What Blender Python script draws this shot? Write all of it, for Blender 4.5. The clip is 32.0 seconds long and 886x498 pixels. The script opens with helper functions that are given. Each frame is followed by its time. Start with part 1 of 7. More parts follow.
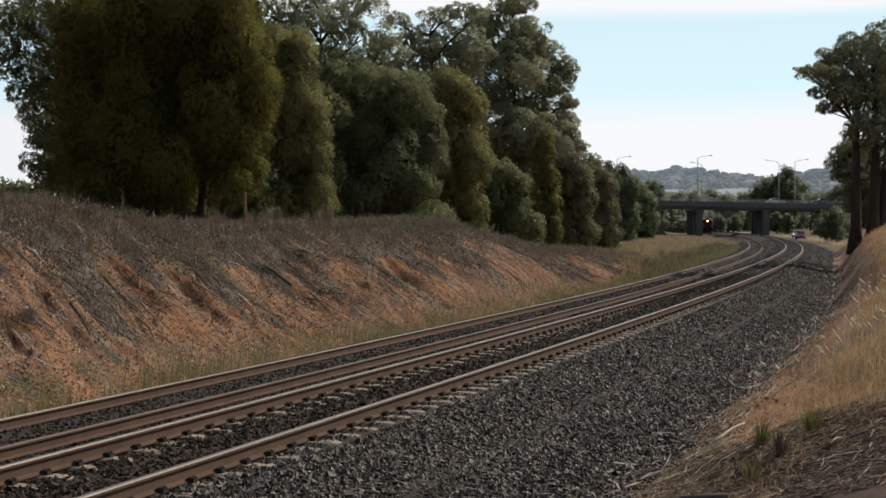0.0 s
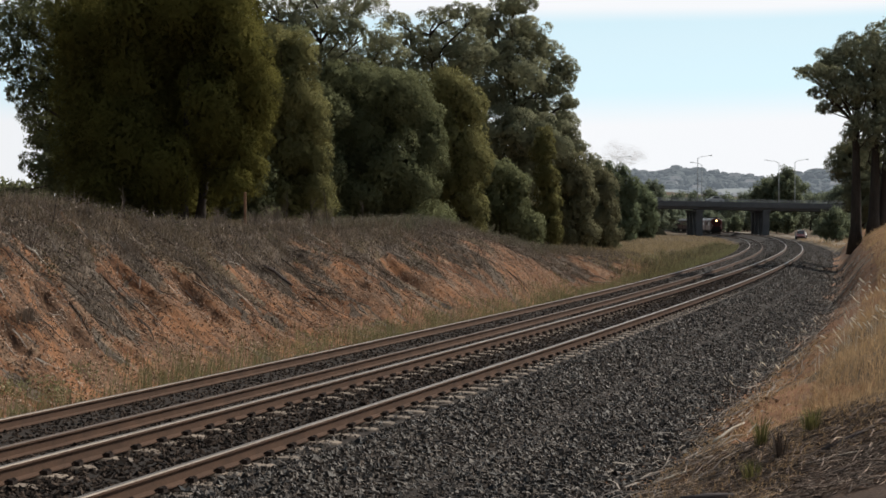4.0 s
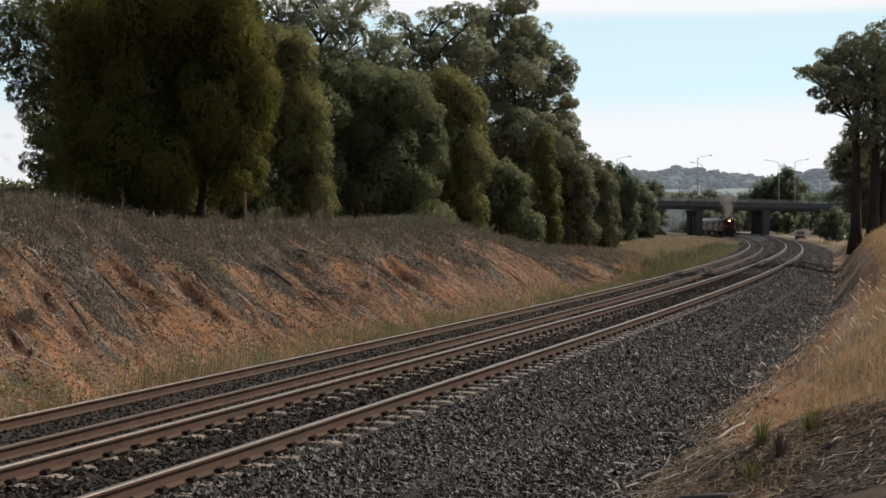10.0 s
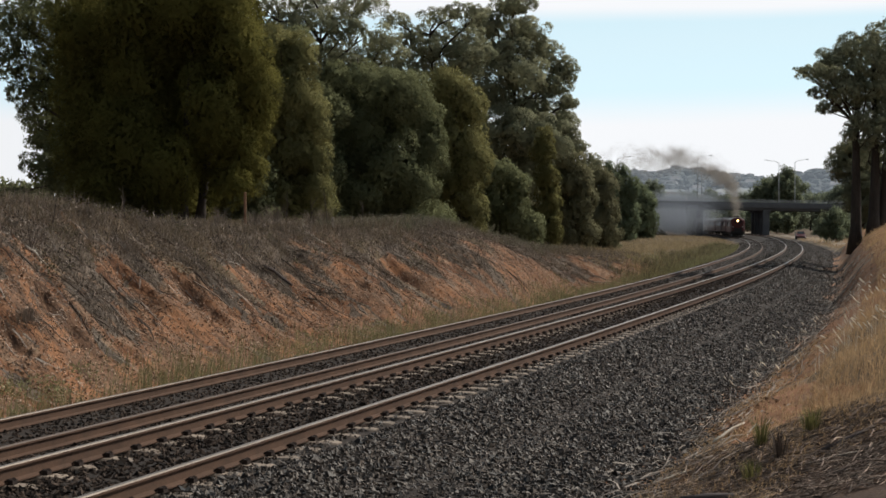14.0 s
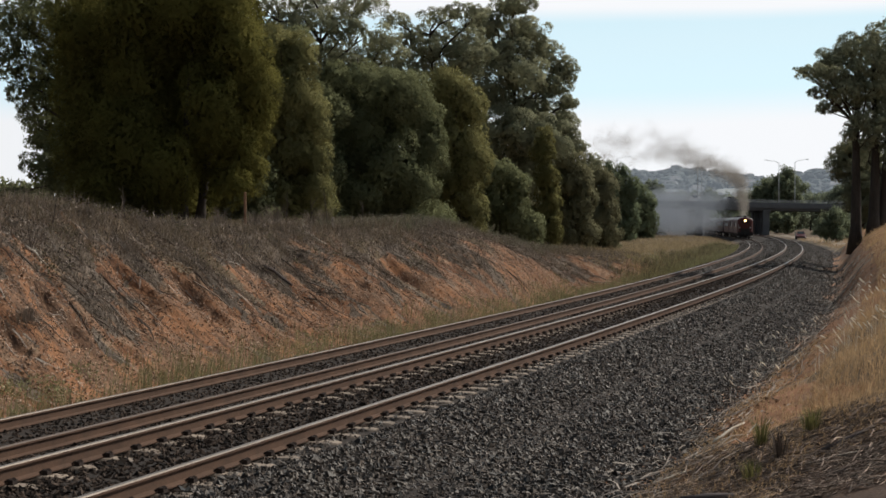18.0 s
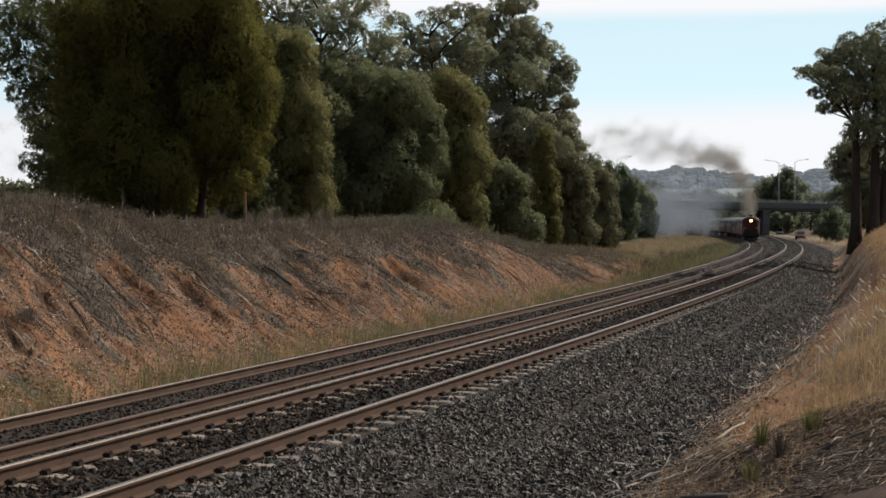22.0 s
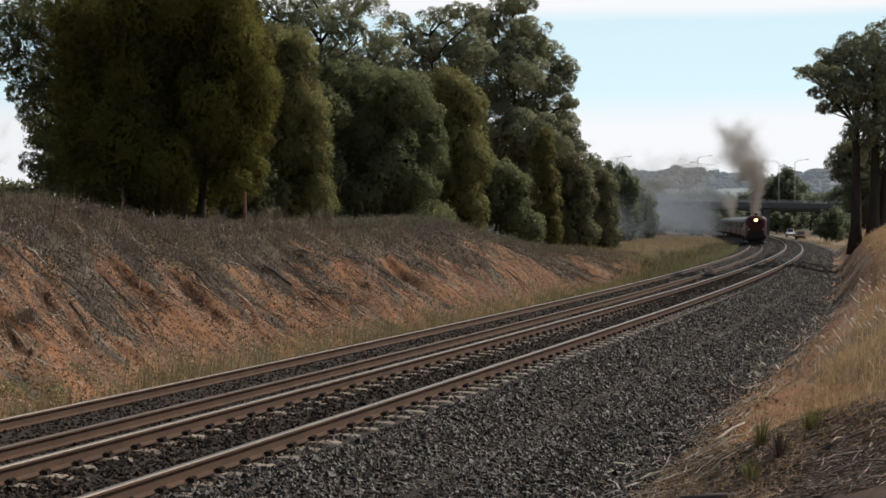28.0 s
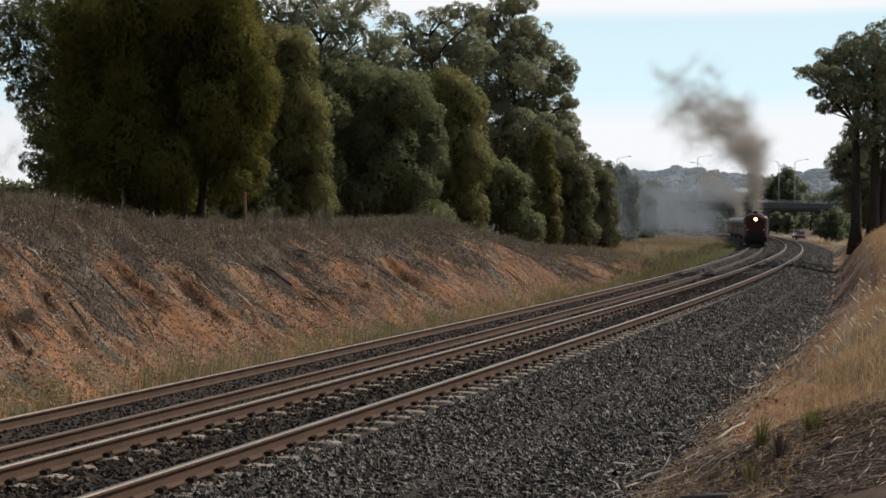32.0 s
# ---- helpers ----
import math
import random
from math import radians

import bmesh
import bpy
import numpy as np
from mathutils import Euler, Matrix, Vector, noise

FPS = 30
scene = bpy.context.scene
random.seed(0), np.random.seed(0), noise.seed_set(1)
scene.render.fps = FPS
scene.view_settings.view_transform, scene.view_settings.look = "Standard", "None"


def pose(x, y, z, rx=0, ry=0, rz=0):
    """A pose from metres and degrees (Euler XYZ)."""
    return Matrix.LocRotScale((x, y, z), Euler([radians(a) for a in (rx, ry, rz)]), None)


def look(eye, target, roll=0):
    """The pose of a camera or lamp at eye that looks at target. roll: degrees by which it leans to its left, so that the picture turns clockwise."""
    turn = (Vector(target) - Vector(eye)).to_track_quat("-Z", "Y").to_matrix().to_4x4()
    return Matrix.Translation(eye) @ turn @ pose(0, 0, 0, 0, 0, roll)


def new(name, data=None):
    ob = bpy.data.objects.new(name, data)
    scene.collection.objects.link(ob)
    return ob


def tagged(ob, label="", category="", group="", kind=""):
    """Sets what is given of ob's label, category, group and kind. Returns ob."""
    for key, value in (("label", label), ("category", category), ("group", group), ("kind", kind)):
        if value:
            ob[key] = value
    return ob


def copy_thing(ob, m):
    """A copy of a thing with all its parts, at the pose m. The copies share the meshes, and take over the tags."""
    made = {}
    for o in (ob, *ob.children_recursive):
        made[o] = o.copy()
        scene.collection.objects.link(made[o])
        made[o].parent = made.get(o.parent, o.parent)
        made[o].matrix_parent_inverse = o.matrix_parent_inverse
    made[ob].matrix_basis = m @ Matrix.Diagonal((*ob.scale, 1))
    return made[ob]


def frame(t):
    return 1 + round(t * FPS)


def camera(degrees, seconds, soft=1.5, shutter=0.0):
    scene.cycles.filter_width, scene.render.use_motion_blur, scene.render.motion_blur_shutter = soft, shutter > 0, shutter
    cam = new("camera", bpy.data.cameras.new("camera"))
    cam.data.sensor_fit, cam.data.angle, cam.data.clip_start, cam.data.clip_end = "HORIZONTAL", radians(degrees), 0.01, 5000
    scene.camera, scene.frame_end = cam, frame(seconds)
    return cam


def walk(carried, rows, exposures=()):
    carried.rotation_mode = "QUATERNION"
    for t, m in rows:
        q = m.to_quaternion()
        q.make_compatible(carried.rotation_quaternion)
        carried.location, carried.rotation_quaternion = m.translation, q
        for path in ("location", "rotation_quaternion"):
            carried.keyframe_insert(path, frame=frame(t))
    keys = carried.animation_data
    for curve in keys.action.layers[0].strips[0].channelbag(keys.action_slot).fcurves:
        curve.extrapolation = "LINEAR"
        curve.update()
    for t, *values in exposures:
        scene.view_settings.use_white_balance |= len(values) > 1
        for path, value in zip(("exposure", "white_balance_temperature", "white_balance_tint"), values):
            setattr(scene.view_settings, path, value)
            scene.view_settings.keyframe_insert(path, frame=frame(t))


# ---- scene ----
cam = camera(30.88, 32.0, soft=1.65)
walk(cam, [(0.0, pose(0, 0, 2.343, 88.988, 0, 0)), (32.0, pose(0, 0, 2.343, 88.988, 0, 0))])

# ---- light ----
SUN_AZ, SUN_EL = 58.0, 46.0      # degrees clockwise from +y, and above the horizon
scene.view_settings.exposure = 0.0


def build_light():
    w = bpy.data.worlds.new("sky")
    scene.world = w
    w.use_nodes = True
    nt = w.node_tree
    nt.nodes.clear()
    out = nt.nodes.new("ShaderNodeOutputWorld")
    bg = nt.nodes.new("ShaderNodeBackground")
    sky = nt.nodes.new("ShaderNodeTexSky")
    sky.sky_type, sky.sun_disc = "NISHITA", False
    sky.sun_elevation, sky.sun_rotation = radians(SUN_EL), radians(SUN_AZ)
    sky.air_density, sky.dust_density, sky.ozone_density = 1.0, 1.6, 1.2
    # thin high cloud in long flat bands, thick near the horizon
    tc = nt.nodes.new("ShaderNodeTexCoord")
    mp = nt.nodes.new("ShaderNodeMapping")
    mp.inputs["Scale"].default_value = (1.1, 1.1, 11.0)
    mp.inputs["Location"].default_value = (0.3, 0.2, 0.12)
    nz = nt.nodes.new("ShaderNodeTexNoise")
    nz.inputs["Scale"].default_value, nz.inputs["Detail"].default_value = 1.6, 5.0
    nz.inputs["Roughness"].default_value = 0.45
    sep = nt.nodes.new("ShaderNodeSeparateXYZ")
    low = nt.nodes.new("ShaderNodeMapRange")
    low.inputs["From Min"].default_value, low.inputs["From Max"].default_value = 0.07, 0.1
    low.inputs["To Min"].default_value, low.inputs["To Max"].default_value = 1.0, 0.0
    low.interpolation_type = "SMOOTHSTEP"
    high = nt.nodes.new("ShaderNodeMapRange")
    high.inputs["From Min"].default_value, high.inputs["From Max"].default_value = 0.137, 0.15
    high.interpolation_type = "SMOOTHSTEP"
    over = nt.nodes.new("ShaderNodeMapRange")
    over.inputs["From Min"].default_value, over.inputs["From Max"].default_value = 0.19, 0.32
    over.inputs["To Min"].default_value, over.inputs["To Max"].default_value = 1.0, 0.0
    cap = nt.nodes.new("ShaderNodeMath")
    cap.operation = "MULTIPLY"
    veil = nt.nodes.new("ShaderNodeMapRange")
    veil.inputs["From Min"].default_value, veil.inputs["From Max"].default_value = 0.1, 0.5
    veil.inputs["To Min"].default_value, veil.inputs["To Max"].default_value = 0.85, 0.1
    pale = nt.nodes.new("ShaderNodeMix")
    pale.data_type = "RGBA"
    pale.inputs["B"].default_value = (14.2, 18.8, 20.8, 1)
    band = nt.nodes.new("ShaderNodeMath")
    band.operation = "ADD"
    cl = nt.nodes.new("ShaderNodeMapRange")
    cl.inputs["From Min"].default_value, cl.inputs["From Max"].default_value = 0.35, 0.75
    add = nt.nodes.new("ShaderNodeMath")
    add.operation, add.use_clamp = "MULTIPLY_ADD", True
    add.inputs[1].default_value = 0.15
    mix = nt.nodes.new("ShaderNodeMix")
    mix.data_type = "RGBA"
    mix.inputs["B"].default_value = (17.0, 17.3, 17.8, 1)
    lk = nt.links.new
    wob = nt.nodes.new("ShaderNodeMath")
    wob.operation = "MULTIPLY_ADD"
    wob.inputs[1].default_value = 0.03
    lk(tc.outputs["Generated"], mp.inputs["Vector"])
    lk(mp.outputs["Vector"], nz.inputs["Vector"])
    lk(tc.outputs["Generated"], sep.inputs["Vector"])
    lk(nz.outputs["Fac"], wob.inputs[0])
    lk(sep.outputs["Z"], wob.inputs[2])
    lk(wob.outputs[0], low.inputs["Value"])
    lk(wob.outputs[0], high.inputs["Value"])
    lk(low.outputs[0], band.inputs[0])
    lk(wob.outputs[0], over.inputs["Value"])
    lk(wob.outputs[0], veil.inputs["Value"])
    lk(high.outputs[0], cap.inputs[0])
    lk(over.outputs[0], cap.inputs[1])
    lk(cap.outputs[0], band.inputs[1])
    lk(veil.outputs[0], pale.inputs["Factor"])
    lk(sky.outputs["Color"], pale.inputs["A"])
    lk(nz.outputs["Fac"], cl.inputs["Value"])
    lk(cl.outputs[0], add.inputs[0])
    lk(band.outputs[0], add.inputs[2])
    lk(add.outputs[0], mix.inputs["Factor"])
    lk(pale.outputs["Result"], mix.inputs["A"])
    # full towards the sun, dimmed to 0.31 behind the camera to shade facing surfaces
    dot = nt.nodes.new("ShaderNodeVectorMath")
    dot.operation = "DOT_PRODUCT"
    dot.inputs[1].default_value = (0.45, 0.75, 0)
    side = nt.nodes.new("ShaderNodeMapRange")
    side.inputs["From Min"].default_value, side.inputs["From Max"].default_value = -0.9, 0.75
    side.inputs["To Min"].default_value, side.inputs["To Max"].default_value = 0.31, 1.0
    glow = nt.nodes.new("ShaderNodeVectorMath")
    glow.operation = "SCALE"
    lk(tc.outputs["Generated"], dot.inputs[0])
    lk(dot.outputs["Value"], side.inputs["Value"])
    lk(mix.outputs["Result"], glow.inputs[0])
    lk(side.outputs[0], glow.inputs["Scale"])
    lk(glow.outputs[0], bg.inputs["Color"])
    bg.inputs["Strength"].default_value = 0.055
    lk(bg.outputs[0], out.inputs["Surface"])
    sun = new("sun", bpy.data.lights.new("sun", "SUN"))
    sun.data.energy, sun.data.angle, sun.data.color = 3.35, radians(8.0), (1.0, 0.93, 0.82)
    a, e = radians(SUN_AZ), radians(SUN_EL)
    d = Vector((math.sin(a) * math.cos(e), math.cos(a) * math.cos(e), math.sin(e)))
    sun.matrix_world = look(d * 100, (0, 0, 0))


build_light()


# ---- materials ----
def material(name, base, rough=0.8, metal=0.0, dark=None, scale=6.0, fine=60.0, bump=0.3, third=None, third_scale=1.0,
             third_cut=(0.5, 0.62), island=0.0, rand=0.0, spec=0.3, translucent=0.0, emit=None, emit_strength=0.0, coords="Object", stretch=(1, 1, 1), snap=(0.3, 0.7)):
    m = bpy.data.materials.new(name)
    m.use_nodes = True
    nt = m.node_tree
    b = nt.nodes["Principled BSDF"]
    lk = nt.links.new
    tc = nt.nodes.new("ShaderNodeTexCoord")
    mp = nt.nodes.new("ShaderNodeMapping")
    mp.inputs["Scale"].default_value = stretch
    lk(tc.outputs[coords], mp.inputs["Vector"])
    n1 = nt.nodes.new("ShaderNodeTexNoise")
    n1.inputs["Scale"].default_value, n1.inputs["Detail"].default_value = scale, 6
    n2 = nt.nodes.new("ShaderNodeTexNoise")
    n2.inputs["Scale"].default_value, n2.inputs["Detail"].default_value = fine, 4
    for n in (n1, n2):
        lk(mp.outputs[0], n.inputs["Vector"])
    dark = dark or tuple(c * 0.55 for c in base)
    ramp = nt.nodes.new("ShaderNodeMapRange")
    ramp.inputs["From Min"].default_value, ramp.inputs["From Max"].default_value = snap
    avg = nt.nodes.new("ShaderNodeMath")
    avg.operation = "MULTIPLY_ADD"
    avg.inputs[1].default_value = 0.45
    half = nt.nodes.new("ShaderNodeMath")
    half.operation = "MULTIPLY"
    half.inputs[1].default_value = 0.55
    lk(n1.outputs["Fac"], half.inputs[0])
    lk(n2.outputs["Fac"], avg.inputs[0])
    lk(half.outputs[0], avg.inputs[2])
    lk(avg.outputs[0], ramp.inputs["Value"])
    mix = nt.nodes.new("ShaderNodeMix")
    mix.data_type = "RGBA"
    mix.inputs["A"].default_value, mix.inputs["B"].default_value = (*dark, 1), (*base, 1)
    lk(ramp.outputs[0], mix.inputs["Factor"])
    col = mix.outputs["Result"]
    if third:
        n3 = nt.nodes.new("ShaderNodeTexNoise")
        n3.inputs["Scale"].default_value, n3.inputs["Detail"].default_value = third_scale, 7
        n3.inputs["Roughness"].default_value = 0.62
        lk(mp.outputs[0], n3.inputs["Vector"])
        r3 = nt.nodes.new("ShaderNodeMapRange")
        r3.inputs["From Min"].default_value, r3.inputs["From Max"].default_value = third_cut
        lk(n3.outputs["Fac"], r3.inputs["Value"])
        m3 = nt.nodes.new("ShaderNodeMix")
        m3.data_type = "RGBA"
        m3.inputs["B"].default_value = (*third, 1)
        lk(col, m3.inputs["A"])
        lk(r3.outputs[0], m3.inputs["Factor"])
        col = m3.outputs["Result"]
    if island or rand:
        src = nt.nodes.new("ShaderNodeNewGeometry").outputs["Random Per Island"] if island else nt.nodes.new("ShaderNodeObjectInfo").outputs["Random"]
        amt = island or rand
        mr = nt.nodes.new("ShaderNodeMapRange")
        mr.inputs["To Min"].default_value, mr.inputs["To Max"].default_value = 1 - amt, 1 + amt
        lk(src, mr.inputs["Value"])
        hs = nt.nodes.new("ShaderNodeHueSaturation")
        lk(mr.outputs[0], hs.inputs["Value"])
        lk(col, hs.inputs["Color"])
        col = hs.outputs["Color"]
    lk(col, b.inputs["Base Color"])
    b.inputs["Roughness"].default_value, b.inputs["Metallic"].default_value = rough, metal
    b.inputs["Specular IOR Level"].default_value = spec
    if bump:
        bp = nt.nodes.new("ShaderNodeBump")
        bp.inputs["Strength"].default_value, bp.inputs["Distance"].default_value = bump, 0.4 / fine
        lk(n2.outputs["Fac"], bp.inputs["Height"])
        lk(bp.outputs[0], b.inputs["Normal"])
    if emit:
        b.inputs["Emission Color"].default_value = (*emit, 1)
        b.inputs["Emission Strength"].default_value = emit_strength
    if translucent:
        tr = nt.nodes.new("ShaderNodeBsdfTranslucent")
        lk(col, tr.inputs["Color"])
        ms = nt.nodes.new("ShaderNodeMixShader")
        ms.inputs[0].default_value = translucent
        lk(b.outputs[0], ms.inputs[1])
        lk(tr.outputs[0], ms.inputs[2])
        lk(ms.outputs[0], nt.nodes["Material Output"].inputs["Surface"])
    return m


M = {}
# bed under the stones kept darker, standing in for shade in their gaps
M["ballast"] = material("ballast", (0.062, 0.047, 0.038), 0.95, dark=(0.012, 0.0092, 0.0076), scale=9, fine=30, bump=1.0)
M["stone"] = material("crushed_stone", (0.108, 0.082, 0.064), 0.6, dark=(0.014, 0.011, 0.008), scale=14, fine=120, island=1.0, bump=0.2, spec=0.5)
M["brown_stone"] = material("rust_stained_stone", (0.076, 0.053, 0.04), 0.85, dark=(0.018, 0.013, 0.01), scale=14, fine=120, island=0.95, bump=0.2, spec=0.2)
M["soil"] = material("orange_tan_soil", (0.42, 0.215, 0.115), 0.95, dark=(0.17, 0.088, 0.05), scale=2.5, fine=18, bump=1.0, third=(0.3, 0.21, 0.14), third_scale=1.2, third_cut=(0.5, 0.6))
M["earth"] = material("orange_clay", (0.285, 0.13, 0.06), 0.95, dark=(0.088, 0.042, 0.024), scale=1.4, fine=13, bump=1.0, coords="UV", stretch=(1.8, 0.6, 1), snap=(0.36, 0.66),
                      third=(0.27, 0.175, 0.115), third_scale=1.4, third_cut=(0.5, 0.6))
M["rubble"] = material("pale_clay_rubble", (0.29, 0.166, 0.1), 0.95, dark=(0.08, 0.043, 0.027), scale=1.6, fine=14, bump=1.0, coords="UV", stretch=(1.6, 0.8, 1), snap=(0.38, 0.64),
                       third=(0.29, 0.14, 0.07), third_scale=0.9, third_cut=(0.48, 0.58))
M["slope_duff"] = material("grey_leaf_litter", (0.225, 0.175, 0.135), 0.95, dark=(0.052, 0.04, 0.031), scale=1.6, fine=13, bump=1.0, coords="UV", stretch=(1.8, 0.7, 1), snap=(0.38, 0.64),
                           third=(0.27, 0.15, 0.08), third_scale=1.3, third_cut=(0.54, 0.63))
M["dry_ground"] = material("dry_ground", (0.19, 0.137, 0.085), 0.95, dark=(0.08, 0.058, 0.038), scale=1.6, fine=14, bump=1.0)
M["litter_ground"] = material("leaf_littered_ground", (0.14, 0.088, 0.06), 0.95, dark=(0.045, 0.029, 0.022), scale=4, fine=30, bump=1.0, third=(0.24, 0.13, 0.07), third_scale=2.0, third_cut=(0.58, 0.7))
M["rail_rust"] = material("rusty_rail_steel", (0.13, 0.073, 0.047), 0.85, dark=(0.06, 0.035, 0.024), scale=3, fine=40, bump=0.15)
M["rail_head"] = material("worn_rail_head", (0.32, 0.265, 0.22), 0.4, metal=0.6, dark=(0.21, 0.17, 0.14), scale=2, fine=30, bump=0.02)
M["rail_dull"] = material("dull_rail_head", (0.17, 0.125, 0.1), 0.6, metal=0.2, dark=(0.1, 0.072, 0.057), scale=2, fine=30, bump=0.05)
M["concrete"] = material("weathered_concrete", (0.38, 0.305, 0.245), 0.9, dark=(0.18, 0.145, 0.115), scale=4, fine=50, rand=0.18, bump=0.3)
M["bridge"] = material("grey_bridge_concrete", (0.16, 0.165, 0.175), 0.9, dark=(0.1, 0.102, 0.108), scale=0.5, fine=6, bump=0.2)
M["steel"] = material("galvanised_steel", (0.45, 0.46, 0.47), 0.5, metal=0.6, dark=(0.32, 0.33, 0.34), scale=3, fine=30, bump=0.05)
M["lamp_steel"] = material("pale_lamp_paint", (0.5, 0.51, 0.52), 0.6, dark=(0.38, 0.39, 0.4), scale=3, fine=30, bump=0.05)
M["clip"] = material("dark_clip_steel", (0.05, 0.035, 0.03), 0.8, scale=20, fine=100, bump=0.1)
M["bark"] = material("bark", (0.1, 0.08, 0.068), 0.95, dark=(0.034, 0.027, 0.023), scale=3, fine=20, bump=0.8, stretch=(1, 1, 0.2))
M["deadwood"] = material("dead_wood", (0.3, 0.27, 0.24), 0.9, dark=(0.17, 0.15, 0.135), scale=5, fine=40, island=0.4, bump=0.3)
M["twigs"] = material("grey_brush", (0.29, 0.235, 0.185), 0.95, dark=(0.13, 0.105, 0.085), scale=1.5, fine=20, island=0.5, bump=0, translucent=0.2)
M["straw"] = material("dry_straw", (0.6, 0.425, 0.25), 0.8, dark=(0.4, 0.265, 0.145), scale=0.8, fine=12, island=0.4, bump=0, translucent=0.45)
M["weed"] = material("green_weed", (0.33, 0.31, 0.16), 0.9, dark=(0.2, 0.19, 0.1), scale=0.6, fine=10, island=0.4, bump=0, translucent=0.35)
M["litter"] = material("bark_litter", (0.46, 0.36, 0.29), 0.9, dark=(0.09, 0.062, 0.05), scale=3, fine=20, island=0.8, bump=0)


def leaf_material(name, base, dark):
    return material(name, base, 0.9, dark=dark, scale=0.7, fine=5, island=0.1, bump=0, spec=0.03, translucent=0.34)


M["leaf_dark"] = leaf_material("dark_needles", (0.215, 0.198, 0.054), (0.112, 0.103, 0.034))
M["leaf_olive"] = leaf_material("olive_leaves", (0.31, 0.29, 0.123), (0.165, 0.157, 0.072))
M["leaf_green"] = leaf_material("deep_green_leaves", (0.25, 0.262, 0.137), (0.138, 0.148, 0.08))
M["leaf_gum"] = leaf_material("grey_green_gum_leaves", (0.4, 0.405, 0.255), (0.23, 0.232, 0.155))
M["leaf_yellow"] = leaf_material("yellow_green_leaves", (0.21, 0.195, 0.075), (0.11, 0.103, 0.042))
# leaf_mid, leaf_cone and leaf_far have distance haze mixed into their colour
M["leaf_mid"] = leaf_material("haze_tinted_dark_leaves", (0.3, 0.335, 0.215), (0.175, 0.2, 0.13))
M["leaf_row"] = leaf_material("brownish_olive_leaves", (0.26, 0.247, 0.142), (0.142, 0.137, 0.085))
M["leaf_cone"] = leaf_material("haze_tinted_green_leaves", (0.25, 0.29, 0.17), (0.14, 0.165, 0.105))
M["leaf_far"] = leaf_material("haze_tinted_far_leaves", (0.32, 0.355, 0.25), (0.21, 0.24, 0.18))
M["bank_grass"] = material("dull_grassed_earth", (0.17, 0.145, 0.09), 0.95, dark=(0.09, 0.085, 0.055), scale=0.3, fine=3, bump=0.4)


# ---- building helpers ----
def part(name, bm, mat, parent, label="", smooth=False):
    me = bpy.data.meshes.new(name)
    bm.to_mesh(me)
    bm.free()
    me.materials.append(mat)
    if smooth:
        me.polygons.foreach_set("use_smooth", np.ones(len(me.polygons), dtype=bool))
    ob = new(name, me)
    if parent:
        ob.parent = parent
    if label:
        ob["label"] = label
    return ob


def shared(name, ob, m, parent):
    o = new(name, ob.data)
    o.parent = parent
    o.matrix_basis = m
    return o


def box(sx, sy, sz, at=(0, 0, 0), bevel=0.0, bm=None):
    bm = bm or bmesh.new()
    r = bmesh.ops.create_cube(bm, size=1, matrix=Matrix.Translation(at) @ Matrix.Diagonal((sx, sy, sz, 1)))
    if bevel:
        ed = list({e for v in r["verts"] for e in v.link_edges})
        bmesh.ops.bevel(bm, geom=ed, offset=bevel, segments=2, affect="EDGES", profile=0.5)
    return bm


def tube(points, radii, sides=8, bm=None):
    """A tapering tube along points, closed at both ends."""
    bm = bm or bmesh.new()
    rings = []
    for i, (p, r) in enumerate(zip(points, radii)):
        p = Vector(p)
        a = Vector(points[max(i - 1, 0)])
        b = Vector(points[min(i + 1, len(points) - 1)])
        d = (b - a).normalized()
        u = d.cross(Vector((0.31, 0.17, 0.94) if abs(d.z) < 0.9 else (1, 0.2, 0.1))).normalized()
        v = d.cross(u)
        rings.append([bm.verts.new(p + (u * math.cos(k * math.tau / sides) + v * math.sin(k * math.tau / sides)) * r) for k in range(sides)])
    for A, B in zip(rings, rings[1:]):
        for k in range(sides):
            bm.faces.new((A[k], A[(k + 1) % sides], B[(k + 1) % sides], B[k]))
    bm.faces.new(rings[0][::-1])
    bm.faces.new(rings[-1])
    return bm


def thing(name, at, label, category, group="", kind="", rz=0.0):
    ob = new(name)
    ob.matrix_basis = pose(*at, 0, 0, rz)
    return tagged(ob, label, category, group, kind)


# ---- the plan: two curving tracks in a cutting ----
BEND_S = [0, 60, 120, 180, 240, 300, 360, 440, 560]
BEND_K = [-0.000236, -0.000694, -0.000677, -0.000402, -0.000514, -0.000578, -0.00046, -0.000306, -0.000152]
GRADE_S, GRADE_Z = [0, 120, 240, 560], [0, -0.103, -0.515, -0.636]
TRACK_GAP, FAR_DROP, GAUGE, SLEEPER_STEP = 4.234, -0.472, 1.6, 0.622
_S = np.arange(-40, 760, 0.5)
_K = np.interp(_S, BEND_S, BEND_K) * (_S > -1) * (_S < 600)
_H = np.concatenate([[0], np.cumsum((_K[1:] + _K[:-1]) * 0.25)])
_H += 0.3089 - np.interp(0, _S, _H)
_X = np.concatenate([[0], np.cumsum((np.sin(_H[1:]) + np.sin(_H[:-1])) * 0.25)])
_Y = np.concatenate([[0], np.cumsum((np.cos(_H[1:]) + np.cos(_H[:-1])) * 0.25)])
_X += -8.2602 - np.interp(0, _S, _X)
_Y += 0.0 - np.interp(0, _S, _Y)


def grade(s):
    return np.interp(s, GRADE_S, GRADE_Z)


def heading(s):
    return np.interp(s, _S, _H)


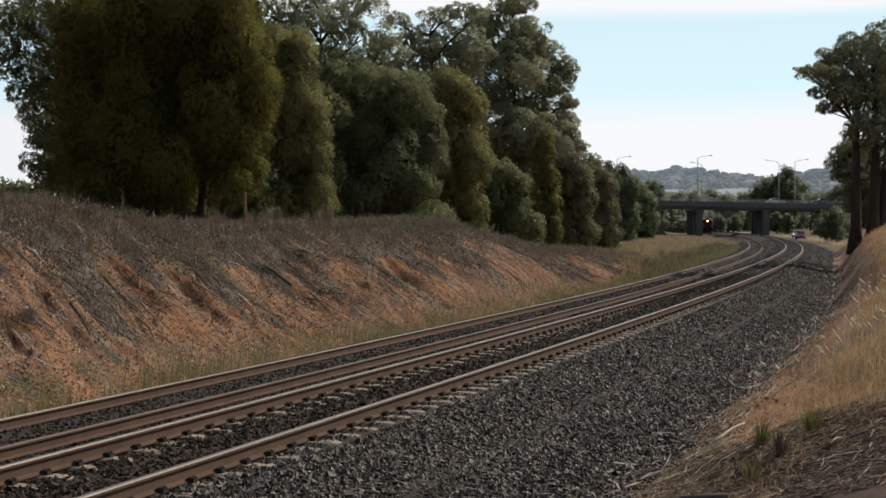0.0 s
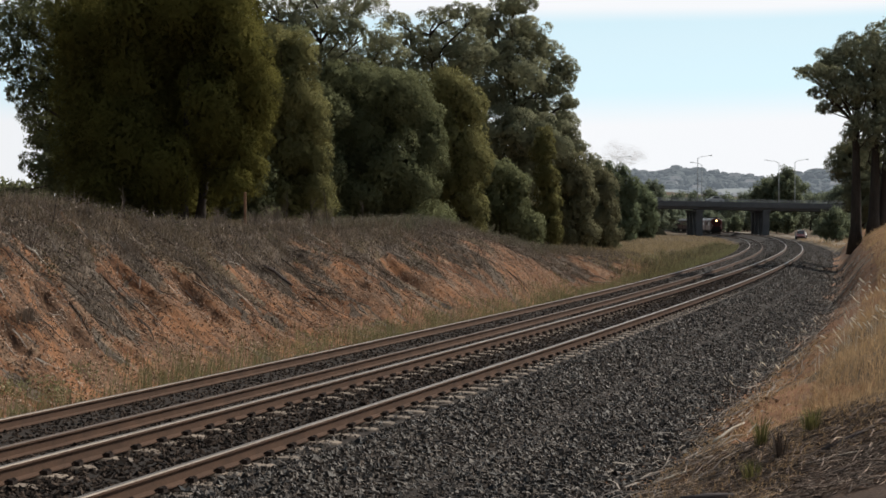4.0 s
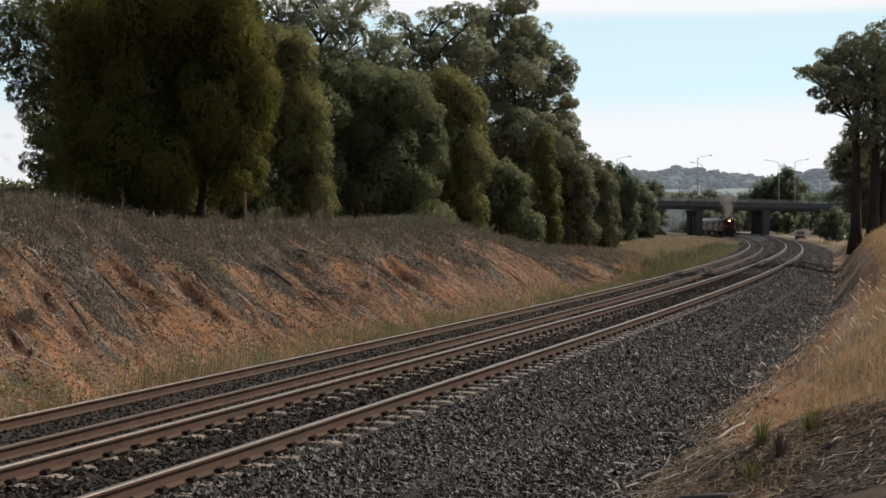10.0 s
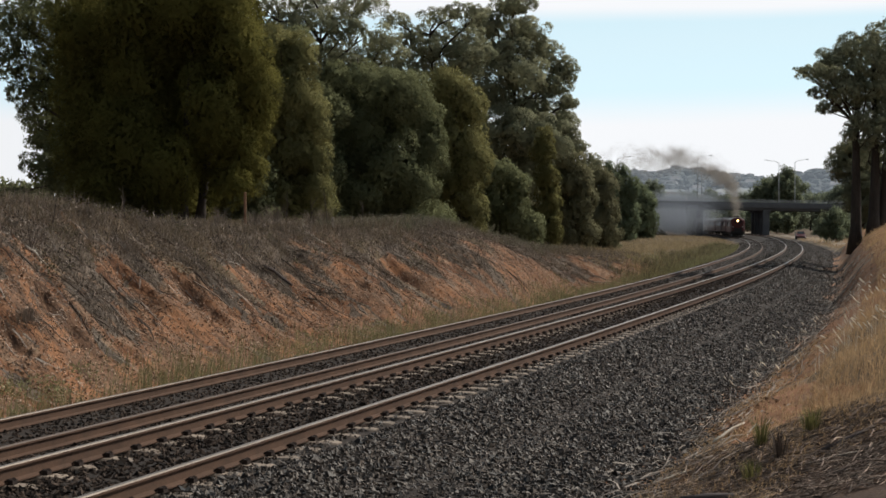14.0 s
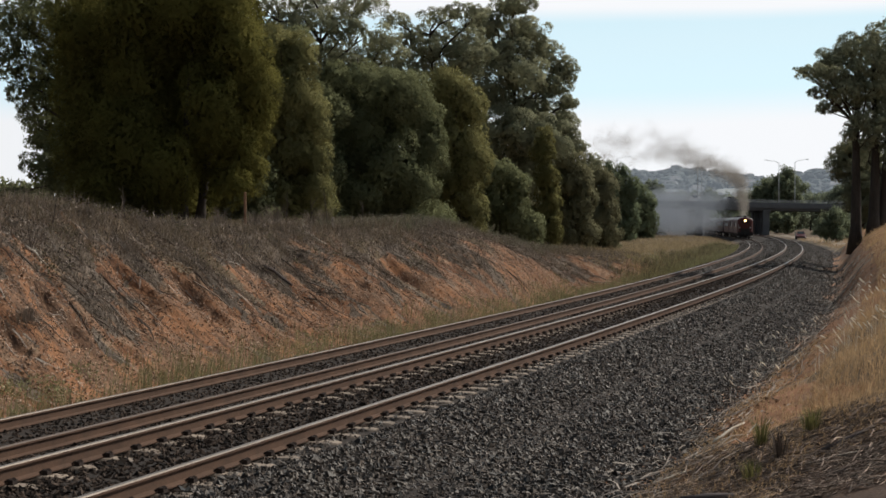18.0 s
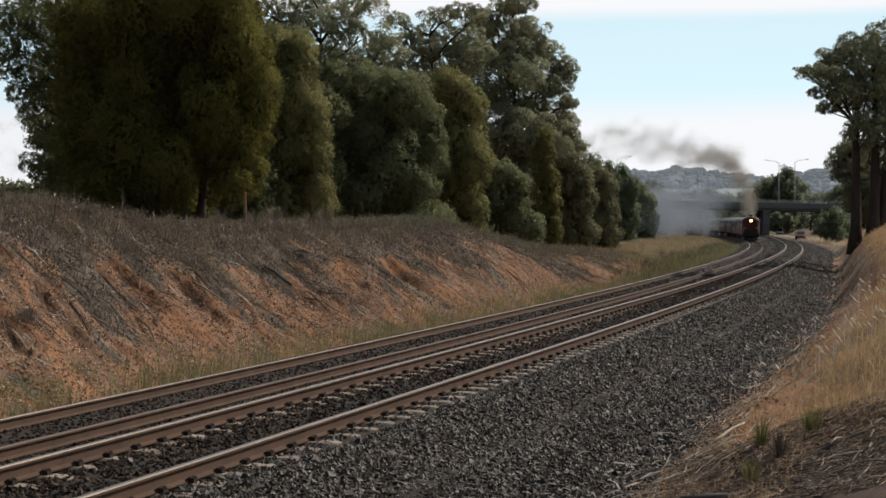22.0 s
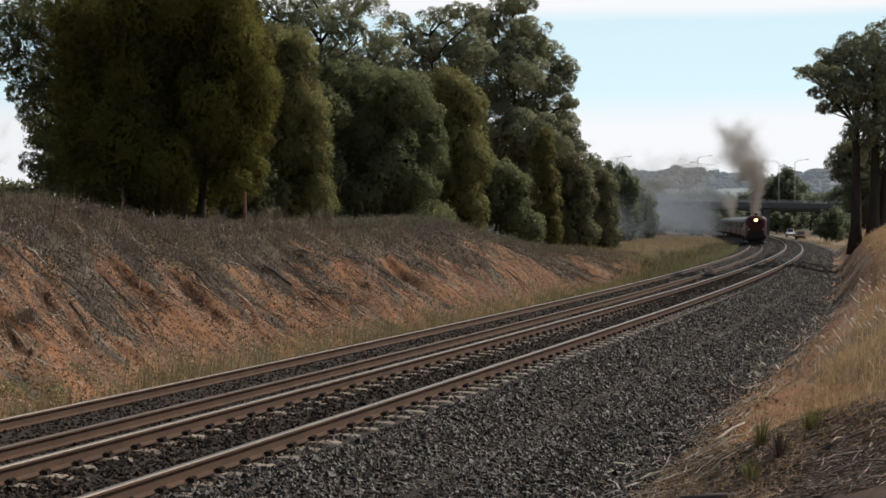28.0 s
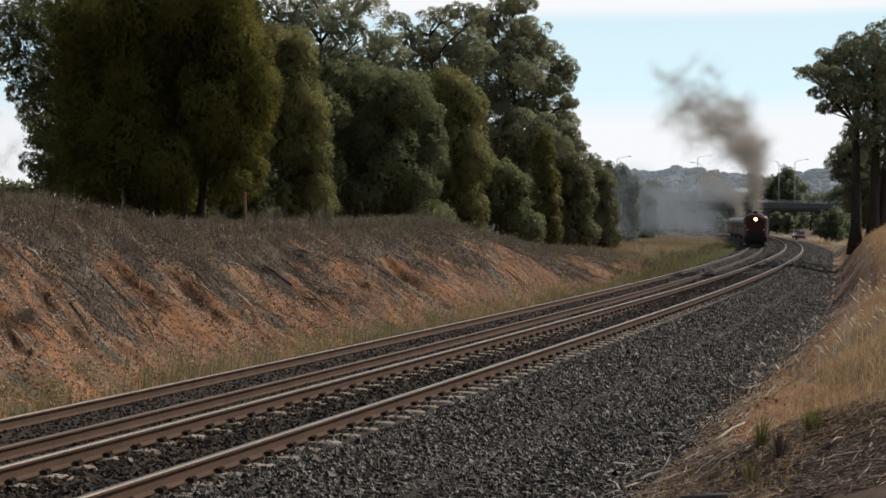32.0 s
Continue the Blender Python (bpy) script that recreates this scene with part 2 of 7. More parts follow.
def along(s, off):
    """Plan position at arc length s, off metres right of the near track's centre line."""
    s = np.asarray(s, float)
    c = np.clip(s, _S[0], _S[-1])
    h = np.interp(c, _S, _H)
    extra = s - c
    return (np.interp(c, _S, _X) + extra * np.sin(h) + off * np.cos(h), np.interp(c, _S, _Y) + extra * np.cos(h) - off * np.sin(h))


def spot(s, off, z=0.0):
    x, y = along(s, off)
    return Vector((float(x), float(y), z))


_N = np.random.default_rng(5)
_WAVES = [(_N.uniform(-1, 1, 2) * f, _N.uniform(0, 6.28), 1 / f ** 0.8) for f in np.geomspace(0.25, 6, 26)]


def rough(x, y, low=0.0, high=9.0):
    """Smooth pseudo-random relief of about unit size."""
    out = np.zeros_like(x)
    for (k, ph, a) in _WAVES:
        n = math.hypot(*k)
        if low <= n < high:
            out = out + a * np.sin(k[0] * x + k[1] * y + ph + 1.3 * np.sin(0.7 * k[1] * x - 0.6 * k[0] * y))
    return out * 0.3


EDGE_S, EDGE_O = [0, 25, 45, 60, 80, 110, 160, 400], [4.6, 4.6, 4.75, 4.5, 3.9, 3.35, 3.6, 4.0]
CREST_S = [-40, 0, 20, 32, 35, 38, 41, 44, 50, 56, 62, 68, 71, 74, 77, 80, 83, 86, 89, 92, 98, 110, 118, 140]
CREST_Z = [3.0, 2.9, 2.85, 2.75, 2.62, 2.5, 2.24, 2.12, 2.05, 2.12, 2.2, 2.13, 2.03, 1.85, 1.57, 1.4, 1.2, 1.0, 0.85, 0.72, 0.52, 0.3, 0.1, -0.4]


# washed-out scars in the clay: arc length, top and foot offsets, width, depth
SCARS = [(38.8, -10.75, -8.5, 1.1, 0.42), (44.3, -10.9, -8.6, 1.5, 0.34), (31.0, -9.9, -8.0, 0.9, 0.36), (36.2, -10.9, -8.9, 0.9, 0.3), (56.5, -10.9, -9.2, 1.4, 0.32),
         (49.6, -10.2, -8.4, 1.1, 0.28), (29.0, -9.5, -7.8, 0.8, 0.3), (63.0, -10.6, -8.8, 1.5, 0.3), (34.0, -9.4, -7.9, 0.7, 0.25), (41.5, -9.5, -8.0, 0.8, 0.25)]


def height(s, o):
    """Ground height over the whole plan."""
    s, o = np.broadcast_arrays(np.asarray(s, float), np.asarray(o, float))
    g = grade(s)
    edge = np.interp(s, EDGE_S, EDGE_O)
    # formation
    z = np.interp(o, [-8.0, -7.0, -6.3, -5.7, -2.75, -2.45, -1.5, 1.5, 2.6, 3.6], [-1.05, -1.0, -0.86, -0.66, -0.66, -0.58, -0.197, -0.197, -0.48, -0.55])
    # bank on the camera's side
    near = np.interp(o - edge, [0, 0.5, 1.1, 1.9, 3.4, 7, 30, 200], [-0.56, -0.47, -0.28, 0.2, 0.92, 1.3, 1.6, 1.6])
    cut = np.interp(o - edge, [0, 0.3, 0.9, 1.7, 3.0, 8, 30, 200], [-0.52, -0.4, 0.2, 1.0, 1.7, 2.0, 2.2, 2.2])
    flat = np.interp(o - edge, [0, 1.0, 3, 9, 200], [-0.55, -0.5, -0.45, -0.4, -0.3])
    a = np.clip((s - 34) / 34, 0, 1)
    b = np.clip((s - 135) / 45, 0, 1)
    a, b = a * a * (3 - 2 * a), b * b * (3 - 2 * b)
    right = (near * (1 - a) + cut * a) * (1 - b) + flat * b
    z = np.where(o > edge, right, z)
    # cutting on the far side
    crest = np.interp(s, CREST_S, CREST_Z)
    t = np.clip((-7.3 - o) / 5.0, 0, 1)
    top = np.clip((-12.3 - o) / 18.0, 0, 1)
    bank = -1.03 + (crest + 1.03) * (t * 0.86 + 0.14 * np.sin(t * math.pi / 2)) + top * 0.15
    z = np.where(o < -7.3, bank, z)
    # bumps and rills on the banks only
    x, y = along(s, o)
    wild = np.clip(np.maximum((-7.4 - o) / 1.2, (o - edge) / 1.0), 0, 1)
    near_w = np.clip(1.5 - np.abs(s) / 160, 0.25, 1)
    calm = 1 - 0.8 * np.clip((t - 0.6) / 0.4, 0, 1) * (o < -7.3)
    z = z + wild * near_w * (0.2 * calm * rough(x, y, 0.2, 1.6) + 0.1 * (0.35 + 0.65 * calm) * rough(x * 2, y * 2, 1.0, 9))
    # rills washed down the clay, and slumped hollows under the brow
    mid = np.clip(t * (1 - t) * 4, 0, 1) * (o < -7.3) * np.clip((125 - s) / 20, 0, 1)
    drift = s + 0.16 * (o + 9.5) + 0.5 * rough(x * 0.5, y * 0.5, 0.2, 3)
    patch = np.clip(0.55 + 0.9 * rough(s * 0.35 + 7, o * 0.22, 0.2, 2), 0.1, 1.3)
    z = z - mid * patch * (0.2 * (1 - np.abs(np.sin(drift * 0.9))) ** 1.5 + 0.12 * (1 - np.abs(np.sin(drift * 2.3 + 1.1))) ** 1.5 + 0.06 * (1 - np.abs(np.sin(drift * 5.7 + 0.4 * o))))
    z = z + mid * 0.07 * rough(s * 3.0, o * 0.9, 1.0, 9)
    for s0, o0, o1, wide, deep in SCARS:
        across = (s - s0 - 0.16 * (o0 - o) * 0.5) / wide
        wall = np.where(across < 0, np.clip(1 + across, 0, 1), np.clip(1 - across * 4.5, 0, 1))
        run = np.clip((o - o0) / 0.35, 0, 1) * np.clip((o1 - o) / 0.9, 0, 1)
        z = z - deep * wall * run * (0.8 + 0.2 * np.sin(9 * o + 3 * s))
    slump = np.clip(1.6 * rough(s * 0.8 + 3.0, o * 0.5, 0.2, 2) - 0.15, 0, 1)
    z = z - mid * slump * 0.28 * np.clip((0.75 - np.abs(t - 0.5)) * 2, 0, 1)
    # far country: falls a little, then rises to low hills
    far = np.clip((y - 640) / 700, 0, 1)
    z = z + g * np.clip(1 - (np.abs(o) - 60) / 300, 0, 1)
    z = z + far * far * (3 - 2 * far) * (22 + 5 * np.sin(x * 0.006 + 1) + 4 * np.sin(x * 0.017))
    return z


def slope_cover(s, o):
    """What lies on the cutting's clay: above 0 dead litter, below -0.45 pale rubble, bare orange clay between."""
    t = (-7.3 - o) / 5.0
    a = s + 0.3 * (o + 9.5)
    bare_clay = sum(np.clip(1 - np.abs((s - s0 + 0.35 * wide) / wide), 0, 1) * (o > o0 - 0.1) * (o < o1 + 0.3) for s0, o0, o1, wide, deep in SCARS[:6])
    return 0.5 * rough(a * 1.3 + 4.0, o * 0.55, 0.55, 2.0) + 0.45 * rough(a * 3.2, o * 1.3, 0.6, 4) + 0.3 * rough(a * 8, o * 4, 0.8, 9) + (t - 0.56) * 1.5 - 0.9 * bare_clay + 0.55 * np.clip((33.5 - s) / 4, 0, 1) * np.clip((t - 0.42) * 4, 0, 1)


def ground_z(s, o):
    return float(height(s, o))


def to_plan(x, y):
    """Arc length and offset of a plan position."""
    d = (_X - x) ** 2 + (_Y - y) ** 2
    i = int(np.argmin(d))
    h = _H[i]
    return float(_S[i] + (x - _X[i]) * math.sin(h) + (y - _Y[i]) * math.cos(h)), float((x - _X[i]) * math.cos(h) - (y - _Y[i]) * math.sin(h))


def ground_at(x, y):
    s, o = to_plan(x, y)
    return ground_z(s, o)


# ---- ground ----
def quick_mesh(name, co, quads, mats, index=None, smooth=False):
    """A mesh straight from numpy arrays; quads has 3 or 4 columns."""
    n = quads.shape[1]
    me = bpy.data.meshes.new(name)
    me.vertices.add(len(co))
    me.vertices.foreach_set("co", np.ascontiguousarray(co, dtype=np.float32).ravel())
    me.loops.add(quads.size)
    me.loops.foreach_set("vertex_index", np.ascontiguousarray(quads, dtype=np.int32).ravel())
    me.polygons.add(len(quads))
    me.polygons.foreach_set("loop_start", np.arange(0, quads.size, n, dtype=np.int32))
    for mm in mats:
        me.materials.append(mm)
    if index is not None:
        me.polygons.foreach_set("material_index", np.asarray(index, dtype=np.int32))
    me.polygons.foreach_set("use_smooth", np.full(len(quads), smooth))
    me.update(calc_edges=True)
    return me


def build_ground():
    ss = np.concatenate([[-1500, -600, -250, -120, -60, -30, -15], np.arange(-8, 6, 2), np.arange(6, 20, 0.28), np.arange(20, 72, 0.13), np.arange(72, 140, 0.8), np.arange(140, 420, 3.5),
                         np.geomspace(425, 3600, 40)])
    oo = np.concatenate([[-1600, -1000, -600, -350, -220, -140, -90, -60, -45, -36], np.arange(-30, -13, 1.0), np.arange(-13, -7.1, 0.12), np.arange(-7.1, -6, 0.2), np.arange(-6, 3.6, 0.4),
                         np.arange(3.6, 11, 0.2), np.arange(11, 20, 1.0), [22, 26, 32, 42, 60, 90, 140, 220, 350, 600, 1000, 1600]])
    S, O = np.meshgrid(ss, oo, indexing="ij")
    X, Y = along(S, O)
    Z = height(S, O)
    co = np.stack([X, Y, Z], -1).reshape(-1, 3)
    n, m = S.shape
    i = np.arange(n * m).reshape(n, m)
    q = np.stack([i[:-1, :-1], i[:-1, 1:], i[1:, 1:], i[1:, :-1]], -1).reshape(-1, 4)
    sc, oc = (S[:-1, :-1] + S[1:, 1:]) / 2, (O[:-1, :-1] + O[1:, 1:]) / 2
    xc, yc = along(sc, oc)
    edge = np.interp(sc, EDGE_S, EDGE_O)
    jit = 0.35 * rough(xc * 1.7, yc * 1.7)
    idx = np.full(sc.shape, 2)
    idx[(oc > -6.6 + jit) & (oc < edge + 0.1 + jit) & (sc < 620)] = 0
    t = (-7.0 - oc) / 5.0
    slope = (t > -0.05) & (t < 1.0 + 0.5 * jit) & (sc < 112)
    cov = slope_cover(sc, oc)
    idx[slope] = 1
    idx[slope & (cov > 0.0)] = 5
    idx[slope & (cov < -0.45)] = 6
    idx[(oc > edge - 0.05 + 0.6 * jit) & (oc < edge + np.where(sc > 45, 3.2, 1.5) + 0.7 * jit) & (sc < 150)] = 4
    litter = (oc > edge + 0.5 + jit) & (sc < 20.5 + 2 * jit) & (sc > -8)
    idx[litter] = 3
    me = quick_mesh("ground", co, q, [M["ballast"], M["earth"], M["dry_ground"], M["litter_ground"], M["soil"], M["slope_duff"], M["rubble"]], idx.ravel(), True)
    uv = me.uv_layers.new(name="UVMap")
    flat = np.stack([S.reshape(-1), O.reshape(-1)], -1)[q.ravel()]
    uv.data.foreach_set("uv", flat.astype(np.float32).ravel())
    ob = new("ground", me)
    tagged(ob, "dry grassy ground with orange clay cutting and dark ballast bed", "ground", kind="structure")


build_ground()


# ---- tracks ----
RAIL = [(-0.075, -0.17), (0.075, -0.17), (0.075, -0.158), (0.016, -0.138), (0.009, -0.06), (0.012, -0.045), (0.036, -0.034), (0.036, -0.011)]
RAIL += [(0.026, 0.0), (-0.026, 0.0)] + [(-x, z) for x, z in RAIL[:1:-1]]


def build_rail(parent, off, drop, head, name="rail"):
    ss = np.concatenate([np.arange(4, 260, 1.5), np.arange(260, 600, 4)])
    prof = np.array(RAIL)
    h = heading(ss)
    cx, cy = along(ss, off)
    z = grade(ss) + drop
    co = np.stack([cx[:, None] + prof[:, 0] * np.cos(h)[:, None], cy[:, None] - prof[:, 0] * np.sin(h)[:, None], z[:, None] + prof[:, 1]], -1)
    n, k = co.shape[:2]
    i = np.arange(n * k).reshape(n, k)
    j = np.roll(i, -1, axis=1)
    q = np.stack([i[:-1], j[:-1], j[1:], i[1:]], -1).reshape(-1, 4)
    idx = np.tile([1 if c in (7, 8, 9) else 0 for c in range(k)], n - 1)
    ob = new(name, quick_mesh(name, co.reshape(-1, 3), q, [M["rail_rust"], head], idx))
    ob.parent = parent
    return ob


def sleeper_mesh(name, half):
    """A concrete sleeper with sloped sides, lower in the middle."""
    bm = bmesh.new()
    rings = []
    for x, w, t in ((-half, 0.1, -0.01), (-half + 0.06, 0.115, 0.0), (-0.55, 0.115, 0.0), (-0.35, 0.1, -0.03), (0.35, 0.1, -0.03), (0.55, 0.115, 0.0), (half - 0.06, 0.115, 0.0), (half, 0.1, -0.01)):
        rings.append([bm.verts.new(c) for c in ((x, -w - 0.02, -0.2), (x, w + 0.02, -0.2), (x, w, t - 0.02), (x, w - 0.02, t), (x, -w + 0.02, t), (x, -w, t - 0.02))])
    for A, B in zip(rings, rings[1:]):
        for k in range(6):
            bm.faces.new((A[k], B[k], B[(k + 1) % 6], A[(k + 1) % 6]))
    bm.faces.new(rings[0])
    bm.faces.new(rings[-1][::-1])
    bmesh.ops.recalc_face_normals(bm, faces=bm.faces[:])
    return bm


def clip_mesh():
    """A sprung rail clip with its shoulder."""
    bm = box(0.06, 0.085, 0.045, (0, 0, 0.022))
    tube([(-0.06, -0.04, 0.025), (-0.01, -0.045, 0.052), (0.035, 0.0, 0.052), (-0.01, 0.045, 0.052), (-0.06, 0.04, 0.028)], [0.012] * 5, 4, bm)
    return bm


def build_track(label, off, drop, heads, first, last, lift, clips):
    tr = thing("railway_track", (0, 0, 0), label, "railway track", kind="structure")
    for side, hd in zip((0.8, -0.8), heads):
        build_rail(tr, off + side, drop, hd)
    base = None
    n = 0
    s = first
    while s < last:
        sink = lift - 0.03 * min(1.0, max(0.0, (s - 45) / 25))
        m = Matrix.Translation(spot(s, off, float(grade(s)) + drop - 0.174 + sink)) @ Euler((0, 0, -float(heading(s)) + random.uniform(-0.01, 0.01))).to_matrix().to_4x4()
        if base is None:
            sl = part("sleeper", sleeper_mesh("sleeper", 1.22), M["concrete"], tr)
            sl.matrix_basis = m
            base = sl
        else:
            sl = shared("sleeper", base, m, tr)
        if s < clips:
            for x, turn in ((0.8 + 0.105, 0), (0.8 - 0.105, 180), (-0.8 + 0.105, 0), (-0.8 - 0.105, 180)):
                cm = pose(x, 0, -sink, 0, 0, turn)
                if CLIP[0] is None:
                    CLIP[0] = part("rail_clip", clip_mesh(), M["clip"], sl)
                    CLIP[0].matrix_basis = cm
                else:
                    shared("rail_clip", CLIP[0], cm, sl)
        n += 1
        s += SLEEPER_STEP
    return tr


CLIP = [None]
build_track("double-headed curve of steel rails on concrete sleepers", 0.0, 0.0, (M["rail_head"], M["rail_head"]), 10.9, 130, 0.0, 95)
build_track("lower far track of rusty rails in dark ballast", -TRACK_GAP, FAR_DROP, (M["rail_dull"], M["rail_head"]), 18.0, 110, -0.045, 0)


def stones(name, label, n, rng, where, size, mat):
    """Loose crushed stones: where() gives arc lengths and offsets."""
    s, o = where(rng, n)
    x, y = along(s, o)
    z = height(s, o)
    base = np.array([(1, 0, 0), (-0.5, 0.8, 0.1), (-0.6, -0.7, 0), (0.1, 0.2, 0.8), (0.2, -0.1, -0.7)], float)
    tri = np.array([(0, 1, 3), (1, 2, 3), (2, 0, 3), (1, 0, 4), (2, 1, 4), (0, 2, 4)])
    k = len(base)
    sz = size * rng.uniform(0.55, 1.35, n) * np.where(rng.random(n) < 0.06, 1.5, 1)
    v = base[None] * rng.uniform(0.6, 1.3, (n, k, 3)) * sz[:, None, None]
    a, b = rng.uniform(0, 6.28, n), rng.uniform(0, 6.28, n)
    ca, sa, cb, sb = np.cos(a)[:, None], np.sin(a)[:, None], np.cos(b)[:, None], np.sin(b)[:, None]
    x1, y1 = v[..., 0] * ca - v[..., 1] * sa, v[..., 0] * sa + v[..., 1] * ca
    y2, z2 = y1 * cb - v[..., 2] * sb, y1 * sb + v[..., 2] * cb
    co = np.stack([x1 + x[:, None], y2 + y[:, None], z2 + z[:, None] + sz[:, None] * 0.15], -1).reshape(-1, 3)
    f = (tri[None] + (np.arange(n) * k)[:, None, None]).reshape(-1, 3)
    return tagged(new(name, quick_mesh(name, co, f, [mat])), label, "gravel", kind="stuff")


def ballast_where(rng, n):
    """Denser towards the camera, over the formation and the wide stone shoulder."""
    s = 12 + 80 * rng.random(n) ** 2.1
    edge = np.interp(s, EDGE_S, EDGE_O)
    o = -6.5 + rng.random(n) * (edge + 6.9)
    o = np.where((rng.random(n) < 0.3) & (o < -1.4), -o * 0.5, o)
    ends = (o > 0.9) & (o < 1.3) & (s > 19) & (rng.random(n) < 0.93)
    o = np.where(ends, o + 0.45, o)
    x = np.abs(np.abs(o) - 0.8)
    keep = x > 0.11
    o = np.where(keep, o, o + 0.25)
    return s, o


BS, BO = ballast_where(np.random.default_rng(3), 112000)
for name, label, pick, mat in (("ballast_stones", "loose dark grey crushed stone ballast on the wide shoulder", BO > 1.0, M["stone"]),
                               ("track_ballast", "rust-stained brown crushed stone between the rails", BO <= 1.0, M["brown_stone"])):
    stones(name, label, int(pick.sum()), np.random.default_rng(30), lambda rng, n: (BS[pick], BO[pick]), 0.037, mat)


def shoulder_where(rng, n):
    s = 13 + 26 * rng.random(n) ** 1.2
    return s, 1.35 + rng.random(n) * (np.interp(s, EDGE_S, EDGE_O) - 1.3)


stones("shoulder_stones", "dark grey crushed stone ballast close by", 22000, np.random.default_rng(33), shoulder_where, 0.034, M["stone"])


def far_where(rng, n):
    s = 82 + 190 * rng.random(n) ** 1.5
    e = np.interp(s, EDGE_S, EDGE_O)
    o = -6.4 + rng.random(n) * (e + 6.5)
    return s, np.where(np.abs(np.abs(o) - 0.8) > 0.12, o, o + 0.28)


stones("distant_ballast", "dark stone ballast further along the curve", 24000, np.random.default_rng(5), far_where, 0.055, M["stone"])


def clay_where(rng, n):
    c = 20 + 90 * rng.random(500) ** 1.6
    ct = rng.random(500) * 1.05
    w = rng.integers(0, 500, n)
    loose = rng.random(n) < 0.45
    s = np.where(loose, 20 + 90 * rng.random(n) ** 1.6, c[w] + rng.normal(0, 0.35, n))
    t = np.where(loose, rng.random(n), ct[w] + rng.normal(0, 0.12, n))
    return s, -7.2 - 5.2 * np.clip(t, 0, 1.1)


M["pale_stick"] = material("bleached_sticks", (0.42, 0.37, 0.32), 0.85, dark=(0.24, 0.2, 0.17), scale=2, fine=20, island=0.5, bump=0)
M["slope_litter_stone"] = material("bark_lumps", (0.3, 0.24, 0.19), 0.95, dark=(0.08, 0.062, 0.05), scale=0.5, fine=20, island=0.7, bump=0)
M["chip"] = material("pale_clay_chips", (0.6, 0.46, 0.36), 0.95, dark=(0.36, 0.25, 0.18), scale=0.5, fine=20, island=0.5, bump=0)
M["clod"] = material("clay_clods", (0.36, 0.2, 0.115), 0.95, dark=(0.15, 0.08, 0.05), scale=0.5, fine=20, island=0.55, bump=0, third=(0.23, 0.15, 0.1), third_scale=0.35, third_cut=(0.46, 0.58))


def bare(rng, n, lo, hi, where):
    """As where(), kept to the parts of the slope whose cover lies between lo and hi."""
    s, o = where(rng, n * 3)
    v = slope_cover(s, o) + rng.normal(0, 0.12, len(s))
    pick = np.nonzero((v > lo) & (v < hi))[0][:n]
    return s[pick], o[pick]


def slope_stones(name, label, n, seed, lo, hi, size, mat):
    s, o = bare(np.random.default_rng(seed), n, lo, hi, clay_where)
    stones(name, label, len(s), np.random.default_rng(seed + 1), lambda rng, k: (s, o), size, mat)


slope_stones("clay_clods", "crumbled orange clay clods and pebbles on the slope", 22000, 4, -9, -0.05, 0.032, M["clod"])
slope_stones("grey_clods", "grey-brown clods and bark lumps among the litter", 16000, 45, -0.05, 9, 0.034, M["slope_litter_stone"])


slope_stones("bark_flakes", "pale flakes of bark and dead wood in the litter", 9000, 46, -0.1, 9, 0.026, M["pale_stick"])
slope_stones("pale_chips", "pale clay chips and stones in the washed-down rubble", 20000, 44, -9, -0.3, 0.028, M["chip"])


def soil_where(rng, n):
    s = 14 + 70 * rng.random(n) ** 1.8
    e = np.interp(s, EDGE_S, EDGE_O)
    return s, e + rng.normal(0.45, 0.4, n)


stones("soil_crumbs", "crumbled orange soil along the ballast edge", 7000, np.random.default_rng(6), soil_where, 0.025, M["clod"])


# ---- hills ----
def ridge_height(x):
    """Height of the far ridge along x."""
    z = np.interp(x, (-900, 0, 220, 280, 355, 422, 436, 452, 490, 530, 610, 1500), (8, 20, 38, 44, 47, 46, 41, 38, 39, 45, 50, 44))
    return z + 1.2 * np.sin(x * 0.05 + 0.6) + 0.8 * np.sin(x * 0.11 + 2.0)


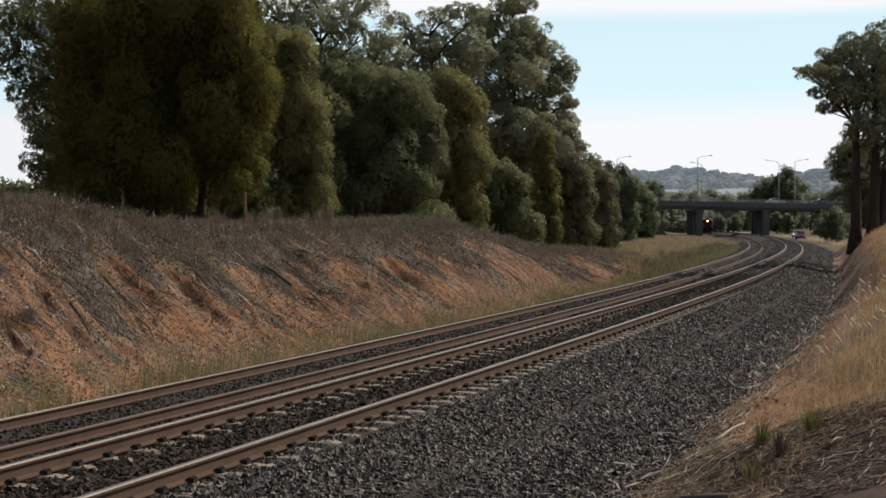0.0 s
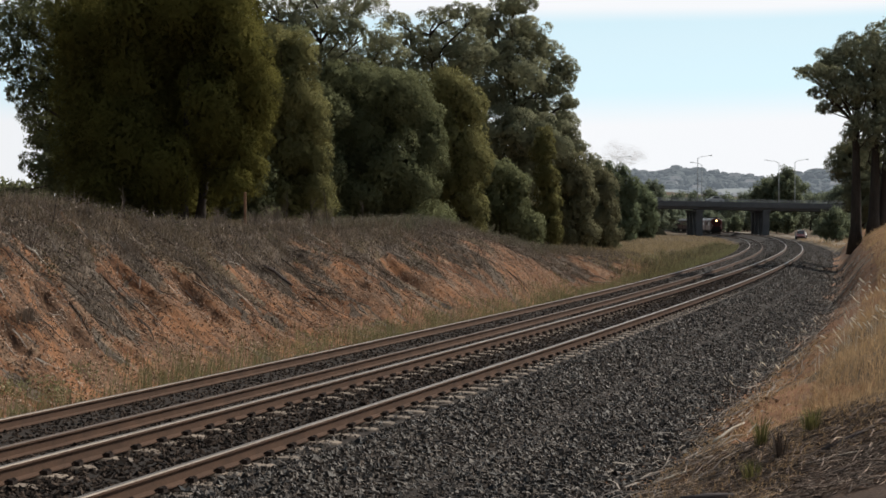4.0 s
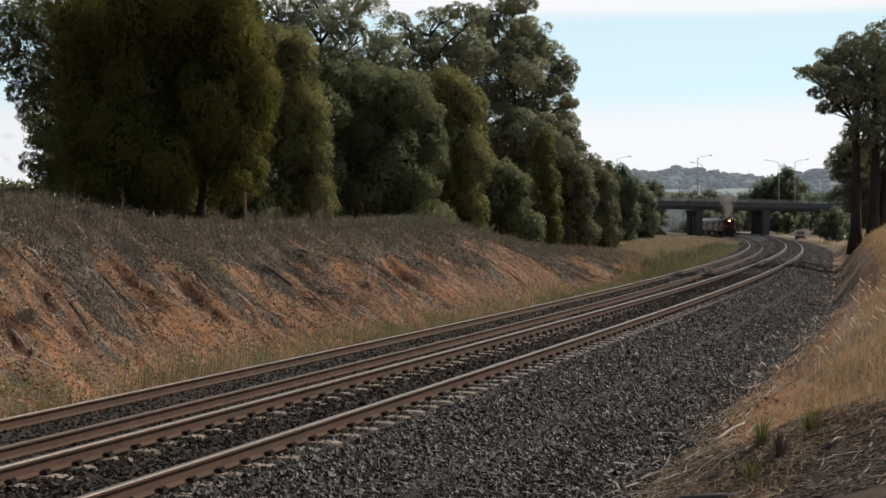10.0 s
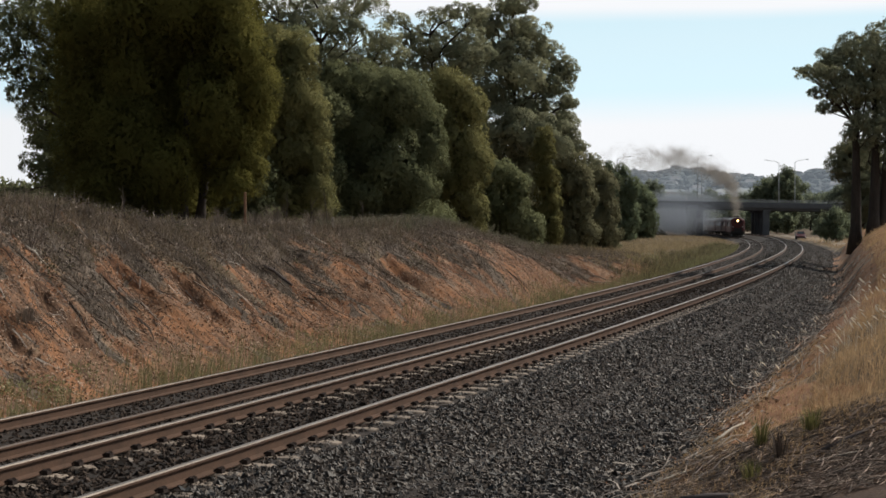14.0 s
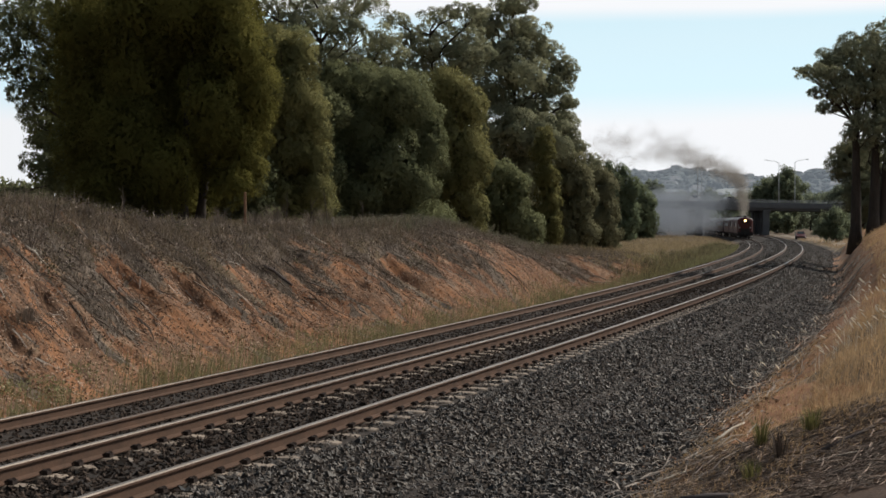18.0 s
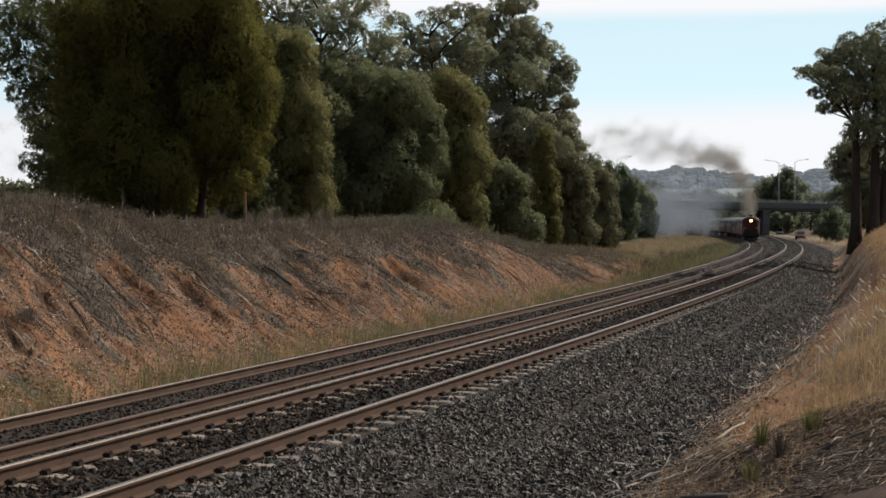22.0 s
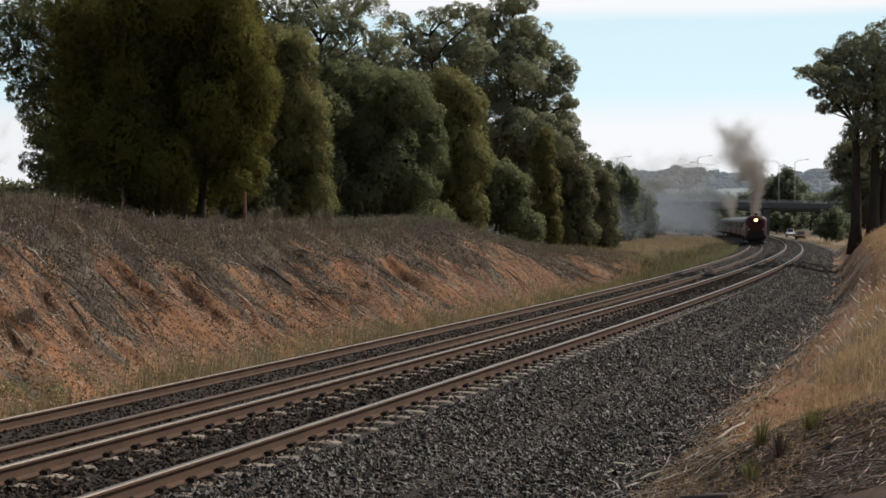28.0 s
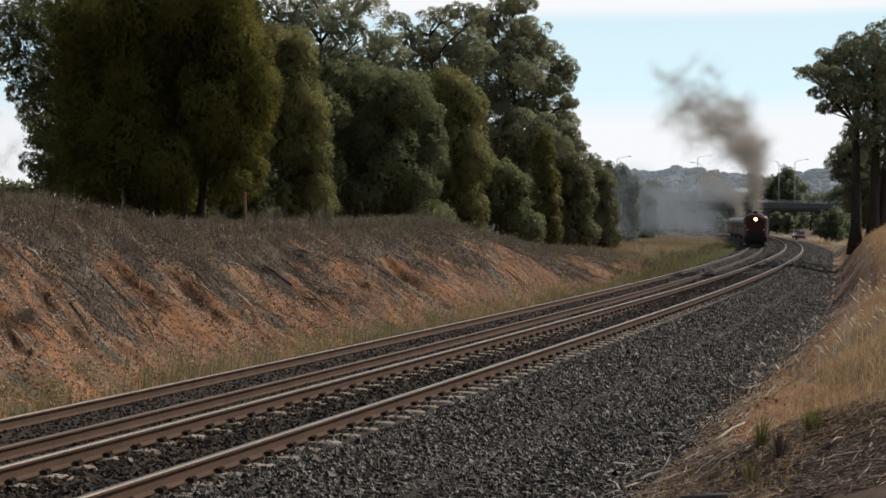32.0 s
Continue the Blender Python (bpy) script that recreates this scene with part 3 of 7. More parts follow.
def build_hills():
    """A wooded ridge closing the view, its distance haze put in as blue-grey glow."""
    m = material("far_woods_haze_glow", (0.2, 0.21, 0.19), 1.0, dark=(0.11, 0.12, 0.12), scale=0.03, fine=0.15, bump=0, emit=(0.44, 0.5, 0.57), emit_strength=0.38,
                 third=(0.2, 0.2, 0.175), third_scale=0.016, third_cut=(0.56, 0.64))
    xs = np.linspace(-900, 1500, 420)
    rows = []
    for k, (d, f) in enumerate(((1150, 0.0), (1300, 0.42), (1420, 0.66), (1520, 0.86), (1600, 1.0), (1750, 0.6))):
        rows.append(np.stack([xs, np.full_like(xs, d), -4 + (ridge_height(xs + 40 * k) + 4 + 1.2 * np.sin(xs * 0.07 + k)) * f], -1))
    co = np.array(rows).reshape(-1, 3)
    i = np.arange(len(co)).reshape(len(rows), -1)
    q = np.stack([i[:-1, :-1], i[:-1, 1:], i[1:, 1:], i[1:, :-1]], -1).reshape(-1, 4)
    tagged(new("backdrop", quick_mesh("backdrop", co, q, [m], smooth=True)), "low wooded hills with blue-grey haze painted in and scattered houses", "hills", kind="structure")
    # woods on the ridge, as rounded clumps with the same haze glow
    w = material("far_trees_haze_glow", (0.1, 0.115, 0.11), 1.0, dark=(0.05, 0.06, 0.065), scale=0.05, fine=0.3, bump=0, island=0.25, emit=(0.44, 0.5, 0.57), emit_strength=0.26)
    rng = np.random.default_rng(31)
    n = 3600
    depth = np.where(rng.random(n) < 0.28, rng.uniform(1570, 1610, n), rng.uniform(1180, 1590, n))
    x = depth * rng.uniform(0.1, 0.3, n)
    f = np.interp(depth, (1150, 1300, 1420, 1520, 1600, 1750), (0, 0.42, 0.66, 0.86, 1.0, 0.6))
    k = np.interp(depth, (1150, 1300, 1420, 1520, 1600, 1750), (0, 1, 2, 3, 4, 5))
    z = -4 + (ridge_height(x + 40 * k) + 4) * f
    keep = rough(x * 0.02, depth * 0.02, 0.2, 6) > -0.12
    x, depth, z = x[keep], depth[keep], z[keep]
    n = len(x)
    r = 1.6 + 4.2 * rng.random(n) ** 2.0
    r = np.where((depth > 1560) & (rng.random(n) < 0.06), rng.uniform(5, 8, n), r)
    ball = bmesh.new()
    bmesh.ops.create_icosphere(ball, subdivisions=2, radius=1.0)
    bv = np.array([v.co[:] for v in ball.verts])
    bf = np.array([[v.index for v in f.verts] for f in ball.faces])
    ball.free()
    co = np.stack([x, depth, z + r * 0.35], -1)[:, None] + bv[None] * (r[:, None, None] * np.array((1.25, 1.25, 0.85))) * rng.uniform(0.72, 1.18, (n, len(bv), 1))
    quads = (bf[None] + (np.arange(n) * len(bv))[:, None, None]).reshape(-1, 3)
    co = co.reshape(-1, 3)
    tagged(new("far_woods", quick_mesh("far_woods", co, quads, [w])), "distant trees on the hills with haze painted in", "woods", kind="stuff")
    # scattered trees on the flat between the bridge and the hills
    n = 420
    depth = rng.uniform(520, 1120, n)
    x = depth * rng.uniform(0.09, 0.3, n)
    z = np.array([ground_at(float(p), float(q)) if q < 700 else -1.0 for p, q in zip(x, depth)])
    r = rng.uniform(2.5, 5.5, n)
    leaf = 120
    d = rng.normal(size=(n, leaf, 3))
    d /= np.linalg.norm(d, axis=2)[..., None]
    p = np.stack([x, depth, z + r * 0.9], -1)[:, None] + d * r[:, None, None] * rng.uniform(0.5, 1, (n, leaf, 1))
    u, v = rng.normal(size=(n, leaf, 3)) * 0.7, rng.normal(size=(n, leaf, 3)) * 0.7
    co = np.stack([p - u, p + v, p + u], 2).reshape(-1, 3)
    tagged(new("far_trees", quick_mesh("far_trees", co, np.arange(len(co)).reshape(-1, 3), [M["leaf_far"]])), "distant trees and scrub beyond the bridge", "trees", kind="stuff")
    # a few pale houses among them, the haze glow on walls and roofs too
    wall = material("house_wall_haze_glow", (0.55, 0.55, 0.55), 0.9, scale=0.5, fine=3, bump=0, emit=(0.44, 0.5, 0.57), emit_strength=0.25)
    roof = material("house_roof_haze_glow", (0.2, 0.2, 0.21), 0.9, scale=0.5, fine=3, bump=0, rand=0.4, emit=(0.44, 0.5, 0.57), emit_strength=0.25)
    first = None
    for k in range(22):
        dd = rng.uniform(1200, 1540)
        xx = dd * rng.uniform(0.125, 0.255)
        kk, ff = float(np.interp(dd, (1150, 1300, 1420, 1520, 1600), (0, 1, 2, 3, 4))), float(np.interp(dd, (1150, 1300, 1420, 1520, 1600), (0, 0.42, 0.66, 0.86, 1.0)))
        zz = -4 + (float(ridge_height(xx + 40 * kk)) + 4) * ff
        at = pose(xx, dd, zz + 1.0, 0, 0, rng.uniform(-30, 30))
        if first is None:
            first = thing("house", (0, 0, 0), "distant pale house among trees on the hill", "house", "houses on the hill")
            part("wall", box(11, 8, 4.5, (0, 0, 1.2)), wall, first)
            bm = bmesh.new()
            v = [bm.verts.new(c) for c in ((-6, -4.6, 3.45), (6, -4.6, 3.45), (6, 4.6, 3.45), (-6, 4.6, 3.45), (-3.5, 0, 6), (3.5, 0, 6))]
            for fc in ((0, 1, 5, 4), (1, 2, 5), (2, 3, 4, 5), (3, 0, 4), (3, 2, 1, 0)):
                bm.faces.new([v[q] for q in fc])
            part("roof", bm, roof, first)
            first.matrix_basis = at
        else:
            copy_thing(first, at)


build_hills()


# ---- trees and plants ----
def leaf_cloud(rng, centres, radii, count, size, shape=1.0, droop=0.0, shell=0.55):
    """Small folded leaves in clumps: corner positions and faces."""
    centres, radii = np.asarray(centres, float), np.asarray(radii, float)
    w = (radii[:, 0] * radii[:, 1] + radii[:, 0] * radii[:, 2])
    which = rng.choice(len(centres), count, p=w / w.sum())
    d = rng.normal(size=(count, 3))
    d /= np.linalg.norm(d, axis=1)[:, None]
    r = shell + (1 - shell) * rng.random(count) ** 0.7
    r = np.where(rng.random(count) < 0.08, r * rng.uniform(1.0, 1.15, count), r)
    p = centres[which] + d * radii[which] * r[:, None]
    u = rng.normal(size=(count, 3))
    u[:, 2] -= droop * 1.5
    u /= np.linalg.norm(u, axis=1)[:, None]
    v = np.cross(u, rng.normal(size=(count, 3)))
    v /= np.linalg.norm(v, axis=1)[:, None] + 1e-9
    L = (size * rng.uniform(0.6, 1.5, count))[:, None]
    W = L * (0.42 / shape)
    out = d / radii[which]
    out /= np.linalg.norm(out, axis=1)[:, None]
    n = np.cross(u, v)
    v = np.where(((n * out).sum(1) < 0)[:, None], -v, v)
    n = np.cross(u, v)
    out = out * 0.95 + n * 0.1 + np.array((0, 0, 0.12))
    out /= np.linalg.norm(out, axis=1)[:, None]
    co = np.stack([p - u * L * 0.5, p + v * W * 0.5, p + u * L * 0.5, p - v * W * 0.5], 1).reshape(-1, 3)
    return co, np.arange(count * 4).reshape(-1, 4)[:, ::-1], np.repeat(out, 4, axis=0)


def build_tree(name, at, tall, wide, kind, tau, mat, label, category="tree", seed=1, size=0.2, trunks=1, bare=0.2, lean=0.0, group="", clear=None, girth=1.0):
    """A tree: tapered trunk, limbs to each clump, crown of small leaves. kind: cone, round, gum, column, weep. tau: how dense."""
    rng = np.random.default_rng(seed)
    tr = thing(name, at, label, category, group)
    low = clear if clear is not None else bare * tall
    heads = {"cone": 30, "round": 20, "gum": 34, "weep": 20}[kind]
    fat = 1.35 if kind == "gum" and tau > 3.0 else 1.0
    each = {"cone": 6, "round": 7, "gum": 4, "weep": 6}[kind]
    cs, rs = [], []
    span = tall - low
    for i in range(heads):
        f = (i + 0.2 + 0.6 * rng.random()) / heads
        ang = i * 2.4 + rng.uniform(-0.5, 0.5)
        if kind == "cone":
            rad = min(1.0, 0.66 + 1.2 * f) * (1.0 if f < 0.75 else max(0.1, 1 - ((f - 0.75) / 0.27) ** 1.7))
        elif kind == "gum":
            rad = math.sqrt(max(0.12, 1 - abs(1.75 * f - 0.8) ** 2.2))
        else:
            rad = math.sqrt(max(0.08, 1 - abs(1.42 * f - 0.46) ** 3.2))
        hr = wide * {"cone": rng.uniform(0.15, 0.22), "gum": rng.uniform(0.09, 0.2), "round": rng.uniform(0.18, 0.25), "weep": rng.uniform(0.18, 0.26)}[kind] * fat
        k = rng.uniform(0.8, 1.08) if rng.random() < (0.6 if kind == "gum" else 0.75) else rng.uniform(0.1, 0.7)
        reach = max(0.0, wide * 0.5 * rad - hr * 0.8) * k
        z = low + hr * 0.6 + f * max(0.1, span - hr * 1.3)
        c = Vector((math.cos(ang) * reach + lean * f, math.sin(ang) * reach, z))
        tallness = {"gum": 0.75, "round": 0.95}.get(kind, 1.5)
        for e in range(each):
            d = Vector(rng.normal(size=3))
            d.normalize()
            d.z = d.z * tallness + 0.25
            br = hr * rng.uniform(0.36, 0.62)
            cs.append(tuple(c + d * (hr - br * 0.8)))
            rs.append((br, br, br * (0.75 if kind == "gum" else (1.35 if kind in ("cone", "weep") else 1.0))))
        cs.append(tuple(c))
        rs.append((hr * 0.62, hr * 0.62, hr * 0.55 * tallness))
    for t in range(trunks):
        a0 = t * 2.1 + seed
        bx, by = (0.0, 0.0) if trunks == 1 else (math.cos(a0) * 0.05 * wide, math.sin(a0) * 0.05 * wide)
        top = 0.82 * tall
        r0 = girth * 0.02 * tall / (1 if trunks == 1 else 1.2)
        pts = [(bx * (1 + 2.2 * q) + lean * q * 0.8 + 0.02 * tall * math.sin(3 * q + seed + t), by * (1 + 2.2 * q) + 0.02 * tall * math.sin(2.4 * q + 1 + t), -0.3 + q * top) for q in np.linspace(0, 1, 8)]
        part("trunk", tube(pts, [r0 * (1.35 - 0.25 * min(q * 8, 1)) * (1 - 0.8 * q) for q in np.linspace(0, 1, 8)], 9), M["bark"], tr, smooth=True)
    step = 8 if kind == "gum" else 14
    for c, r in list(zip(cs, rs))[each::step]:
        zz = max(low * 0.6, c[2] - 0.5 * math.hypot(c[0], c[1]) - 0.05 * tall)
        q = zz / (0.82 * tall)
        st = Vector((lean * q * 0.8 + 0.02 * tall * math.sin(3 * q + seed), 0.02 * tall * math.sin(2.4 * q + 1), zz))
        en = Vector(c)
        mid = st.lerp(en, 0.5) + Vector((0, 0, -0.03 * tall)) + Vector(rng.normal(size=3) * 0.012 * tall)
        rr = 0.0075 * tall
        part("limb", tube([st, mid, en], [rr, rr * 0.65, rr * 0.25], 6), M["bark"], tr, smooth=True)
    area = size * size * 0.6 / 2
    leaves = int(2 * tau * wide * span * 0.7 / area * 0.8)
    co, q, nn = leaf_cloud(rng, cs, rs, leaves, size, 0.7 if kind != "gum" else 0.85, 0.9 if kind in ("gum", "weep") else 0.35, 0.15)
    # broad inner sprays keep the crown from showing through
    inner = int(0.13 * leaves * (0.3 if kind == "gum" else 1.0))
    keep = [i for i in range(len(cs)) if i % (each + 1) == each]
    co2, q2, n2 = leaf_cloud(rng, [cs[i] for i in keep], [tuple(v * 1.35 for v in rs[i]) for i in keep], inner, size * 1.9, 0.7, 0.3, 0.0)
    core = span * 0.42
    co3, q3, n3 = leaf_cloud(rng, [(lean * 0.5, 0, low + span * 0.45)], [(wide * 0.3, wide * 0.3, core)], 0 if kind == "gum" else inner, size * 1.9, 0.7, 0.3, 0.0)
    co, q = np.concatenate([co, co2, co3]), np.concatenate([q, q2 + len(co), q3 + len(co) + len(co2)])
    me = quick_mesh("crown", co, q, [mat], smooth=True)
    me.normals_split_custom_set_from_vertices(np.concatenate([nn, n2, n3]).tolist())
    cr = new("crown", me)
    cr.parent = tr
    return tr


# each kind of crown: leaf length and width (in thousandths of the distance it is seen from), puffs on a lobe, puff size, how dense, how open inside
CROWNS = {"dense": (2.5, 0.5, 22, 0.46, 2.9, 1.0), "weep": (1.9, 0.62, 20, 0.44, 3.1, 1.0), "gum": (1.7, 0.66, 17, 0.42, 3.2, 0.9), "open": (1.6, 0.62, 13, 0.42, 2.5, 0.3)}


def crown_leaves(rng, centres, radii, kind, grain):
    """Leaves gathered in puffs over the surface of each lobe: corners and outward normals."""
    ll, lw, puffs, fat, dense, core = CROWNS[kind]
    out_p, out_n, out_s = [], [], []
    for c, r in zip(centres, radii):
        mean = (r[0] * r[1] * r[2]) ** (1 / 3)
        n = int(puffs * rng.uniform(0.8, 1.2))
        d = rng.normal(size=(n * 3, 3))
        d[:, 2] += 0.2
        d /= np.linalg.norm(d, axis=1)[:, None]
        keep = []
        for i in range(len(d)):
            if all(d[i] @ d[j] < 0.8 for j in keep) and len(keep) < n:
                keep.append(i)
        d = d[keep]
        pr = mean * fat * rng.uniform(0.65, 1.25, len(d))
        pc = c + d * (r - 0.55 * pr[:, None]) * rng.uniform(0.82, 1.06, (len(d), 1))
        if kind in ("weep", "dense"):
            pc[:, 2] -= 0.25 * pr
        total = int(dense * 3.3 * r[0] * r[2] / (0.5 * ll * lw * grain * grain))
        which = rng.choice(len(d), total, p=pr ** 2 / (pr ** 2).sum())
        e = rng.normal(size=(total, 3)) + 0.55 * d[which] + np.array((0, 0, 0.3))
        e /= np.linalg.norm(e, axis=1)[:, None]
        rad = pr[which] * (0.5 + 0.5 * rng.random(total) ** 0.6) * np.where(rng.random(total) < 0.1, rng.uniform(1.0, 1.3, total), 1.0)
        tall = {"weep": 1.25, "dense": 1.3, "gum": 0.8, "open": 0.75}[kind]
        p = pc[which] + e * rad[:, None] * np.array((1, 1, tall))
        out_p.append(p)
        out_n.append(0.62 * e + 0.5 * d[which])
        out_s.append(np.ones(total))
        m = int(core * 0.07 * total)
        g = rng.normal(size=(m, 3))
        g /= np.linalg.norm(g, axis=1)[:, None]
        out_p.append(c + g * r * 0.68 * rng.random((m, 1)) ** 0.4)
        out_n.append(g)
        out_s.append(np.full(m, 2.8))
    p, nn, sc = np.concatenate(out_p), np.concatenate(out_n), np.concatenate(out_s)
    deep = np.zeros(len(p), bool)
    for c, r in zip(centres, radii):
        deep |= (((p - c) / r) ** 2).sum(1) < 0.3
    keep = ~deep | (sc > 2)
    p, nn, sc = p[keep], nn[keep], sc[keep]
    n = len(p)
    nn /= np.linalg.norm(nn, axis=1)[:, None]
    u = rng.normal(size=(n, 3)) + 0.5 * nn
    u[:, 2] -= {"weep": 1.3, "dense": 0.9, "gum": 1.0, "open": 0.9}[kind]
    u /= np.linalg.norm(u, axis=1)[:, None]
    v = np.cross(u, nn + 0.8 * rng.normal(size=(n, 3)))
    v /= np.linalg.norm(v, axis=1)[:, None] + 1e-9
    L = (ll * grain * rng.uniform(0.6, 1.4, n) * sc)[:, None]
    W = (lw * grain * rng.uniform(0.7, 1.3, n) * sc * np.where(sc > 2, 1.6, 1.0))[:, None]
    flip = (np.cross(u, v) * nn).sum(1) < 0
    v = np.where(flip[:, None], -v, v)
    co = np.stack([p - u * L * 0.5, p + v * W * 0.5, p + u * L * 0.5, p - v * W * 0.5], 1).reshape(-1, 3)
    return co, np.arange(n * 4).reshape(-1, 4)[:, ::-1], np.repeat(nn, 4, axis=0)


def lobe_tree(x, y, kind, mat, label, lobes, trunks=((0.0, 0.0),), girth=1.0, grain=1.0):
    """A tree of crown lobes (offset, height above datum, half-width, half-height) on forked trunks (offset at base, lean to the top)."""
    rng = np.random.default_rng(int(abs(x) * 100 + y))
    base = ground_at(x, y)
    tr = thing("tree", (x, y, base), label, "tree", "trees along the cutting" if y < 200 and x < 15 else "")
    lobes = np.array(lobes)
    if kind == "weep":
        # a skirt of low foliage down to the grass
        span, mean, tall = np.ptp(lobes[:, 0]) * 0.5 + 0.6, lobes[:, 0].mean(), lobes[:, 1].max() - base
        lobes = np.concatenate([lobes, [(mean + k * span, base + 0.09 * tall, span * 0.5, 0.11 * tall) for k in (-0.6, 0.0, 0.6)]])
    half = max(0.5, (lobes[:, 0].max() - lobes[:, 0].min()) * 0.5)
    mid = (lobes[:, 0].max() + lobes[:, 0].min()) * 0.5
    dy = rng.uniform(-1, 1, len(lobes)) * np.sqrt(np.maximum(0.05, 1 - ((lobes[:, 0] - mid) / (half * 1.15)) ** 2)) * half * 0.55
    if kind == "weep":
        dy[-3:] = 0.35 * half
    centres = np.stack([lobes[:, 0], dy, lobes[:, 1] - base], -1)
    radii = np.stack([lobes[:, 2], lobes[:, 2], lobes[:, 3]], -1) * 1.12
    top = float((centres[:, 2] + radii[:, 2]).max())
    stems = []
    for k, (x0, lean) in enumerate(trunks):
        r0 = girth * (0.012 * top + 0.03)
        q = np.linspace(0, 1, 9)
        foot = ground_at(x + x0, y + 0.3 * k) - base - 0.3
        pts = [(x0 + lean * f + 0.02 * top * math.sin(4 * f + k + x) * f, 0.3 * k + 0.02 * top * math.sin(3 * f + 1 + k) * f, foot + f * (0.86 * top - foot)) for f in q]
        part("trunk", tube(pts, [r0 * (1.0 + 0.5 * max(0, 1 - f * 9)) * (1 - 0.82 * f) for f in q], 10), M["bark"], tr, smooth=True)
        stems.append(np.array(pts))
    for c, r in zip(centres, radii):
        st = min(stems, key=lambda a: float(np.abs(a[:, 0] - c[0]).min()))
        want = max(0.18 * top, c[2] - 0.75 * math.hypot(c[0] - st[4, 0], c[1]) - 0.4 * r[2])
        i = int(np.argmin(np.abs(st[:, 2] - want)))
        a, b = Vector(st[i]), Vector(c)
        if (b - a).length < 0.3:
            continue
        kink = Vector(rng.normal(size=3)) * 0.07 * (b - a).length
        rr = 0.003 * top + 0.011 * (b - a).length
        m1, m2 = a.lerp(b, 0.35) + kink + Vector((0, 0, 0.06 * (b - a).length)), a.lerp(b, 0.7) - kink * 0.6
        li = part("limb", tube([a, m1, m2, b], [rr, rr * 0.75, rr * 0.5, rr * 0.2], 6), M["bark"], tr, smooth=True)
        if kind in ("open", "gum"):
            for _ in range(3):
                e = Vector(rng.normal(size=3))
                e.normalize()
                tip = b + Vector((e.x * r[0], e.y * r[1], abs(e.z) * r[2])) * 0.9
                part("twig", tube([m2, m2.lerp(tip, 0.55) + kink * 0.4, tip], [rr * 0.35, rr * 0.25, rr * 0.08], 5), M["bark"], li, smooth=True)
    co, q, nn = crown_leaves(rng, centres, radii, kind, y * 0.001 * grain)
    me = quick_mesh("crown", co, q, [mat], smooth=True)
    me.normals_split_custom_set_from_vertices(nn.tolist())
    cr = new("crown", me)
    cr.parent = tr
    return tr


def line_tree(s, off, *a, **k):
    p = spot(s, off)
    return build_tree(k.pop("name", "tree"), (p.x, p.y, ground_z(s, off)), *a, **k)


def ray_tree(bearing, depth, *a, **k):
    x = bearing * depth
    return build_tree(k.pop("name", "tree"), (x, depth, ground_at(x, depth)), *a, **k)


def blades(name, label, category, n, rng, where, tall, width, mat, bend=0.4, ground=True):
    """Grass or brush as thin bent blades."""
    s, o, scale = where(rng, n)
    x, y = along(s, o)
    z = height(s, o) - 0.02
    h = tall * rng.uniform(0.45, 1.3, n) * scale
    a = rng.uniform(0, 6.28, n)
    bl = rng.normal(0, bend, n) * h
    dx, dy = np.cos(a) * bl + 0.12 * h, np.sin(a) * bl
    w = width * rng.uniform(0.6, 1.4, n)
    wx, wy = np.cos(a + 1.57) * w, np.sin(a + 1.57) * w
    p0 = np.stack([x - wx, y - wy, z], -1)
    p1 = np.stack([x + wx, y + wy, z], -1)
    p2 = np.stack([x + dx * 0.35 + wx * 0.8, y + dy * 0.35 + wy * 0.8, z + h * 0.6], -1)
    p3 = np.stack([x + dx * 0.35 - wx * 0.8, y + dy * 0.35 - wy * 0.8, z + h * 0.6], -1)
    p4 = np.stack([x + dx, y + dy, z + h * (1 - 0.25 * np.minimum(1, np.abs(bl / h)))], -1)
    co = np.stack([p0, p1, p2, p3, p4], 1).reshape(-1, 3)
    b = (np.arange(n) * 5)[:, None]
    f = np.concatenate([b + [0, 1, 2], b + [0, 2, 3], b + [3, 2, 4]], 1).reshape(-1, 3)
    return tagged(new(name, quick_mesh(name, co, f, [mat])), label, category, kind="stuff")


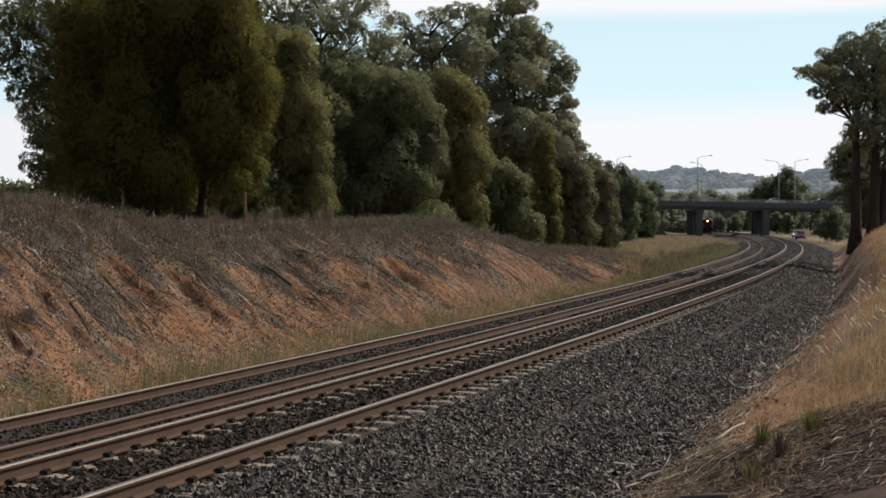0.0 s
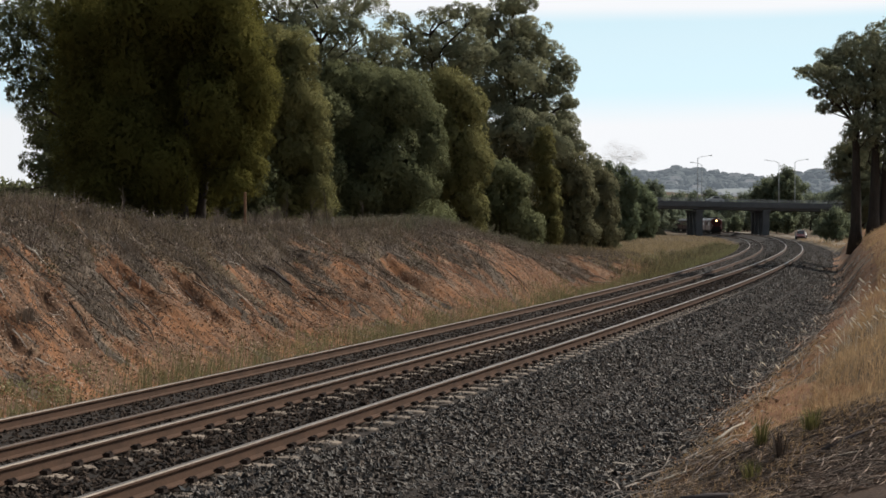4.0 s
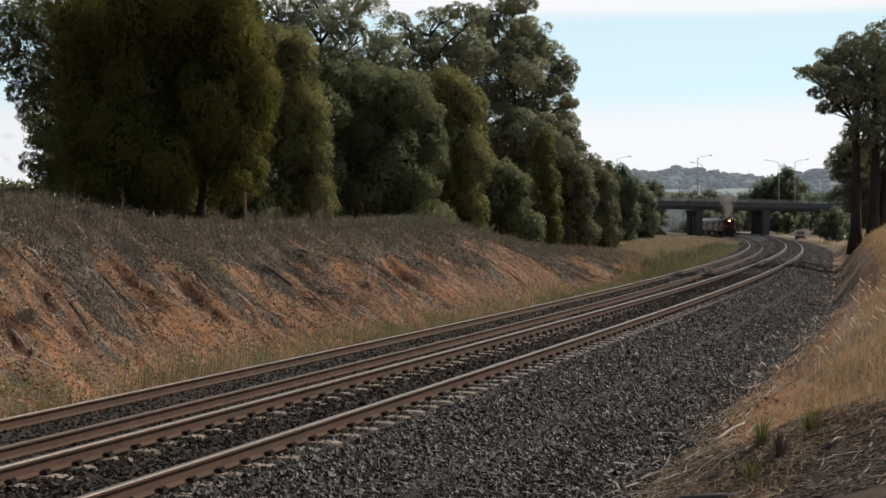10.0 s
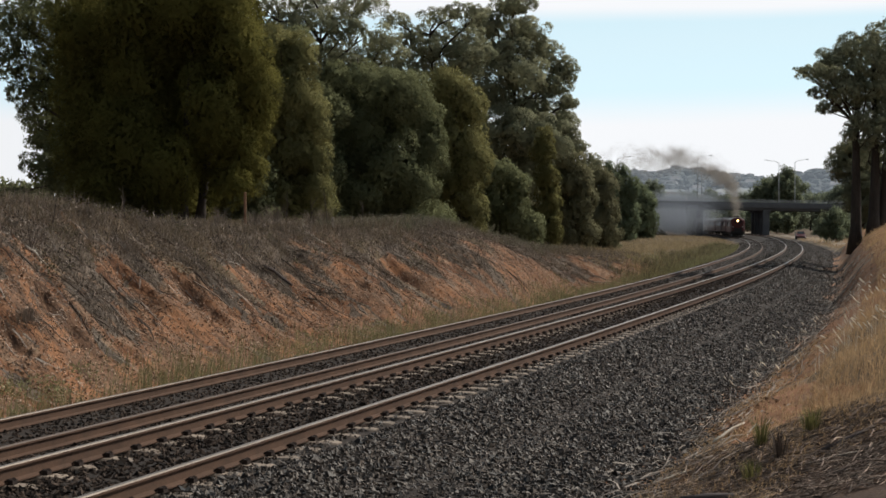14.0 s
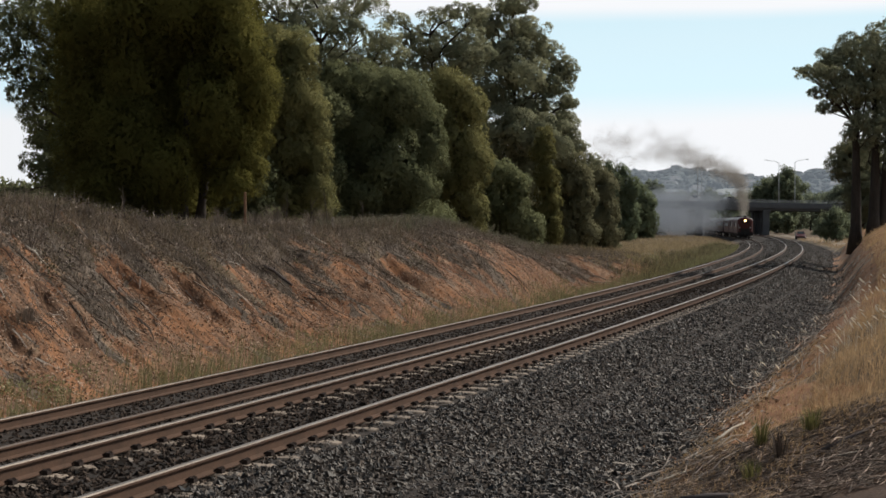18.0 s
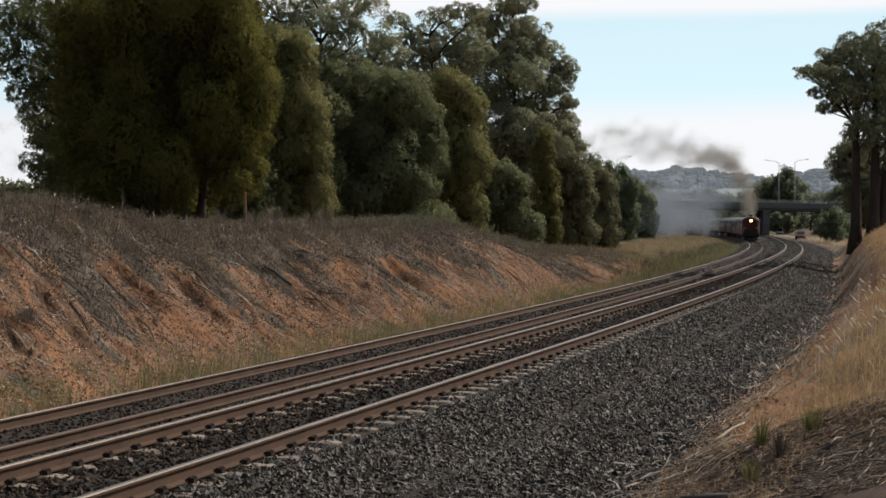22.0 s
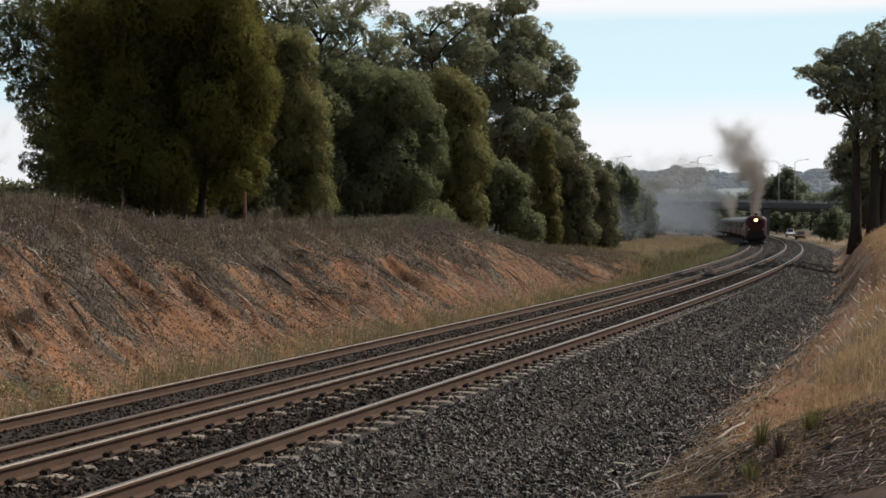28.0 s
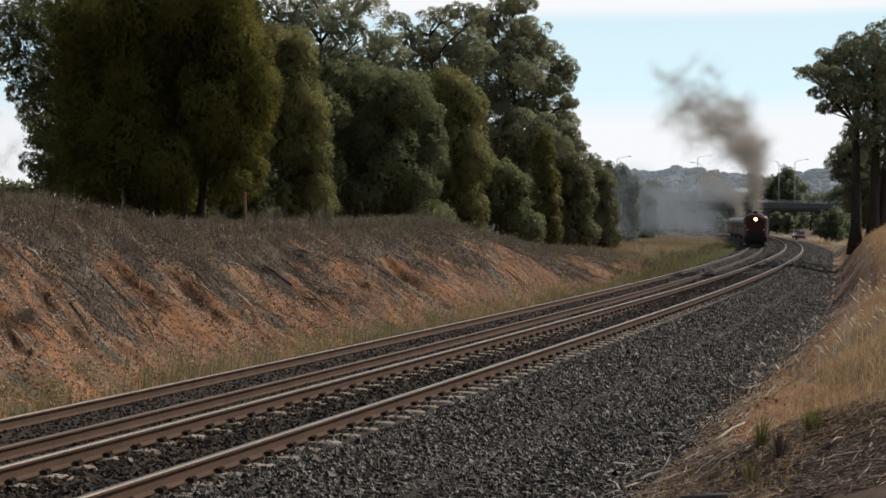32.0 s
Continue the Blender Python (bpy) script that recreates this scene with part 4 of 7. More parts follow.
def sticks(name, label, n, rng, where, long, thick, mat, lift=0.015):
    """Fallen sticks and bark strips lying on the ground: where() gives arc lengths, offsets and directions."""
    s, o, ang = where(rng, n)
    L = long * rng.uniform(0.3, 1.4, n)
    ds, do = np.cos(ang) * L / 2, np.sin(ang) * L / 2
    xa, ya = along(s - ds, o - do)
    xb, yb = along(s + ds, o + do)
    za, zb = height(s - ds, o - do) + lift + 0.1 * L * rng.random(n) ** 3, height(s + ds, o + do) + lift + 0.25 * L * rng.random(n) ** 3
    A, B = np.stack([xa, ya, za], -1), np.stack([xb, yb, zb], -1)
    Cm = (A + B) / 2 + rng.normal(size=(n, 3)) * (L * 0.05)[:, None] + [0, 0, 0.01]
    d = B - A
    u = np.cross(d, rng.normal(size=(n, 3)))
    u /= np.linalg.norm(u, axis=1)[:, None] + 1e-9
    v = np.cross(d, u)
    v /= np.linalg.norm(v, axis=1)[:, None] + 1e-9
    r = (thick * rng.uniform(0.5, 1.5, n))[:, None]
    tri = [(u, 1.0), (-0.5 * u + 0.87 * v, 1.0), (-0.5 * u - 0.87 * v, 1.0)]
    co = np.stack([A + w * r for w, _ in tri] + [Cm + w * r * 0.9 for w, _ in tri] + [B + w * r * 0.4 for w, _ in tri], 1).reshape(-1, 3)
    q = np.array([(0, 1, 4, 3), (1, 2, 5, 4), (2, 0, 3, 5), (3, 4, 7, 6), (4, 5, 8, 7), (5, 3, 6, 8)])
    f = (q[None] + (np.arange(n) * 9)[:, None, None]).reshape(-1, 4)
    return tagged(new(name, quick_mesh(name, co, f, [mat])), label, "sticks", kind="stuff")


# ---- the wood along the cutting's top ----
def build_wood():
    lobe_tree(-13.86, 60, "open", M["leaf_green"], "leafy dark green tree with open branches and sky gaps",
              [(-0.8, 3.7, 0.6, 0.5), (-0.6, 4.7, 0.6, 0.6), (-1.2, 6.7, 0.6, 0.5), (-2.1, 10.0, 1.0, 0.8), (-0.8, 10.2, 1.0, 0.7), (-2.4, 8.2, 0.6, 0.6), (-1.2, 8.5, 0.9, 0.8), (-0.3, 9.3, 0.8, 0.8), (-1.8, 7.1, 0.6, 0.4), (-0.6, 7.2, 0.8, 0.7), (-1.5, 6.2, 0.7, 0.5), (-1.4, 5.3, 0.5, 0.3), (-0.5, 5.5, 0.8, 0.8), (-1.0, 4.4, 0.7, 0.6), (-0.1, 4.0, 0.7, 0.7), (0.3, 6.4, 0.7, 1.3), (-2.1, 9.1, 0.8, 0.7), (-1.4, 9.8, 0.8, 0.7), (-0.3, 4.9, 0.7, 0.8), (-1.2, 7.8, 0.8, 0.5), (-0.2, 8.1, 0.8, 0.8), (-1.9, 3.3, 0.6, 0.3)])
    lobe_tree(-9.28, 57, "dense", M["leaf_dark"], "massive dark feathery she-oak with low sweeping branches",
              [(-3.5, 9.0, 1.2, 1.4), (-3.5, 7.0, 1.0, 1.4), (-3.4, 5.0, 1.1, 1.4), (-2.5, 3.7, 1.2, 1.0), (-1.6, 9.6, 1.3, 1.6), (-1.6, 7.2, 1.3, 1.7), (-1.6, 4.9, 1.3, 1.5), (0.2, 9.8, 1.3, 1.6), (0.2, 7.2, 1.3, 1.7), (0.2, 5.1, 1.2, 1.5), (-0.9, 3.5, 1.1, 0.8), (1.6, 10.0, 1.0, 1.2), (2.1, 8.3, 1.0, 1.1), (2.5, 6.9, 0.9, 1.2), (1.9, 5.1, 0.8, 1.0), (1.7, 3.7, 0.8, 0.7), (1.2, 6.2, 1.0, 1.5), (1.2, 8.4, 1.0, 1.5), (2.7, 5.6, 0.5, 0.9), (-0.4, 4.2, 1.1, 1.2), (2.4, 4.2, 0.6, 0.7), (-0.4, 8.4, 1.2, 1.4), (-2.5, 6.0, 1.0, 1.4), (-2.5, 8.0, 1.0, 1.2)], trunks=((-0.7, -1.2), (0.0, 0.3), (0.5, 1.0)), girth=1.3)
    lobe_tree(-6.8, 68, "weep", M["leaf_olive"], "rounded olive tree with hanging foliage",
              [(-0.4, 9.7, 1.0, 0.9), (0.7, 9.1, 0.9, 1.0), (0.2, 7.6, 1.3, 1.3), (1.1, 6.7, 0.9, 1.1), (0.0, 5.7, 1.1, 1.4), (1.0, 5.0, 0.8, 0.9), (0.4, 4.2, 0.8, 0.7), (-0.6, 4.2, 0.9, 1.1), (1.3, 3.7, 0.7, 1.0), (-0.7, 7.4, 0.9, 1.2), (-0.8, 6.0, 0.7, 1.1), (1.4, 5.0, 0.6, 1.0), (0.1, 3.3, 1.1, 0.9)])
    lobe_tree(-3.27, 78, "weep", M["leaf_green"], "broad grey-green rounded tree with drooping edges",
              [(-0.7, 9.0, 1.6, 1.0), (1.0, 8.4, 1.5, 1.2), (2.0, 7.0, 1.3, 1.4), (-1.7, 7.9, 1.0, 1.3), (-0.4, 6.7, 1.8, 1.5), (2.4, 5.6, 1.0, 1.2), (0.9, 4.8, 1.7, 1.5), (-1.5, 5.1, 1.3, 1.5), (2.0, 4.0, 1.0, 0.9), (-0.4, 3.5, 1.3, 0.9), (-2.1, 9.4, 0.8, 0.6), (0.4, 7.6, 1.6, 1.4), (1.0, 3.5, 1.4, 1.1), (2.9, 6.5, 0.5, 0.7), (1.5, 2.6, 1.1, 0.5)])
    lobe_tree(-7.89, 100, "open", M["leaf_gum"], "tall grey-green gum tree with open airy crown",
              [(-3.2, 15.5, 1.3, 0.7), (-1.3, 15.9, 1.3, 0.8), (0.0, 14.4, 1.4, 1.0), (-1.7, 13.8, 1.1, 0.7), (1.4, 15.3, 1.3, 0.8), (1.1, 12.9, 1.3, 0.9), (3.2, 13.6, 1.6, 0.9), (2.8, 15.6, 1.4, 0.7), (4.6, 12.7, 1.2, 0.7), (0.0, 11.9, 1.8, 1.2), (-0.7, 16.8, 2.1, 0.8), (1.8, 14.0, 1.2, 0.8), (-0.7, 12.8, 1.3, 0.8), (3.5, 12.4, 1.4, 0.8), (-2.8, 14.4, 1.2, 0.8), (1.8, 11.7, 1.4, 0.9), (-1.8, 14.9, 1.1, 0.6), (4.4, 13.8, 0.8, 0.5)])
    lobe_tree(-0.95, 112, "open", M["leaf_gum"], "tall grey-green gum tree with bare forked limbs showing",
              [(-2.4, 16.2, 1.0, 0.6), (-1.4, 14.9, 1.1, 0.6), (0.5, 16.6, 1.3, 0.7), (-0.7, 13.7, 1.6, 0.9), (1.2, 14.9, 1.4, 0.9), (2.1, 16.9, 1.0, 0.7), (0.1, 12.2, 1.8, 1.1), (2.4, 13.3, 1.4, 1.2), (2.8, 15.3, 1.2, 0.8), (-2.8, 12.6, 1.6, 1.0), (1.2, 11.1, 1.6, 1.2), (-0.8, 15.4, 1.0, 0.6), (1.6, 13.8, 1.4, 1.0), (-1.4, 12.8, 1.4, 0.9), (0.0, 14.4, 1.1, 0.6), (3.2, 14.2, 1.3, 0.9), (3.4, 16.6, 0.9, 0.6)])
    lobe_tree(0.91, 92, "weep", M["leaf_olive"], "dense olive tree with drooping foliage",
              [(-0.7, 9.8, 1.4, 1.2), (0.5, 8.9, 1.2, 1.2), (-0.4, 6.9, 1.4, 1.6), (0.8, 5.6, 1.0, 1.5), (-0.1, 4.3, 1.2, 1.5), (0.7, 3.0, 0.9, 1.0)])
    lobe_tree(5.33, 125, "gum", M["leaf_gum"], "large spreading gum tree with dense grey-green crown",
              [(0.0, 18.8, 1.9, 0.8), (-1.9, 17.4, 1.9, 1.1), (1.1, 17.1, 1.8, 1.1), (-1.0, 15.2, 2.2, 1.5), (2.4, 15.6, 1.5, 1.2), (4.1, 14.2, 1.1, 1.1), (-3.2, 14.6, 1.8, 1.5), (0.7, 13.4, 2.4, 1.5), (3.2, 12.9, 1.6, 1.0), (4.3, 11.5, 0.8, 0.6), (-1.9, 12.0, 2.0, 1.6), (1.5, 11.1, 2.4, 1.5), (3.7, 10.0, 1.5, 1.0), (-0.2, 9.0, 2.4, 1.9), (2.3, 8.5, 2.1, 1.8), (4.5, 8.9, 0.9, 0.8), (-1.9, 8.0, 1.6, 2.0), (1.1, 5.9, 2.2, 2.2), (-1.1, 5.0, 1.8, 2.2)])
    lobe_tree(3.52, 98, "weep", M["leaf_green"], "low bushy grey-green tree",
              [(-0.2, 5.1, 1.2, 0.9), (1.0, 4.1, 0.8, 1.2), (-0.6, 3.1, 1.2, 1.2), (0.6, 2.5, 1.0, 1.0), (1.7, 1.9, 1.0, 1.0)])
    lobe_tree(7.39, 114, "weep", M["leaf_yellow"], "slim yellow-green tree with drooping foliage",
              [(-0.3, 7.5, 0.8, 1.4), (-0.1, 5.5, 0.8, 1.5), (0.2, 3.5, 0.8, 1.5), (0.1, 1.8, 0.9, 1.1), (-0.7, 1.2, 1.0, 0.8)])
    lobe_tree(10.17, 130, "weep", M["leaf_row"], "brownish olive tree with drooping foliage",
              [(-0.3, 7.2, 1.6, 1.1), (-0.1, 5.1, 1.6, 1.8), (0.1, 2.8, 1.6, 1.9), (1.1, 4.2, 1.0, 2.6), (-0.5, 1.3, 1.5, 1.0), (1.2, 1.4, 1.2, 1.0)])
    lobe_tree(14.39, 147, "weep", M["leaf_row"], "dense dark green tree",
              [(-0.4, 6.4, 1.4, 1.0), (0.4, 4.5, 1.1, 2.0), (-0.1, 2.6, 1.7, 1.8), (-1.1, 3.7, 1.1, 2.1), (0.3, 1.3, 1.6, 1.0), (1.1, 2.7, 0.7, 1.3)])
    lobe_tree(14.65, 165, "gum", M["leaf_gum"], "grey-green gum tree behind the row",
              [(-0.8, 9.8, 1.2, 0.8), (0.8, 8.4, 0.9, 0.8), (0.2, 7.1, 1.5, 1.4), (-0.3, 4.7, 1.4, 2.1)])
    lobe_tree(26.54, 240, "weep", M["leaf_cone"], "dark green pointed tree",
              [(-1.7, 10.0, 1.0, 1.2), (-1.2, 7.3, 1.7, 2.1), (-1.2, 3.7, 1.9, 2.5), (0.3, 9.0, 1.1, 1.7), (0.5, 5.1, 1.5, 2.9), (1.7, 6.7, 1.0, 2.2), (1.7, 2.9, 1.4, 2.2), (-0.2, 1.4, 2.0, 1.4), (-1.5, 5.8, 0.8, 2.5)])
    lobe_tree(35.74, 285, "weep", M["leaf_cone"], "dark green tree at the end of the row",
              [(-1.2, 8.0, 1.3, 1.4), (-0.2, 5.3, 1.8, 2.4), (1.0, 2.6, 1.6, 2.0), (-1.2, 2.6, 1.6, 2.2), (1.2, 5.3, 1.0, 1.6), (0.0, 1.0, 2.2, 1.2)])
    lobe_tree(25.83, 96, "open", M["leaf_gum"], "tall gum tree with dark trunks and layered crown",
              [(-2.0, 12.3, 1.2, 0.6), (-0.7, 13.1, 1.3, 0.7), (0.8, 13.6, 1.5, 0.8), (0.4, 12.7, 1.6, 0.7), (-1.7, 12.0, 1.4, 0.7), (0.0, 11.4, 1.5, 0.8), (-4.2, 11.2, 0.7, 0.4), (-3.1, 10.8, 0.9, 0.6), (-2.2, 10.0, 1.1, 0.7), (-0.7, 10.0, 0.9, 0.5), (-2.7, 9.1, 0.7, 0.3), (-1.5, 9.2, 0.7, 0.3), (1.8, 10.5, 1.7, 1.6), (-0.4, 7.9, 0.9, 0.6), (0.8, 7.7, 1.3, 1.2), (1.4, 12.5, 1.4, 1.0), (2.8, 8.8, 1.7, 2.0), (-1.3, 7.9, 0.4, 0.5), (-2.6, 11.5, 0.8, 0.5), (-0.9, 10.8, 1.0, 0.5), (-1.6, 10.0, 0.8, 0.5), (0.2, 9.5, 1.1, 0.9), (0.4, 6.4, 0.9, 1.0), (1.3, 6.1, 1.0, 1.4), (-2.0, 11.3, 1.4, 0.9), (-0.6, 12.4, 1.4, 0.9), (-1.3, 10.6, 1.1, 0.7), (-0.1, 10.5, 1.4, 1.0), (-3.0, 10.0, 0.8, 0.5), (-2.2, 9.3, 0.8, 0.4), (-0.9, 9.3, 0.9, 0.4), (0.4, 8.5, 1.0, 1.0), (-0.1, 7.1, 0.7, 0.9), (-3.7, 11.2, 0.6, 0.4), (-1.1, 8.3, 0.7, 0.6), (-1.7, 7.4, 0.5, 0.4), (-0.6, 7.3, 0.7, 0.6)], trunks=((-0.1, 0.2), (0.45, 0.9), (-1.0, 0.25), (1.1, 0.6)), girth=2.0)
    lobe_tree(26.56, 103, "gum", M["leaf_gum"], "middle-sized gum tree among the tall trunks",
              [(-1.0, 5.9, 0.9, 1.1), (0.4, 6.6, 1.3, 0.9), (1.7, 4.9, 1.4, 1.7), (0.1, 4.8, 0.9, 0.9), (-0.6, 7.0, 0.7, 0.5), (3.0, 4.6, 1.5, 2.2), (0.9, 3.5, 1.2, 1.5), (-0.4, 3.8, 0.7, 0.9)])
    lobe_tree(-13.43, 84, "gum", M["leaf_dark"], "dense dark tree deep inside the wood",
              [(-5.3, 8.0, 2.4, 2.7), (-5.3, 4.4, 2.4, 1.8), (-0.9, 8.0, 2.7, 3.3), (0.0, 12.1, 2.4, 2.4), (3.0, 10.1, 2.1, 2.7), (3.6, 5.6, 2.4, 2.4), (-3.8, 12.1, 2.4, 2.4), (-0.9, 3.9, 2.4, 1.5)], grain=1.7)
    lobe_tree(-4.87, 96, "gum", M["leaf_green"], "dense dark green tree deep inside the wood",
              [(-4.7, 11.2, 2.0, 2.4), (-2.7, 8.8, 2.4, 2.4), (-2.7, 4.7, 2.4, 2.0), (0.7, 9.5, 2.4, 2.0), (3.4, 8.1, 2.0, 2.4), (1.7, 4.7, 2.7, 2.0), (-1.4, 3.7, 2.0, 1.4), (5.4, 4.4, 1.7, 2.0)], grain=1.7)
    lobe_tree(5.52, 135, "gum", M["leaf_green"], "dark green tree behind the big gum",
              [(-4.3, 10.0, 2.4, 2.9), (-2.4, 5.2, 2.9, 2.9), (0.0, 4.8, 2.9, 2.9), (1.9, 3.3, 2.4, 2.4), (4.0, 6.7, 1.7, 2.4), (-5.2, 12.4, 1.9, 1.9)], grain=1.7)
    line_tree(73.4, -20.0, 7.1, 4.9, "round", 2.3, M["leaf_green"], "dense dark tree inside the wood", seed=655, size=0.13, bare=0.00)
    line_tree(54.8, -20.0, 2.9, 3.7, "round", 2.3, M["leaf_dark"], "low dark bush inside the wood", seed=340, size=0.10, bare=0.00)
    line_tree(63.8, -19.0, 3.4, 2.6, "round", 2.3, M["leaf_green"], "low dark bush inside the wood", seed=590, size=0.12, bare=0.00)
    line_tree(82.7, -19.5, 5.2, 6.5, "round", 2.3, M["leaf_green"], "low dense dark tree inside the wood", seed=760, size=0.15, bare=0.00)
    line_tree(66.5, -26.0, 13.4, 5.2, "cone", 2.1, M["leaf_dark"], "dark tree inside the wood", seed=320, size=0.12, bare=0.00, trunks=3)
    line_tree(71.8, -24.0, 14.0, 4.5, "cone", 2.1, M["leaf_dark"], "dark tree inside the wood", seed=500, size=0.13, bare=0.00, trunks=3)
    line_tree(87.6, -23.0, 9.5, 5.7, "round", 2.2, M["leaf_green"], "dense dark tree inside the wood", seed=720, size=0.16, bare=0.00)
    line_tree(101.3, -21.0, 10.7, 6.5, "weep", 3.1, M["leaf_olive"], "dense olive tree inside the wood", seed=890, size=0.18, bare=0.00)
    # on the camera's side and beyond the road bridge
    ray_tree(-0.1557, 70, 2.4, 3.2, "round", 4.0, M["leaf_dark"], "low dark bush inside the wood", name="bush", category="bush", seed=181, size=0.12, bare=0.0)
    # leaf_mid and leaf_far here: the haze of distance comes from leaf colour
    ray_tree(0.245, 240, 5.2, 6.6, "round", 4.0, M["leaf_mid"], "broad dark bush beside the side road", name="bush", category="bush", seed=151, size=0.3, bare=0.02)
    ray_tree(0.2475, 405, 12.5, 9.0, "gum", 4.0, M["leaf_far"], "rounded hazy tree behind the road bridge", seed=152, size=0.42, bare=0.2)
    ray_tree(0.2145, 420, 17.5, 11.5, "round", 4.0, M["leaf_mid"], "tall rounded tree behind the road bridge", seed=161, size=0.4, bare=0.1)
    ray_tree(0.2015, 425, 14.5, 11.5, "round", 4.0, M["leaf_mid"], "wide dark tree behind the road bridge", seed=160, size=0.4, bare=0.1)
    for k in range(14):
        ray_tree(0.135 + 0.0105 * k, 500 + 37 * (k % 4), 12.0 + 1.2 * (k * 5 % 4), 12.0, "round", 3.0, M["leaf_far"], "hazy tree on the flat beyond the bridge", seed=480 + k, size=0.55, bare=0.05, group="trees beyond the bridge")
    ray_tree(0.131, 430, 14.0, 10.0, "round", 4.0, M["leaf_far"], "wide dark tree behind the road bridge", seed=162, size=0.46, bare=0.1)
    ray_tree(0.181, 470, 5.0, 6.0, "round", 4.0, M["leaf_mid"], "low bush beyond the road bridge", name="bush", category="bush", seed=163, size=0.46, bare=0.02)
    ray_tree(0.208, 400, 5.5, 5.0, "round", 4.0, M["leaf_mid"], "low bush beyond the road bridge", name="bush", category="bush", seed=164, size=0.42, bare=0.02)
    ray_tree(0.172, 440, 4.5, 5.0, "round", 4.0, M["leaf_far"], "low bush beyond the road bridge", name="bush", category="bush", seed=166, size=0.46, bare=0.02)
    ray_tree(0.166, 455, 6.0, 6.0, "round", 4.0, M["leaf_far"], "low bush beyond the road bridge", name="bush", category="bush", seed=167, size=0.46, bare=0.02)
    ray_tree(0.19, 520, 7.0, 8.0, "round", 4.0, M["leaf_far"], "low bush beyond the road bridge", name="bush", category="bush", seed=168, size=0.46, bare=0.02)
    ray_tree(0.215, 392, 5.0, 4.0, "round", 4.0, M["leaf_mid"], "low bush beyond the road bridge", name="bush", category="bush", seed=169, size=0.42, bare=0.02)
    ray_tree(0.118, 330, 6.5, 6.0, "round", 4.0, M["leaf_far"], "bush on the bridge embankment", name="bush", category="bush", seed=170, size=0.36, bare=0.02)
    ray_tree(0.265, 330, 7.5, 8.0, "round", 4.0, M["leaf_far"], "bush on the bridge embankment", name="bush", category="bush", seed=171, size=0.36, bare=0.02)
    ray_tree(-0.252, 126, 5.0, 6.0, "round", 4.0, M["leaf_green"], "low distant bush on the plateau", name="bush", category="bush", seed=172, size=0.3, bare=0.0)
    ray_tree(-0.281, 122, 5.0, 7.0, "round", 4.0, M["leaf_green"], "low distant bush on the plateau", name="bush", category="bush", seed=173, size=0.3, bare=0.0)
    ray_tree(-0.268, 130, 5.5, 7.0, "round", 4.0, M["leaf_green"], "low distant bush on the plateau", name="bush", category="bush", seed=165, size=0.35, bare=0.02)


build_wood()


M["dry_stem"] = material("dry_stems", (0.3, 0.235, 0.155), 0.9, dark=(0.14, 0.112, 0.08), scale=0.8, fine=12, island=0.45, bump=0, translucent=0.3)
M["dark_stick"] = material("dark_twigs", (0.19, 0.15, 0.12), 0.95, dark=(0.09, 0.07, 0.058), scale=2, fine=20, island=0.5, bump=0)
M["log"] = material("weathered_log", (0.16, 0.135, 0.13), 0.9, dark=(0.08, 0.066, 0.064), scale=3, fine=24, bump=0.6, stretch=(0.3, 1, 1))
M["field_straw"] = material("dull_field_straw", (0.44, 0.34, 0.2), 0.85, dark=(0.25, 0.19, 0.11), scale=0.15, fine=6, island=0.4, bump=0, translucent=0.4)
M["scrub_olive"] = material("olive_brown_scrub", (0.2, 0.17, 0.095), 0.9, dark=(0.09, 0.08, 0.05), scale=1.5, fine=14, island=0.5, bump=0, translucent=0.2)
M["sage"] = material("grey_green_shrub", (0.27, 0.26, 0.175), 0.9, dark=(0.12, 0.118, 0.08), scale=1.5, fine=14, island=0.5, bump=0, translucent=0.25)
M["seed_head"] = material("bleached_seed_heads", (0.85, 0.79, 0.69), 0.75, dark=(0.7, 0.63, 0.53), scale=2, fine=14, island=0.3, bump=0, translucent=0.4)
M["slope_litter"] = material("grey_stem_litter", (0.38, 0.31, 0.25), 0.9, dark=(0.085, 0.068, 0.058), scale=1.5, fine=20, island=0.85, bump=0)
M["tuft"] = material("green_tuft_blades", (0.25, 0.235, 0.09), 0.8, dark=(0.13, 0.125, 0.055), scale=2, fine=12, island=0.45, bump=0, translucent=0.35)


def clumped(rng, n, s_span, t_span, power, clumps, spread):
    """Arc lengths and slope positions gathered into clumps."""
    cs = s_span[0] + (s_span[1] - s_span[0]) * rng.random(clumps) ** power
    ct = rng.uniform(*t_span, clumps)
    w = rng.choice(clumps, n)
    rad = spread * rng.uniform(0.5, 1.5, clumps)
    return cs[w] + rng.normal(size=n) * rad[w], ct[w] + rng.normal(size=n) * rad[w] * 0.16, w


